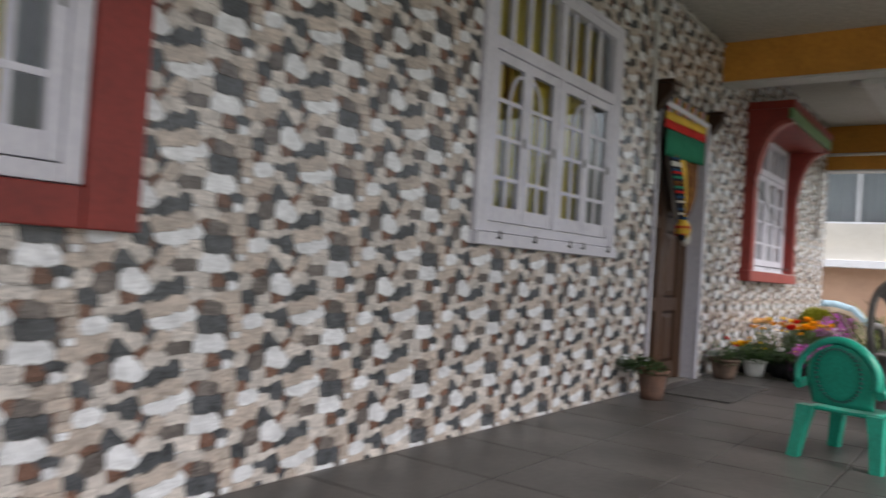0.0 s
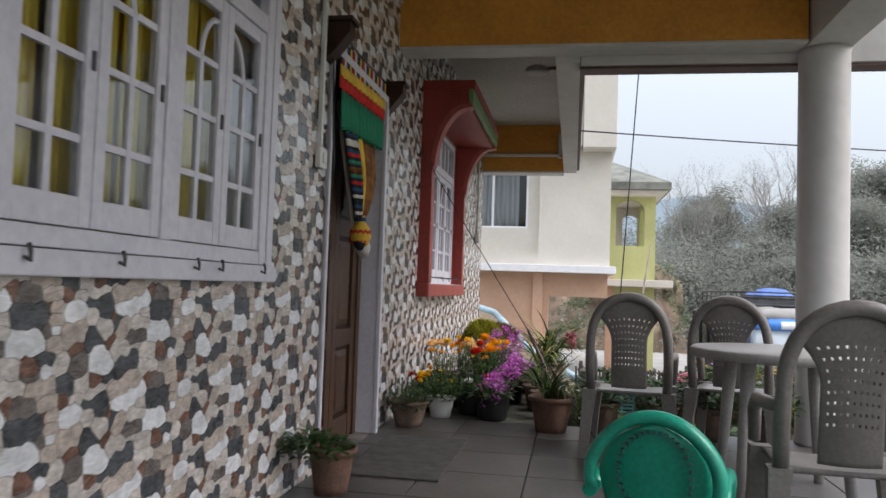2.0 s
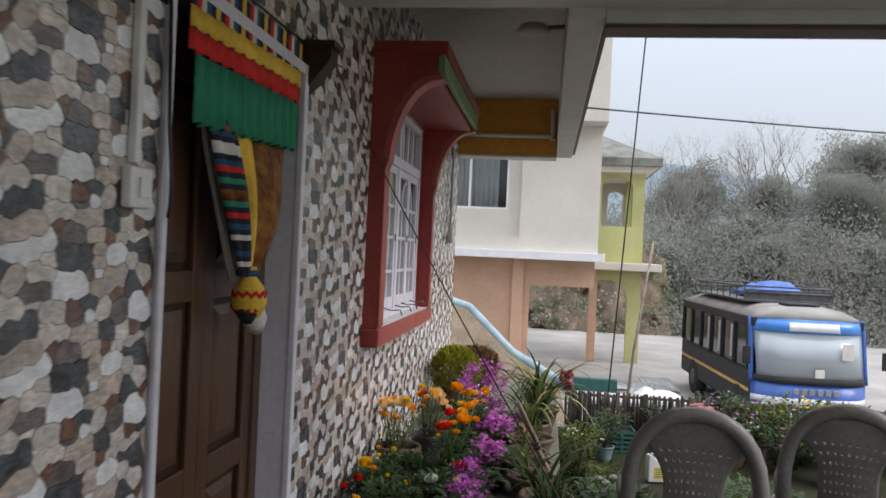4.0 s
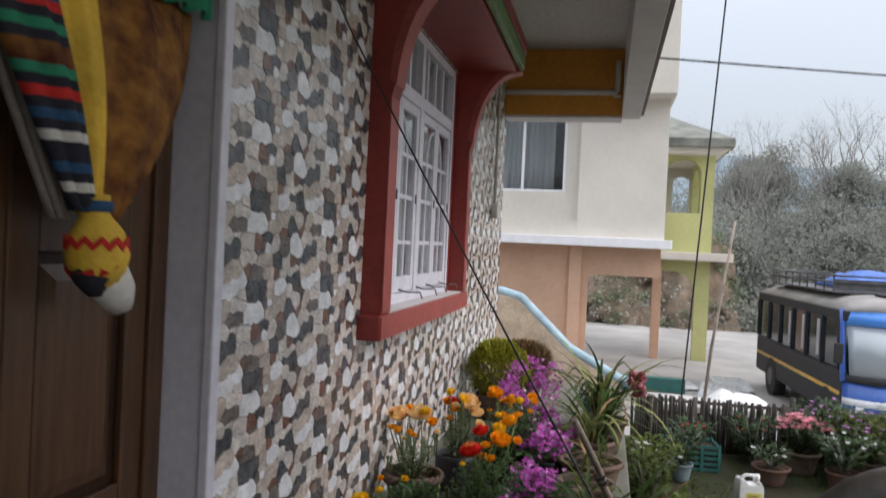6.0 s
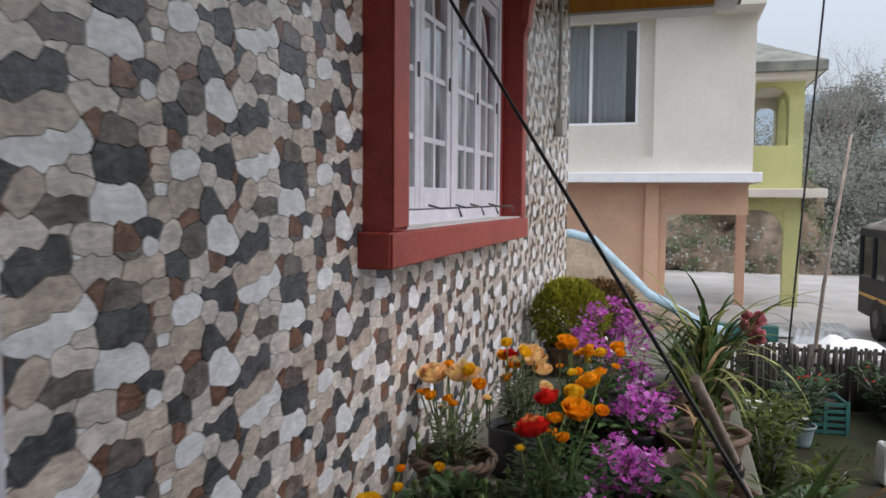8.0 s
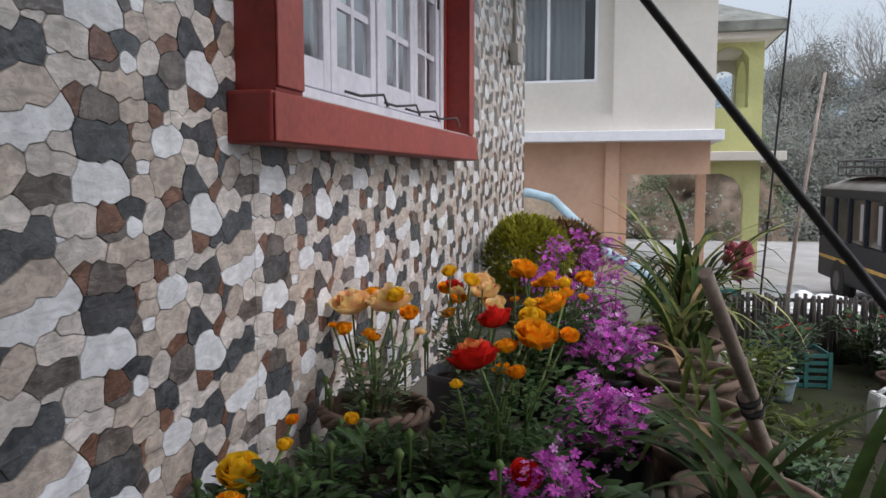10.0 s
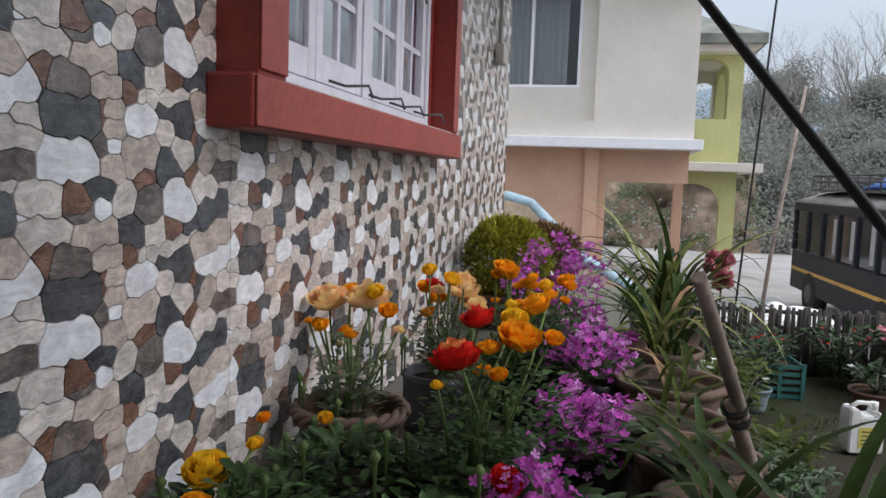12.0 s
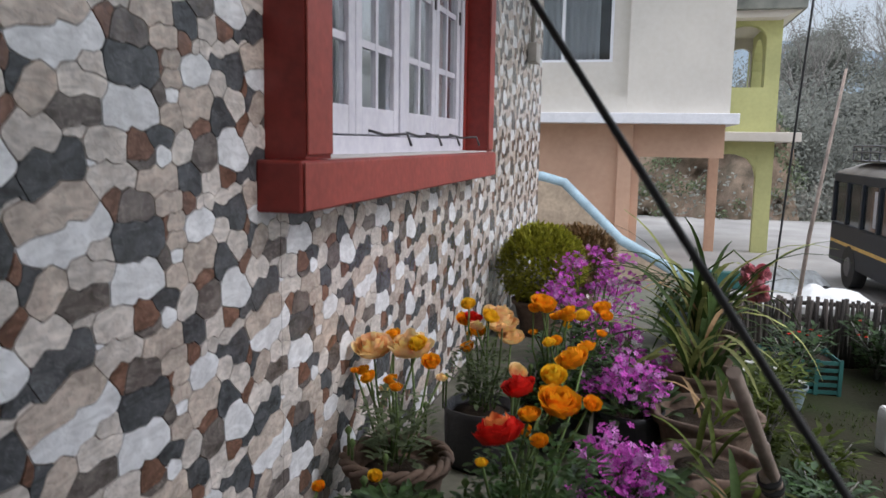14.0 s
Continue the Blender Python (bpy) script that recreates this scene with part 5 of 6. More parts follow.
x = 0.0
while x < 5.6:
    share("slat", rnd.choice(slat_me), fence, pose(x, rnd.uniform(-0.006, 0.006), 0, rnd.uniform(-2, 2), rnd.uniform(-4, 4), rnd.uniform(0, 360)))
    x += rnd.uniform(0.0165, 0.0215)
for k in range(5):
    bm = bmesh.new()
    tube(bm, [(1.6 * k + 0.05, 0.06, -0.1), (1.6 * k + 0.05, 0.06, 0.72)], 0.03, 8)
    part("post", bm, M["slat"], fence)

pole = thing("bamboo_pole", "tall leaning grey bamboo pole behind the fence", "pole")
bm = bmesh.new()
tube(bm, [(2.36, 8.3, YARD), (2.55, 8.4, 0.3), (2.78, 8.5, 1.95)], [0.024, 0.021, 0.014], 8)
part("cane", bm, M["stick"], pole)

for k, (x, y, r) in enumerate(((3.0, 17.6, 8), (3.9, 16.9, -12), (4.3, 17.8, 4))):
    t = thing("tin_sheet", "pale corrugated sheet lying in the yard", "sheet", pose(x, y, YARD + 0.02, 4 if k == 1 else 0, 0, r), "sheets in the yard")
    bm = bmesh.new()
    rows = [[bm.verts.new((0.9 * (i / 24 - 0.5), yy, 0.03 + 0.012 * math.sin(i * 1.57) + 0.06 * k * (yy + 0.6))) for yy in (-0.6, 0.6)] for i in range(25)]
    for a, b in zip(rows, rows[1:]):
        bm.faces.new((a[0], b[0], b[1], a[1])).smooth = True
    o = part("panel", bm, M["tin"], t)
    o.modifiers.new("thickness", "SOLIDIFY").thickness = 0.01
slab = thing("concrete_slab", "pale concrete slab on a low block behind the fence", "slab", pose(2.5, 9.9, YARD))
part("block", box(-0.55, -0.3, 0.0, 0.95, 0.3, 0.98, 0.02), M["plinth"], slab)
part("top", box(-0.7, -0.42, 0.98, 1.12, 0.42, 1.07, 0.012), M["slab_grey"], slab)
ws = thing("plastic_sheet", "crumpled white plastic sheet heaped on the slab", "sheet", pose(3.18, 9.95, YARD + 1.07))
bm = bmesh.new()
rows = []
for i in range(15):
    u = i / 14
    row = []
    for j in range(11):
        v = j / 10
        edge = min(1.0, 5 * min(u, 1 - u, v, 1 - v))
        row.append(bm.verts.new((0.86 * (u - 0.5) + 0.03 * noise.noise((u * 5, v * 5, 3)), 0.6 * (v - 0.5), 0.012 + edge * (0.10 + 0.05 * (1 - u) + 0.06 * noise.noise((u * 6, v * 5, 8))))))
    rows.append(row)
for p, q in zip(rows, rows[1:]):
    for j in range(10):
        bm.faces.new((p[j], q[j], q[j + 1], p[j + 1])).smooth = j % 3 > 0
o = part("sheet", bm, M["white_plastic"], ws)
o.modifiers.new("thickness", "SOLIDIFY").thickness = 0.006
hd = thing("hedge_wall", "low teal painted kerb in the yard", "kerb", pose(2.2, 16.6, YARD))
part("body", box(-0.9, -0.12, 0.0, 0.9, 0.12, 0.34, 0.02), M["teal_plastic"], hd)


# ---- pots and plants ----
def pot_profile(r, h, lip):
    return [(r * 0.68, 0.0), (r * 0.74, h * 0.2), (r * 0.92, h * 0.8), (r * 0.94, h * 0.86), (r * 1.04, h * 0.88), (r * 1.06, h), (r * (1.06 - lip), h), (r * 0.88, h * 0.9), (r * 0.86, h * 0.84)]


def add_pot(t, r, h, key, wob=0.0, name="pot", label=""):
    bm = bmesh.new()
    lathe(bm, pot_profile(r, h, 0.12), 28, wob)
    p = part(name, bm, M[key], t, label)
    bm = bmesh.new()
    lathe(bm, [(r * 0.85, h * 0.82), (r * 0.5, h * 0.87), (0.01, h * 0.88)], 20, 0.004)
    part("soil", bm, M["soil"], t)
    return p


def add_bag(t, r, h, rnd):
    bm = bmesh.new()
    lathe(bm, [(r * 0.9, 0.0), (r, h * 0.1), (r * 1.03, h * 0.5), (r * 1.02, h * 0.9), (r * 1.05, h), (r * 0.96, h), (r * 0.9, h * 0.86)], 22, r * 0.04)
    part("grow_bag", bm, M["black_plastic"], t, "black plastic grow bag")
    bm = bmesh.new()
    lathe(bm, [(r * 0.92, h * 0.85), (r * 0.4, h * 0.9), (0.01, h * 0.91)], 16, 0.004)
    part("soil", bm, M["soil"], t)


def leaf(bm, p, d, length, width, droop, twist=0.0, seg=4, fold=0.25):
    """A blade with a folded midrib that arches over under its own weight."""
    p, d = Vector(p), Vector(d).normalized()
    side = d.cross(Vector((0, 0, 1)))
    side = side.normalized() if side.length > 0.05 else Vector((math.cos(twist), math.sin(twist), 0))
    rows = []
    for k in range(seg + 1):
        u = k / seg
        wd = width * (math.sin(math.pi * min(0.97, 0.12 + 0.86 * u)) ** 0.7)
        up = side.cross(d).normalized()
        rows.append((bm.verts.new(p - side * wd + up * wd * fold), bm.verts.new(p), bm.verts.new(p + side * wd + up * wd * fold)))
        p = p + d * length / seg
        d = (d + Vector((0, 0, -droop / seg))).normalized()
    for a, b in zip(rows, rows[1:]):
        for j in range(2):
            bm.faces.new((a[j], a[j + 1], b[j + 1], b[j])).smooth = True


def foliage(t, rnd, base_z, spread, height, count, lw, key, name="foliage", lean=(0, 0)):
    bm = bmesh.new()
    for _ in range(count):
        a, rr = rnd.uniform(0, 6.283), spread * math.sqrt(rnd.random())
        z = base_z + height * rnd.random() ** 0.8 * (1.0 - 0.5 * rr / spread)
        p = Vector((rr * math.cos(a) + lean[0] * z, rr * math.sin(a) + lean[1] * z, z))
        d = Vector((math.cos(a + rnd.uniform(-0.8, 0.8)), math.sin(a + rnd.uniform(-0.8, 0.8)), rnd.uniform(-0.1, 0.9)))
        leaf(bm, p, d, lw * rnd.uniform(0.7, 1.5), lw * rnd.uniform(0.22, 0.4), rnd.uniform(0.2, 0.9), 0, 3)
    return part(name, bm, M[key], t)


def stems(t, rnd, ends, r, key="stem"):
    bm = bmesh.new()
    for x, y, z in ends:
        b = Vector((x * 0.25 + rnd.uniform(-0.03, 0.03), y * 0.25 + rnd.uniform(-0.03, 0.03), 0.16))
        e = Vector((x, y, z))
        mid = b.lerp(e, 0.55) + Vector((rnd.uniform(-0.03, 0.03), rnd.uniform(-0.03, 0.03), 0.02))
        tube(bm, [b, mid, e], [r, r * 0.85, r * 0.8], 5)
    tagged(part("stalk", bm, M[key], t), "", "", "", "stuff")


def bloom_mesh(name, key, seed, rings, open_, inner=None):
    """An open many-petalled flower: outer petals flare and ruffle, inner ones stand up round the heart."""
    rnd = random.Random(seed)
    bm = bmesh.new()
    for r_i in range(rings):
        f = 1 - r_i / rings
        n = int(6 * f) + 4
        for k in range(n):
            a = 6.283 * (k + rnd.uniform(-0.25, 0.25)) / n + r_i * 0.9
            R = (0.16 + 0.62 * f) * open_ * rnd.uniform(0.9, 1.1)
            out, side = Vector((math.cos(a), math.sin(a), 0)), Vector((-math.sin(a), math.cos(a), 0))
            w = (0.34 * f + 0.17) * rnd.uniform(0.9, 1.2)
            high = (0.62 + 0.50 * (1 - f)) * rnd.uniform(0.85, 1.15)
            rows = []
            for rr, zz, ww in ((0.10, 0.0, 0.35), (0.80, 0.30, 0.85), (1.0, 0.78, 1.0), (1.0 + 0.16 * f - 0.10 * (1 - f), 1.0, 0.8)):
                c = out * R * rr + Vector((0, 0, high * zz))
                rows.append([bm.verts.new(c + side * w * ww * q + out * (-0.13 if q else 0.04) * ww + Vector((0, 0, rnd.uniform(-0.12, 0.12) * zz))) for q in (-1, 0, 1)])
            for p, q in zip(rows, rows[1:]):
                for j in range(2):
                    face = bm.faces.new((p[j], p[j + 1], q[j + 1], q[j]))
                    face.smooth = True
                    face.material_index = 1 if inner and r_i >= rings - 3 else 0
    me = bpy.data.meshes.new(name)
    bm.to_mesh(me)
    bm.free()
    me.materials.append(M[key])
    if inner:
        me.materials.append(M[inner])
    return me


BLOOMS = {k: bloom_mesh("bloom", key, i, 6, o, q) for i, (k, key, o, q) in enumerate((("o", "f_orange", 1.0, None), ("y", "f_yellow", 0.95, None), ("p", "f_pale", 1.1, None), ("r", "f_red", 1.0, None), ("g", "f_red", 1.05, "f_redgold"), ("w", "f_white", 1.0, None)))}


def ranunculus(m, blooms, leafs, label, seed, key="leaf", bag=True, pot=None):
    """A pot of buttercup-like flowers; blooms in the pot's own axes as kind, x, y, z, radius."""
    rnd = random.Random(seed)
    t = thing("flowering_plant", label, "flowering plant", m, "pots along the wall")
    if pot:
        add_pot(t, *pot)
    else:
        add_bag(t, 0.13, 0.22, rnd)
    # Small dense blooms crowd in between the large ones.
    tall = [q for q in blooms if q[3] > 0.45]
    blooms = list(blooms) + [(rnd.choice("ooy" if key == "leaf" else "ppo"), x + rnd.uniform(-0.09, 0.09), y + rnd.uniform(-0.10, 0.10), z + rnd.uniform(-0.08, 0.03), rnd.uniform(0.012, 0.024)) for _, x, y, z, _ in tall[::2]]
    if key == "leaf":
        foliage(t, rnd, 0.14, 0.18, 0.20, int(leafs * 3.0), 0.032, key)
        if tall:
            foliage(t, rnd, 0.28, 0.17, 0.24, int(leafs * 1.8), 0.026, key, "upper_foliage", (0.16, 0.1))
    else:
        foliage(t, rnd, 0.24, 0.08, 0.16, int(leafs * 1.2), 0.032, key)
        foliage(t, rnd, 0.30, 0.11, 0.20, int(leafs * 2.2), 0.022, key, "upper_foliage")
    stems(t, rnd, [(x, y, z) for _, x, y, z, _ in blooms], 0.0045)
    for kind, x, y, z, r in blooms:
        share("bloom", BLOOMS[kind], t, pose(x, y, z - 0.5 * r, rnd.uniform(0, 38), rnd.uniform(-22, 22), rnd.uniform(-40, 40)) @ Matrix.Scale(r * 1.22, 4))
    for _ in range(4):
        a = rnd.uniform(0, 6.28)
        p = Vector((0.14 * math.cos(a), 0.14 * math.sin(a), rnd.uniform(0.26, 0.36)))
        bm = bmesh.new()
        tube(bm, [p - Vector((0, 0, 0.1)), p, p + Vector((0, 0, 0.012)), p + Vector((0, 0, 0.024))], [0.003, 0.005, 0.012, 0.004], 6)
        part("bud", bm, M["stem"], t)
    return t


def primula(m, label, seed, r=0.22, h=0.52, count=260, mixed=False):
    """A cloud of small five-petalled flowers on thin stems over a leafy base."""
    rnd = random.Random(seed)
    t = thing("primula_plant", label, "flowering plant", m, "purple flowers along the path")
    add_bag(t, 0.125, 0.2, rnd)
    foliage(t, rnd, 0.17, 0.17, 0.12, 70, 0.07, "leaf")
    tops = []
    bms = [bmesh.new(), bmesh.new()]
    for k in range(26):
        a, rr = rnd.uniform(0, 6.283), r * math.sqrt(rnd.random())
        tops.append((rr * math.cos(a), rr * math.sin(a), h * (1 - 0.45 * (rr / r) ** 2) * rnd.uniform(0.72, 1.05)))
    stems(t, rnd, tops, 0.0028)
    for k in range(int(count * 1.35)):
        x, y, z = tops[k % len(tops)]
        c = Vector((x + rnd.gauss(0, 0.026), y + rnd.gauss(0, 0.026), z + rnd.gauss(0, 0.022)))
        up = Vector((rnd.gauss(0, 0.6), rnd.gauss(0, 0.6) - 0.25, 0.8)).normalized()
        s = up.orthogonal().normalized()
        q = up.cross(s)
        bm = bms[0 if rnd.random() < 0.68 else 1]
        size = rnd.uniform(0.0095, 0.0145)
        mid = bm.verts.new(c - up * 0.003)
        for j in range(5):
            a0 = 6.283 * j / 5
            e = [bm.verts.new(c + (s * math.cos(a0 + o) + q * math.sin(a0 + o)) * size * f) for o, f in ((-0.5, 0.75), (-0.18, 1.05), (0.18, 1.05), (0.5, 0.75))]
            bm.faces.new((mid, *e))
    tagged(part("blossom", bms[0], M["f_purple"], t), "small purple blossoms", "", "", "stuff")
    tagged(part("pale_blossom", bms[1], M["f_white" if mixed else "f_lilac"], t), "", "", "", "stuff")
    return t


def strap_plant(m, label, seed, count, length, width, key="leaf_blade", pot=(0.155, 0.23, "clay_dark", 0.006), upright=1.0, second=None, bend=1.0):
    rnd = random.Random(seed)
    t = thing("orchid_plant", label, "potted plant", m, "pots along the ledge")
    add_pot(t, *pot)
    bms = [bmesh.new(), bmesh.new(), bmesh.new()]
    for k in range(count):
        a = rnd.uniform(0, 6.283)
        base = Vector((0.06 * rnd.uniform(-1, 1), 0.06 * rnd.uniform(-1, 1), pot[1] * 0.86))
        d = Vector((math.cos(a), math.sin(a), upright * rnd.uniform(0.9, 2.2)))
        which = 2 if rnd.random() < 0.08 else (1 if second and rnd.random() < 0.3 else 0)
        leaf(bms[which], base, d, length * rnd.uniform(0.6, 1.15), width * rnd.uniform(0.75, 1.2), rnd.uniform(0.9, 2.4) * bend, 0, 8)
    for bmx, kk, nm in zip(bms, (key, second or key, "leaf_dry"), ("foliage", "variegated_foliage", "dry_foliage")):
        if len(bmx.faces):
            part(nm, bmx, M[kk], t)
        else:
            bmx.free()
    return t


# Row against the wall, from the door outwards.
ranunculus(pose(0.22, 1.28, 0), [("y", -0.09, 0.05, 0.300, 0.046), ("y", -0.03, 0.14, 0.330, 0.018), ("o", -0.05, 0.22, 0.360, 0.014), ("y", 0.08, -0.08, 0.270, 0.016)], 200, "low leafy buttercup plant with a large yellow bloom", 31)
ranunculus(pose(0.60, 1.24, 0), [("r", 0.11, 0.21, 0.300, 0.032), ("w", -0.02, -0.10, 0.290, 0.036), ("y", 0.12, -0.04, 0.280, 0.018)], 200, "leafy buttercup plant with a scarlet and a white bloom", 32)
ranunculus(pose(0.37, 0.97, 0), [("r", -0.21, 0.03, 0.300, 0.026), ("o", -0.15, 0.15, 0.330, 0.022), ("y", 0.08, 0.03, 0.300, 0.016)], 170, "leafy buttercup plant in a white pot", 33, "leaf", False, (0.12, 0.17, "white_plastic", 0.0))
braided = ranunculus(pose(0.215, 1.95, 0), [("p", -0.14, 0.19, 0.525, 0.050), ("p", -0.01, 0.17, 0.535, 0.058), ("o", -0.10, 0.27, 0.545, 0.024), ("y", 0.03, 0.13, 0.565, 0.028), ("o", 0.07, 0.11, 0.515, 0.026), ("o", -0.10, 0.05, 0.470, 0.022), ("o", -0.16, 0.15, 0.455, 0.020), ("o", -0.01, 0.02, 0.455, 0.018), ("o", -0.05, 0.10, 0.450, 0.020)], 80, "pale orange buttercup flowers in a braided clay pot", 34, "leaf_grey", False, (0.145, 0.25, "clay_dark", 0.006))
for phase in (0.0, 2.1, 4.2):
    bm = bmesh.new()
    tube(bm, [((0.148 + 0.012 * math.cos(k * 0.9 + phase)) * math.cos(k * 0.1309), (0.148 + 0.012 * math.cos(k * 0.9 + phase)) * math.sin(k * 0.1309), 0.25 + 0.012 * math.sin(k * 0.9 + phase)) for k in range(49)], 0.011, 6)
    part("braided_rim", bm, M["clay_dark"], braided)
ranunculus(pose(0.60, 1.66, 0), [("g", -0.01, -0.10, 0.513, 0.050), ("r", 0.01, 0.05, 0.575, 0.037), ("o", 0.09, 0.11, 0.527, 0.048), ("y", 0.06, 0.32, 0.535, 0.034), ("o", 0.11, 0.42, 0.555, 0.042), ("p", -0.02, 0.14, 0.590, 0.022), ("o", 0.03, 0.06, 0.505, 0.026), ("o", 0.04, 0.29, 0.490, 0.022), ("o", 0.06, 0.04, 0.450, 0.020)], 240, "buttercup plant with large red and orange blooms", 35)
ranunculus(pose(0.34, 2.56, 0), [("p", 0.05, 0.12, 0.495, 0.052), ("p", 0.09, 0.10, 0.455, 0.038), ("y", 0.02, 0.01, 0.550, 0.030), ("r", -0.07, 0.14, 0.505, 0.030), ("o", -0.11, 0.18, 0.490, 0.030), ("o", -0.05, 0.12, 0.465, 0.028), ("y", -0.08, 0.13, 0.565, 0.026), ("o", -0.06, 0.04, 0.420, 0.024), ("p", 0.04, 0.14, 0.530, 0.036)], 110, "apricot buttercup flowers over grey-green leaves", 36, "leaf_grey")
ranunculus(pose(0.58, 2.82, 0), [("o", -0.05, -0.12, 0.580, 0.043), ("o", -0.03, -0.07, 0.550, 0.028), ("o", 0.03, -0.02, 0.515, 0.034), ("o", 0.05, -0.04, 0.540, 0.026), ("y", 0.09, 0.08, 0.500, 0.031), ("o", 0.16, 0.20, 0.510, 0.032), ("o", 0.02, -0.22, 0.470, 0.020), ("o", 0.17, -0.09, 0.475, 0.018), ("o", -0.01, 0.03, 0.500, 0.020), ("o", -0.08, -0.10, 0.555, 0.022)], 260, "tall buttercup plant crowded with orange blooms", 37)
ranunculus(pose(0.33, 1.60, 0), [("y", -0.10, 0.12, 0.300, 0.018)], 190, "young leafy buttercup plant with one small yellow bloom", 38)
primula(pose(0.80, 1.00, 0), "purple primula in a black bag beside the path", 41, 0.13, 0.36, 200)
primula(pose(0.78, 1.44, 0), "purple primula with dense blossom beside the path", 42, 0.12, 0.35, 220)
primula(pose(0.86, 2.02, 0), "purple primula in full flower beside the path", 43, 0.15, 0.41, 300)
primula(pose(0.86, 2.74, 0), "purple and white primula beside the path", 44, 0.155, 0.42, 300)
primula(pose(0.80, 3.30, 0), "lilac and white primula near the wall", 45, 0.21, 0.48, 400, True)
primula(pose(0.66, 3.95, 0), "tall bright purple primula near the wall", 46, 0.29, 0.64, 620)


def golden_bush(m, label, r, h, seed, key="leaf_lime"):
    rnd = random.Random(seed)
    t = thing("shrub", label, "shrub", m)
    add_pot(t, 0.17, 0.22, "clay_dark")
    bm = bmesh.new()
    for k in range(7):
        a = 6.283 * k / 7
        tube(bm, [(0, 0, 0.18), (0.5 * r * math.cos(a), 0.5 * r * math.sin(a), 0.22 + 0.6 * h)], [0.012, 0.005], 5)
    part("branch", bm, M["bark"], t)
    bm = bmesh.new()
    for k in range(6500):
        v = Vector((rnd.gauss(0, 1), rnd.gauss(0, 1), rnd.gauss(0, 1))).normalized()
        lump = 1 + 0.14 * noise.noise(v * 2.6 + Vector((seed, 0, 0)))
        p = Vector((v.x * r, v.y * r, 0.20 + h * 0.5 + v.z * h * 0.5)) * 1.0
        p = Vector((p.x * lump, p.y * lump, p.z)) * 1.0 + Vector((rnd.gauss(0, 0.008), rnd.gauss(0, 0.008), rnd.gauss(0, 0.01)))
        d = (v + Vector((rnd.gauss(0, 0.5), rnd.gauss(0, 0.5), rnd.gauss(0.5, 0.5)))).normalized()
        leaf(bm, p - v * rnd.choice((0.0, 0.02, 0.05, 0.10)) * rnd.random(), d, rnd.uniform(0.022, 0.045), rnd.uniform(0.006, 0.011), 0.2, 0, 2)
    part("foliage", bm, M[key], t)
    return t


golden_bush(pose(0.30, 4.55, 0), "rounded golden-green clipped shrub in a pot", 0.255, 0.46, 51)
golden_bush(pose(0.46, 5.15, 0), "reddish brown shrub behind the golden one", 0.26, 0.40, 52, "leaf_dry")

# Ledge row of clay pots.
strap_plant(pose(1.17, 1.62, 0), "orchid with broad green strap leaves in a clay pot", 61, 14, 0.38, 0.012)
strap_plant(pose(1.14, 1.95, 0), "orchid with arching green strap leaves in a clay pot", 62, 9, 0.28, 0.010, "leaf_bright")
strap_plant(pose(1.11, 2.28, 0), "half-bare orchid in a clay pot", 63, 7, 0.22, 0.009, "leaf_bright", (0.15, 0.22, "clay_dark", 0.006))
strap_plant(pose(1.13, 2.70, 0), "orchid in a wide weathered terracotta pot", 64, 9, 0.26, 0.009, "leaf_bright", (0.185, 0.23, "clay_dark", 0.006))
strap_plant(pose(1.14, 3.22, 0), "variegated striped strap-leaved plant", 65, 34, 0.60, 0.013, "leaf_blade", (0.15, 0.23, "clay_dark", 0.005), 1.5, "leaf_cream", 1.3)
strap_plant(pose(1.20, 3.80, 0), "variegated cream and green strap-leaved plant", 66, 56, 0.80, 0.014, "leaf_blade", (0.17, 0.25, "clay_dark", 0.005), 1.7, "leaf_cream", 1.35)
strap_plant(pose(1.26, 1.22, 0), "orchid with fallen dry leaves near the ledge edge", 67, 16, 0.48, 0.014)
ranunculus(pose(1.16, 4.6, 0), [], 200, "leafy green potted plant on the ledge", 68, "leaf", False, (0.15, 0.22, "blue_pot", 0.0))

# Hanging spray of pink orchid.
sp = thing("orchid_spray", "hanging spray of pink orchid flowers", "flower", pose(1.35, 3.97, -0.09))
bm = bmesh.new()
arc = [Vector((-0.22, 0.1, 0.30)), Vector((-0.14, 0.05, 0.62)), Vector((-0.02, 0.0, 0.74)), Vector((0.07, -0.02, 0.66)), Vector((0.10, -0.03, 0.52)), Vector((0.10, -0.03, 0.42))]
tube(bm, arc, 0.005, 6)
part("stalk", bm, M["stem"], sp)
rnd = random.Random(70)
me = bloom_mesh("orchid_flower", "f_pink", 71, 2, 1.1)
for k in range(26):
    u = k / 25
    p = arc[3].lerp(arc[5], 0.62 * u)
    share("orchid_flower", me, sp, pose(p.x + rnd.uniform(-0.05, 0.05), p.y + rnd.uniform(-0.05, 0.05), p.z, rnd.uniform(40, 140), rnd.uniform(-60, 60), rnd.uniform(0, 360)) @ Matrix.Scale(0.03, 4))

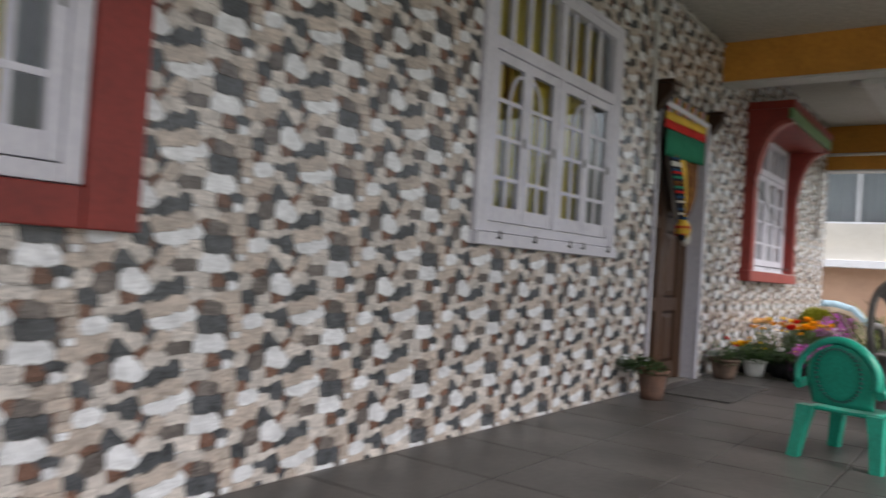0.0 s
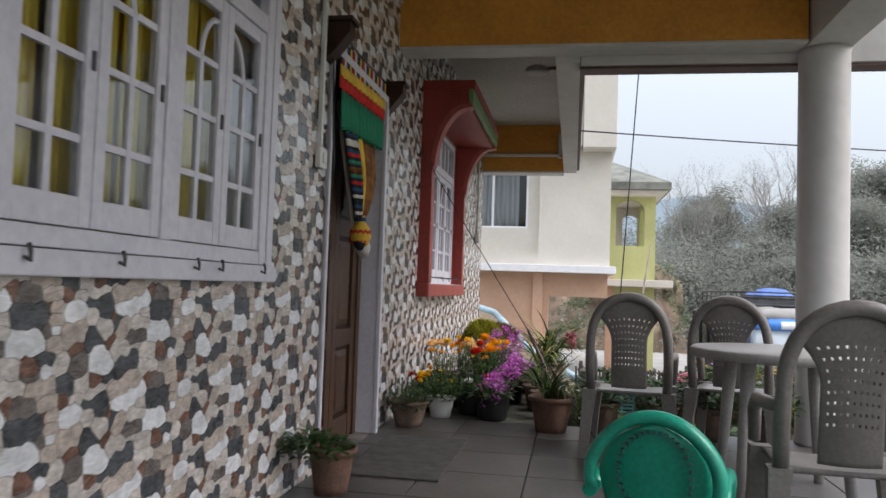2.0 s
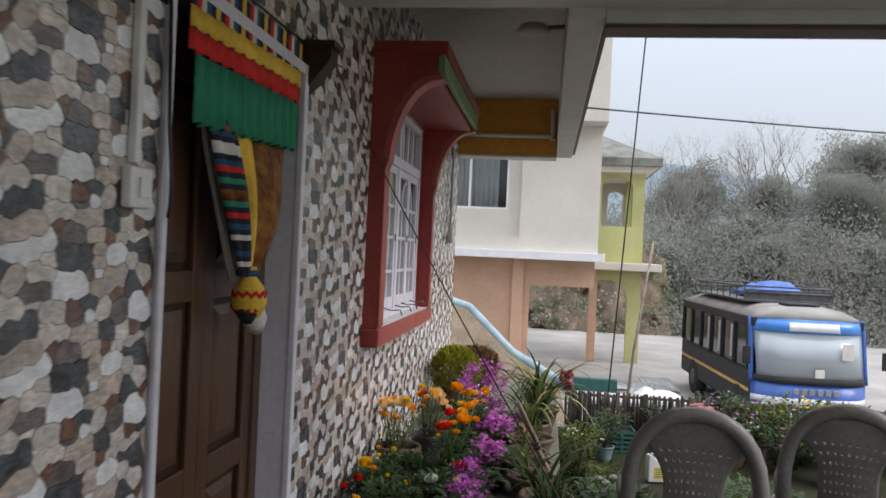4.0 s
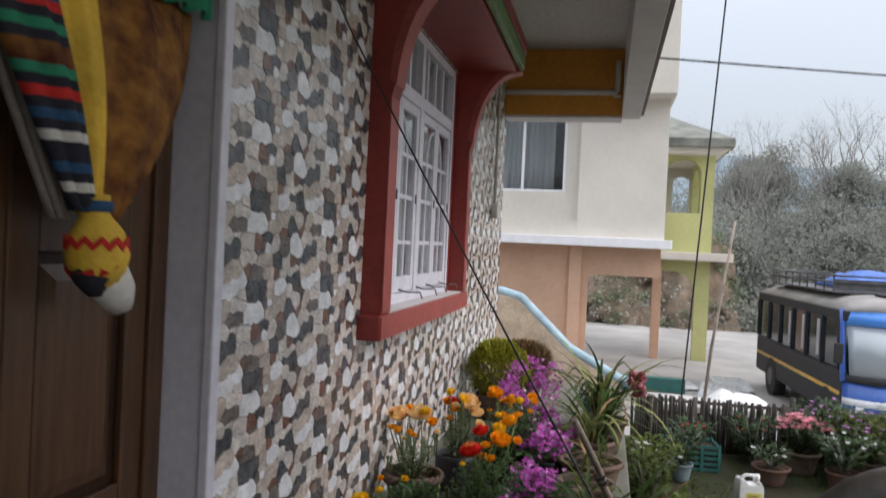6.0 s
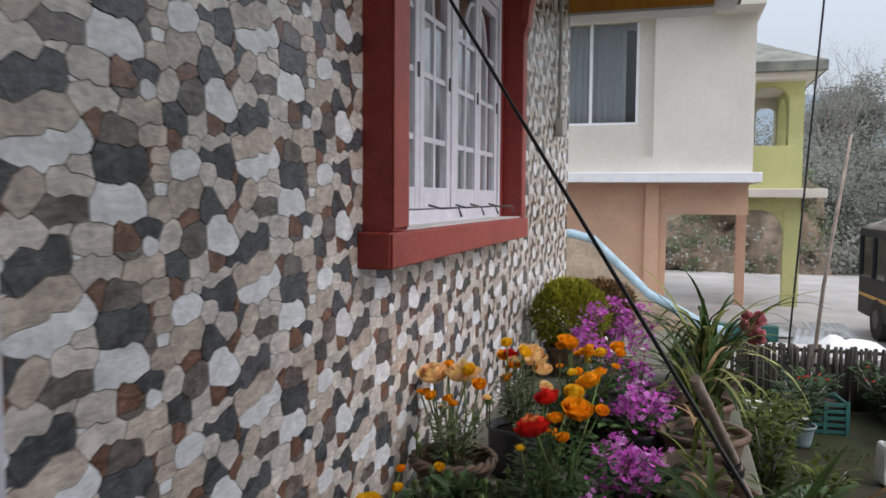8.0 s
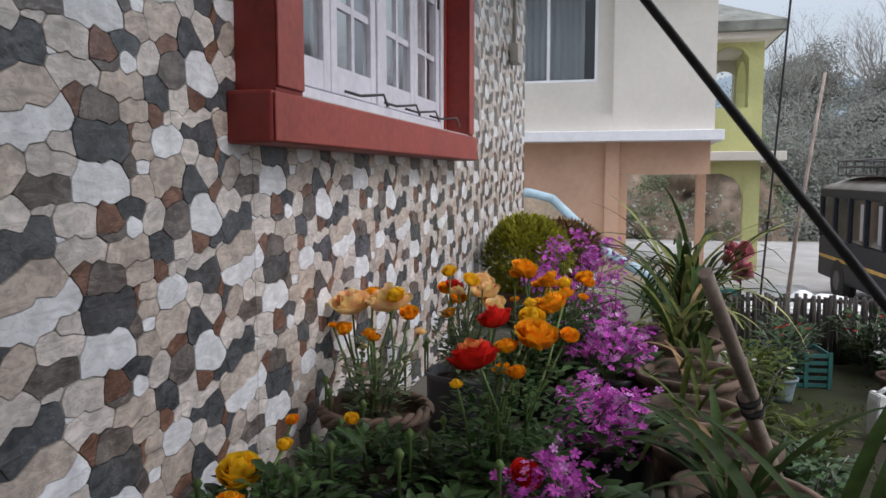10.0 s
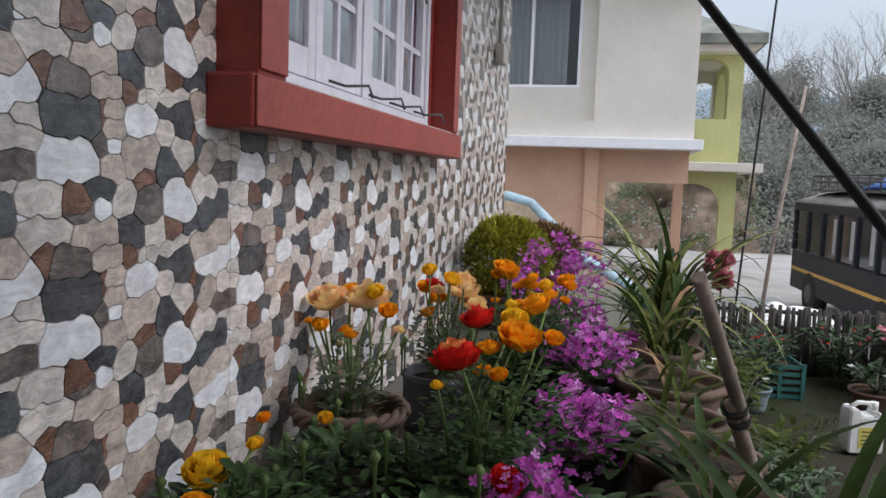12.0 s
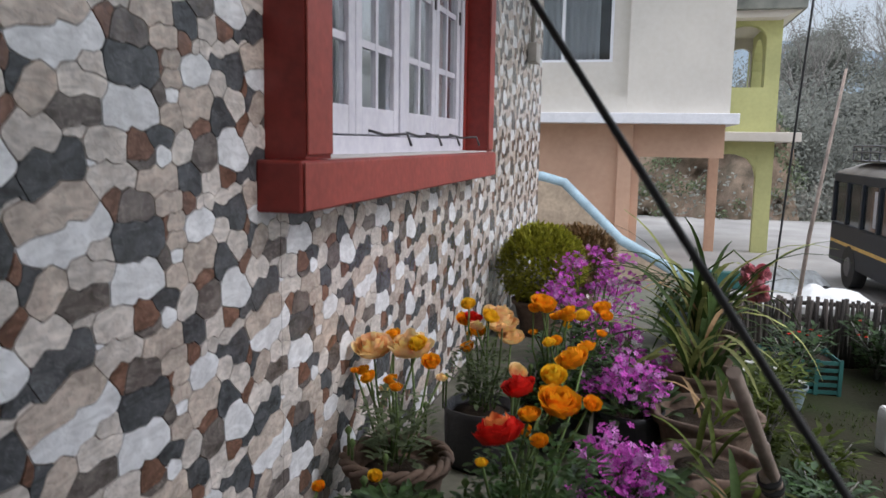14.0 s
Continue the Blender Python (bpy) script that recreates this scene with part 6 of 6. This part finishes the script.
st = thing("bamboo_stake", "thick weathered bamboo stake leaning among the pots", "stake")
foot, top_end = Vector((1.355, 2.05, 0.0)), Vector((1.045, 1.445, 0.73))
def along(f):
    return foot.lerp(top_end, f)
bm = bmesh.new()
tube(bm, [along(f) for f in (0.0, 0.18, 0.19, 0.20, 0.38, 0.55, 0.60)], [0.017, 0.018, 0.021, 0.018, 0.019, 0.018, 0.013], 12)
part("cane", bm, M["stick"], st)
bm = bmesh.new()
tube(bm, [along(f) + Vector((0.014, 0.0, 0.004)) for f in (0.50, 0.52, 0.70, 0.71, 0.72, 0.88, 1.0)], [0.012, 0.016, 0.0155, 0.018, 0.0155, 0.015, 0.0145], 12)
part("upper_cane", bm, M["stick"], st, "brown split upper cane")
for f in (0.53, 0.57):
    bm = bmesh.new()
    tube(bm, [along(f) + Vector((0.006, 0, 0)), along(f + 0.012) + Vector((0.006, 0, 0))], 0.027, 12)
    part("lashing", bm, M["rubber"], st)

# Pot with a small shrub beside the door.
dp = thing("potted_shrub", "small dark green shrub in a terracotta pot by the door", "potted plant", pose(0.22, -1.55, 0))
add_pot(dp, 0.125, 0.24, "terracotta")
rnd = random.Random(77)
foliage(dp, rnd, 0.20, 0.17, 0.16, 260, 0.05, "leaf", "foliage", (-0.25, -0.35))

# Pots at the start of the row, seen from the veranda.
strap_plant(pose(1.30, 0.62, 0), "strap-leaved plant in a tall clay pot at the veranda edge", 81, 44, 0.42, 0.009, "leaf_blade", (0.17, 0.27, "terracotta", 0.004), 1.3)
ranunculus(pose(0.20, 0.46, 0), [("r", 0.0, 0.06, 0.40, 0.02), ("y", 0.08, 0.0, 0.36, 0.022)], 120, "young buttercup plant in a clay pot near the door", 82, "leaf", False, (0.15, 0.2, "clay_dark", 0.004))

# Leafy pots along the veranda's edge, behind the chairs.
for k, (x, y, hh) in enumerate(((1.68, 0.70, 0.34), (2.10, 0.72, 0.30), (2.52, 0.70, 0.36), (2.92, 0.68, 0.30))):
    rnd = random.Random(120 + k)
    ep = thing("potted_plant", "dark leafy plant in a clay pot at the veranda edge", "potted plant", pose(x, y, 0), "pots along the veranda edge")
    add_pot(ep, 0.15, 0.24, "clay_dark", 0.005)
    foliage(ep, rnd, 0.20, 0.20, hh, 300, 0.055, "leaf")
    stems(ep, rnd, [(rnd.uniform(-0.12, 0.12), rnd.uniform(-0.12, 0.12), 0.2 + hh * rnd.uniform(0.6, 1.0)) for _ in range(8)], 0.004)
    for _ in range(3):
        share("bloom", BLOOMS["w"], ep, pose(rnd.uniform(-0.15, 0.15), rnd.uniform(-0.15, 0.15), 0.2 + hh * rnd.uniform(0.7, 1.0)) @ Matrix.Scale(0.022, 4))

# ---- garden things ----
jc = thing("jerrycan", "white plastic jerrycan with a yellow label on the grass", "jerrycan", pose(2.44, 4.9, GARDEN + 0.0, 0, 0, 12))
bm = bmesh.new()
prism(bm, [(-0.10, 0.0), (0.10, 0.0), (0.105, 0.02), (0.105, 0.20), (0.075, 0.255), (0.055, 0.255), (0.055, 0.225), (-0.03, 0.225), (-0.055, 0.27), (-0.095, 0.27), (-0.105, 0.22), (-0.105, 0.02)], "y", -0.065, 0.065)
bmesh.ops.bevel(bm, geom=list(bm.edges), offset=0.008, segments=2, affect="EDGES")
part("body", bm, M["white_plastic"], jc)
bm = bmesh.new()
tube(bm, [(-0.075, 0, 0.265), (-0.03, 0, 0.295), (0.03, 0, 0.29), (0.065, 0, 0.25)], 0.014, 8)
part("handle", bm, M["white_plastic"], jc)
bm = bmesh.new()
tube(bm, [(0.065, 0, 0.25), (0.065, 0, 0.30)], 0.024, 14)
part("cap", bm, M["white_plastic"], jc)
lab = part("label", box(-0.05, -0.0675, 0.035, 0.085, -0.0655, 0.16), M["label_yellow"], jc, "yellow paper label")
for k in range(4):
    part("text_bar", box(-0.035, -0.0690, 0.055 + 0.025 * k, 0.05 + 0.01 * (k % 2), -0.0676, 0.063 + 0.025 * k), M["clay_dark"], lab)


def crate(m, label):
    c = thing("crate", label, "crate", m, "crates by the fence")
    for k in range(5):
        z = 0.02 + 0.055 * k
        bm = bmesh.new()
        bx(bm, -0.25, -0.17, z, 0.25, -0.16, z + 0.028)
        bx(bm, -0.25, 0.16, z, 0.25, 0.17, z + 0.028)
        bx(bm, -0.25, -0.16, z, -0.24, 0.16, z + 0.028)
        bx(bm, 0.24, -0.16, z, 0.25, 0.16, z + 0.028)
        part("slat_ring", bm, M["teal_plastic"], c)
    for x in (-0.245, -0.08, 0.08, 0.245):
        for y in (-0.172, 0.172):
            part("upright", box(x - 0.014, y - 0.005, 0.0, x + 0.014, y + 0.005, 0.28), M["teal_plastic"], c)
    part("liner", box(-0.235, -0.155, 0.0, 0.235, 0.155, 0.23), M["soil"], c)
    return c


crate(pose(2.08, 6.05, GARDEN, 0, 0, 6), "teal plastic crate used as a planter")


def garden_shrub(m, label, seed, r, h, leafs, key, flowers=0, fkey="f_pink", size=0.02, pot=None):
    rnd = random.Random(seed)
    t = thing("garden_plant", label, "garden plant", m, "plants by the fence")
    z0 = 0.0
    if pot:
        add_pot(t, *pot)
        z0 = pot[1] * 0.85
    bm = bmesh.new()
    for k in range(9):
        a = rnd.uniform(0, 6.283)
        tube(bm, [(0, 0, z0), (0.3 * r * math.cos(a), 0.3 * r * math.sin(a), z0 + 0.5 * h), (0.8 * r * math.cos(a), 0.8 * r * math.sin(a), z0 + h * rnd.uniform(0.7, 1.0))], [0.009, 0.006, 0.003], 5)
    tagged(part("twig", bm, M["bark"], t), "", "", "", "stuff")
    bm = bmesh.new()
    for _ in range(leafs):
        a, rr, u = rnd.uniform(0, 6.283), math.sqrt(rnd.random()), rnd.random()
        p = Vector((rr * r * (0.4 + 0.6 * u) * math.cos(a), rr * r * (0.4 + 0.6 * u) * math.sin(a), z0 + h * (0.15 + 0.85 * u)))
        d = Vector((math.cos(a + rnd.gauss(0, 0.7)), math.sin(a + rnd.gauss(0, 0.7)), rnd.uniform(-0.2, 0.8)))
        leaf(bm, p, d, rnd.uniform(0.045, 0.085), rnd.uniform(0.013, 0.022), 0.5, 0, 2)
    part("foliage", bm, M[key], t)
    if flowers:
        bm = bmesh.new()
        for _ in range(flowers):
            a, rr = rnd.uniform(0, 6.283), math.sqrt(rnd.random())
            c = Vector((rr * r * 0.95 * math.cos(a), rr * r * 0.95 * math.sin(a), z0 + h * (0.75 + 0.35 * (1 - rr * rr) * rnd.random())))
            for j in range(5):
                a0 = 6.283 * j / 5 + a
                d = Vector((math.cos(a0), math.sin(a0) - 0.2, 0.6))
                leaf(bm, c, d, size, size * 0.45, 0.5, 0, 2)
        tagged(part("blossom", bm, M[fkey], t), "", "", "", "stuff")
    return t


# Most shrubs here take the leaf green with shade already in its colour.
garden_shrub(pose(2.08, 6.05, GARDEN + 0.22), "small red-flowered shrub growing in a crate", 91, 0.24, 0.24, 220, "leaf_shaded", 8, "f_red", 0.02)
garden_shrub(pose(3.15, 6.2, GARDEN), "pink azalea in full flower in a clay pot", 92, 0.32, 0.36, 460, "leaf_shaded", 80, "f_pink", 0.045, (0.18, 0.24, "clay_dark", 0.004))
garden_shrub(pose(3.75, 6.15, GARDEN), "straggling shrub with pale lilac flowers", 93, 0.36, 0.46, 560, "leaf_bright", 19, "f_lilac", 0.030, (0.17, 0.22, "clay_dark", 0.004))
garden_shrub(pose(4.3, 6.35, GARDEN), "straggling shrub with yellow flowers by the fence", 94, 0.42, 0.72, 700, "leaf_bright", 33, "f_yellow", 0.030)
garden_shrub(pose(5.1, 6.3, GARDEN), "dark leafy shrub with pink flowers by the fence", 95, 0.46, 0.55, 760, "leaf_shaded", 33, "f_pink", 0.04)
garden_shrub(pose(3.4, 5.7, GARDEN), "leafy green garden plant by the pots", 96, 0.3, 0.38, 300, "leaf_shaded", 8, "f_white", 0.03, (0.15, 0.2, "terracotta", 0.004))
garden_shrub(pose(2.78, 5.75, GARDEN), "small plant with a white flower in a terracotta pot", 97, 0.2, 0.2, 120, "leaf_shaded", 4, "f_white", 0.035, (0.17, 0.17, "terracotta", 0.004))
garden_shrub(pose(1.95, 5.55, GARDEN), "leafy plant in a pale blue pot", 98, 0.22, 0.34, 240, "leaf_shaded", 0, "f_white", 0.02, (0.105, 0.17, "blue_pot", 0.0))

garden_shrub(pose(1.66, 4.9, GARDEN), "yellow-green leafy plant below the ledge with white flowers", 99, 0.24, 0.52, 420, "leaf_bright", 6, "f_white", 0.03)
garden_shrub(pose(1.58, 4.3, GARDEN), "tall yellow-green leafy plant close to the ledge", 115, 0.18, 0.56, 300, "leaf_bright")
garden_shrub(pose(1.75, 3.6, GARDEN), "leafy green plant at the foot of the ledge", 100, 0.20, 0.30, 260, "leaf")
garden_shrub(pose(2.3, 3.5, GARDEN), "low green weeds with small pink flowers on the earth", 101, 0.35, 0.14, 300, "leaf_shaded", 14, "f_pink", 0.015)
garden_shrub(pose(2.9, 4.3, GARDEN), "low weedy plant on the garden earth", 102, 0.3, 0.12, 240, "leaf_bright")
garden_shrub(pose(2.6, 2.4, GARDEN), "green plant with yellow flowers below the veranda", 103, 0.35, 0.45, 520, "leaf_bright", 22, "f_yellow", 0.035)

garden_shrub(pose(3.5, 6.5, GARDEN), "dense dark green shrub with lilac flowers by the fence", 104, 0.40, 0.66, 900, "leaf_shaded", 24, "f_lilac", 0.030)
garden_shrub(pose(4.7, 6.1, GARDEN), "dense green shrub with yellow blossom by the fence", 105, 0.42, 0.70, 900, "leaf_bright", 24, "f_yellow", 0.030)
garden_shrub(pose(4.0, 5.6, GARDEN), "dark leafy shrub among the garden pots", 106, 0.38, 0.48, 800, "leaf_shaded", 14, "f_pink", 0.04)
garden_shrub(pose(5.6, 5.9, GARDEN), "large leafy shrub at the garden's edge", 107, 0.50, 0.66, 900, "leaf_shaded", 13, "f_lilac", 0.030)

garden_shrub(pose(2.75, 6.5, GARDEN), "leafy shrub with red flowers against the fence", 109, 0.28, 0.46, 420, "leaf_shaded", 8, "f_red", 0.022)
garden_shrub(pose(3.3, 4.4, GARDEN), "low green weeds spreading over the earth", 110, 0.45, 0.14, 420, "leaf")
garden_shrub(pose(2.0, 2.9, GARDEN), "low green weeds at the foot of the ledge", 111, 0.35, 0.25, 380, "leaf")
garden_shrub(pose(1.62, 5.3, GARDEN), "dense yellow-green leafy shrub below the ledge", 112, 0.22, 0.40, 320, "leaf_bright", 10, "f_white", 0.03)
garden_shrub(pose(1.85, 4.15, GARDEN), "leafy yellow-green plant below the ledge", 113, 0.20, 0.30, 260, "leaf_bright")
garden_shrub(pose(4.4, 5.2, GARDEN), "yellow-flowered leafy plant on the garden earth", 114, 0.34, 0.4, 620, "leaf_bright", 22, "f_yellow", 0.035)


# ---- wall cladding: stones of one printed tile, repeated ----
TILE_Y, TILE_Z = 0.674, 0.308
# Stones of the tile by colour: middle, width and height in centimetres, and the tilt of the long ones in degrees.
LAYOUT = {
    "W": "9.7 29.2 15.4 7.4,66.3 21.1 2.9 2.6,18.3 20.4 4.4 3.7,43.8 21.6 12.4 8.8 -25,30.1 6.6 10.4 7.3,21.9 1.7 4 2.5,60 8.3 21 6 11",
    "D": "10.5 5.8 15.6 7.1,17.6 24.8 8 4.2,39.7 28.4 9 5.2,27.5 15.9 8.8 5.6 -18,49.4 15.9 9 3.2,38.7 8.7 7.4 2.4,45.4 7.7 8.6 8.8,52.3 3.3 4 6,58.1 19.3 15.4 7.6 20",
    "T": "9.9 12 9.8 6.7,12.8 20.1 6.6 2,32.6 20.7 8.8 8.2,18 1.8 4 4.8,63.1 28.1 11.4 5.3",
    "B": "16.3 16 13.4 5.6,21.1 28.4 6.6 5.2,30.1 0.1 12.6 8.4 18,19.6 11.7 8.3 4.6,21.6 7.8 5.8 3.8,21.9 4.5 6.2 3.6,56.9 12.4 19 7.4 13,55 0.6 9 7.6 25",
    "L": "2.5 22.8 11 5.6,4 17.4 13.4 3.7,24.7 22 6.4 7,44.6 0.9 7 8,34.8 15.6 7.8 5.4,30.3 11.6 2.8 3.2,41.8 12.2 21 3.8 8,37.7 5.1 7 4.2,0.8 5.3 6.8 4.4,65.2 1.7 10 5.2,54 24.6 12 5.8,63.1 24.5 4.8 3",
    "R": "3.5 13.4 2.8 4.2,11.7 22.5 7.2 4.6,31 26.9 6.6 4.6 35,48.6 26.6 4.6 3.6,42 16.5 6.4 4.2,26.3 11.6 4.6 5.2,48.7 5.7 3 4.3,11.8 15.7 3.4 2.3,19 7.1 1.6 4",
}


def warp(y, z):
    """Bends the joints, alike in every tile."""
    u, v = 2 * math.pi * y / TILE_Y, 2 * math.pi * z / TILE_Z
    dy = 0.0026 * math.sin(u + 2 * v + 1.3) + 0.0018 * math.sin(3 * u - 2 * v + 0.4) + 0.0016 * math.sin(7 * u + 3 * v) + 0.0011 * math.sin(11 * u - 6 * v)
    dz = 0.0024 * math.sin(2 * u - v + 0.7) + 0.0018 * math.sin(5 * u + v + 2.1) + 0.0014 * math.sin(9 * u - 3 * v) + 0.0010 * math.sin(14 * u + 5 * v)
    return (y + dy, z + dz)


def tile_seeds():
    """Round seeds strung along each stone's long side: stone, y, z, radius squared."""
    seeds, kinds = [], []
    for kind, text in LAYOUT.items():
        for s in text.split(","):
            y, z, w, h, *lean = [float(v) for v in s.split()]
            w, h, a = w / 100, h / 100, radians(lean[0]) if lean else 0.0
            ay, az = (math.cos(a), math.sin(a)) if w >= h else (-math.sin(a), math.cos(a))
            wide, thin = max(w, h), min(w, h)
            n = 1 if wide < 1.25 * thin else min(4, max(2, round(wide / thin * 1.2)))
            for k in range(n):
                o = (wide - thin) * (k / (n - 1) - 0.5) if n > 1 else 0.0
                seeds.append((len(kinds), y / 100 + o * ay, z / 100 + o * az, (thin / 2) ** 2))
            kinds.append(kind)
    return seeds, kinds


def seed_cell(i, seeds):
    """The convex cell of one seed among all seeds and their repeats."""
    _, y, z, w = seeds[i]
    poly = [(y - 0.3, z - 0.3), (y + 0.3, z - 0.3), (y + 0.3, z + 0.3), (y - 0.3, z + 0.3)]
    near = []
    for j, (_, y2, z2, w2) in enumerate(seeds):
        for a in (-1, 0, 1):
            for b in (-2, -1, 0, 1, 2):
                dy, dz = y2 + a * TILE_Y - y, z2 + b * TILE_Z - z
                if (j, a, b) != (i, 0, 0) and math.hypot(dy, dz) < 0.3:
                    near.append((math.hypot(dy, dz), dy, dz, w2))
    for d, dy, dz, w2 in sorted(near):
        lim, ny, nz = (d * d + w - w2) / (2 * d), dy / d, dz / d
        out = []
        for k in range(len(poly)):
            p, q = poly[k], poly[(k + 1) % len(poly)]
            sp = (p[0] - y) * ny + (p[1] - z) * nz - lim
            sq = (q[0] - y) * ny + (q[1] - z) * nz - lim
            if sp <= 0:
                out.append(p)
            if (sp < 0) != (sq < 0):
                t = sp / (sp - sq)
                out.append((p[0] + t * (q[0] - p[0]), p[1] + t * (q[1] - p[1])))
        poly = out
        if len(poly) < 3:
            return []
    return poly


def joined(cells):
    """The outline round cells that share sides."""
    def key(p):
        return (round(p[0], 5), round(p[1], 5))
    edges = {}
    for c in cells:
        ks = [key(p) for p in c]
        ks = [p for k, p in enumerate(ks) if p != ks[k - 1]]
        for k in range(len(ks)):
            e = (ks[k], ks[(k + 1) % len(ks)])
            if (e[1], e[0]) in edges:
                del edges[(e[1], e[0])]
            else:
                edges[e] = True
    after = {p: q for p, q in edges}
    loops = []
    while after:
        p = next(iter(after))
        loop = []
        while p in after:
            loop.append(p)
            p = after.pop(p)
        loops.append(loop)
    return max(loops, key=len)


def tile_stones():
    """Each stone of the tile as an outline, its joint left open and its corners cut."""
    seeds, kinds = tile_seeds()
    stones = []
    for i, kind in enumerate(kinds):
        cells = [seed_cell(k, seeds) for k in range(len(seeds)) if seeds[k][0] == i]
        cells = [c for c in cells if len(c) > 2]
        poly = joined(cells) if cells else []
        n = len(poly)
        if n < 3:
            continue
        inset = []
        for k in range(n):
            (ax, az), (px, pz), (bx_, bz) = poly[k - 1], poly[k], poly[(k + 1) % n]
            ty, tz = bx_ - ax, bz - az
            d = math.hypot(ty, tz) or 1.0
            inset.append((px - 0.0009 * tz / d, pz + 0.0009 * ty / d))
        cut = []
        for k in range(n):
            p, q = inset[k], inset[(k + 1) % n]
            e = math.hypot(q[0] - p[0], q[1] - p[1])
            if e < 0.004:
                cut.append(((p[0] + q[0]) / 2, (p[1] + q[1]) / 2))
                continue
            f = min(0.25, 0.0034 / e)
            cut += [(p[0] + f * (q[0] - p[0]), p[1] + f * (q[1] - p[1])), (q[0] - f * (q[0] - p[0]), q[1] - f * (q[1] - p[1]))]
        fine = []
        for k in range(len(cut)):
            p, q = cut[k], cut[(k + 1) % len(cut)]
            m = max(1, round(math.hypot(q[0] - p[0], q[1] - p[1]) / 0.022))
            fine += [(p[0] + (q[0] - p[0]) * v / m, p[1] + (q[1] - p[1]) * v / m) for v in range(m)]
        stones.append((kind, [warp(*p) for p in fine]))
    return stones


def clipped(poly, y0, y1, z0, z1):
    for axis, lim, sign in ((0, y0, 1), (0, y1, -1), (1, z0, 1), (1, z1, -1)):
        out = []
        for k in range(len(poly)):
            p, q = poly[k], poly[(k + 1) % len(poly)]
            a, b = sign * (p[axis] - lim), sign * (q[axis] - lim)
            if a >= 0:
                out.append(p)
            if (a > 0) != (b > 0) and a != b:
                t = a / (a - b)
                out.append((p[0] + t * (q[0] - p[0]), p[1] + t * (q[1] - p[1])))
        poly = out
        if len(poly) < 3:
            return []
    return poly


def stone_solid(poly, high):
    """Front and rim of one stone, with its edge rounded off."""
    cy, cz = sum(p[0] for p in poly) / len(poly), sum(p[1] for p in poly) / len(poly)
    n = len(poly)
    low = [(-0.006, p[0], p[1]) for p in poly]
    top = [(high, cy + (p[0] - cy) * 0.984, cz + (p[1] - cz) * 0.984) for p in poly]
    faces = [tuple(range(n, 2 * n))] + [(k, (k + 1) % n, n + (k + 1) % n, n + k) for k in range(n)]
    return low + top, faces


KINDS = "WDTBLR"
STONES = tile_stones()
wall_rest = {k: ([], []) for k in KINDS}
wall_meshes = {}


def lay_stones():
    for y0, y1, z0, z1 in wall_panels(0.0):
        for iy in range(int((y0 - 1.0) // TILE_Y) - 1, int((y1 - 1.0) // TILE_Y) + 2):
            for iz in range(int(z0 // TILE_Z) - 1, int(z1 // TILE_Z) + 2):
                oy, oz = 1.0 + iy * TILE_Y, iz * TILE_Z
                if oy + TILE_Y + 0.1 < y0 or oy - 0.1 > y1 or oz + TILE_Z + 0.1 < z0 or oz - 0.1 > z1:
                    continue
                for n, (kind, shape) in enumerate(STONES):
                    poly = [(p[0] + oy, p[1] + oz) for p in shape]
                    ys, zs = [p[0] for p in poly], [p[1] for p in poly]
                    whole = min(ys) > y0 and max(ys) < y1 and min(zs) > z0 and max(zs) < z1
                    if not whole:
                        poly = clipped(poly, y0 + 0.001, y1 - 0.001, z0 + 0.001, z1 - 0.001)
                        if not poly:
                            continue
                    # The stretch beside the door, passed nearest, is made of single pieces.
                    if whole and 0.2 < min(ys) and max(ys) < 1.62 and 0.4 < min(zs) and max(zs) < 1.30:
                        if n not in wall_meshes:
                            vs, fs = stone_solid(shape, -0.001 + 0.002 * ((n * 7) % 5) / 5)
                            me = bpy.data.meshes.new("stone")
                            me.from_pydata(vs, [], fs)
                            me.materials.append(M["s" + kind])
                            wall_meshes[n] = me
                        share("stone", wall_meshes[n], wall_front, pose(0, oy, oz))
                        continue
                    vs, fs = stone_solid(poly, -0.001 + 0.002 * ((n * 7) % 5) / 5)
                    allv, allf = wall_rest[kind]
                    base = len(allv)
                    allv += vs
                    allf += [tuple(i + base for i in f) for f in fs]
    for k in KINDS:
        me = bpy.data.meshes.new("stones")
        me.from_pydata(wall_rest[k][0], [], wall_rest[k][1])
        me.materials.append(M["s" + k])
        o = new("stones", me)
        o.parent = wall_front
        tagged(o, "", "", "", "stuff")


lay_stones()
veranda_tiles()
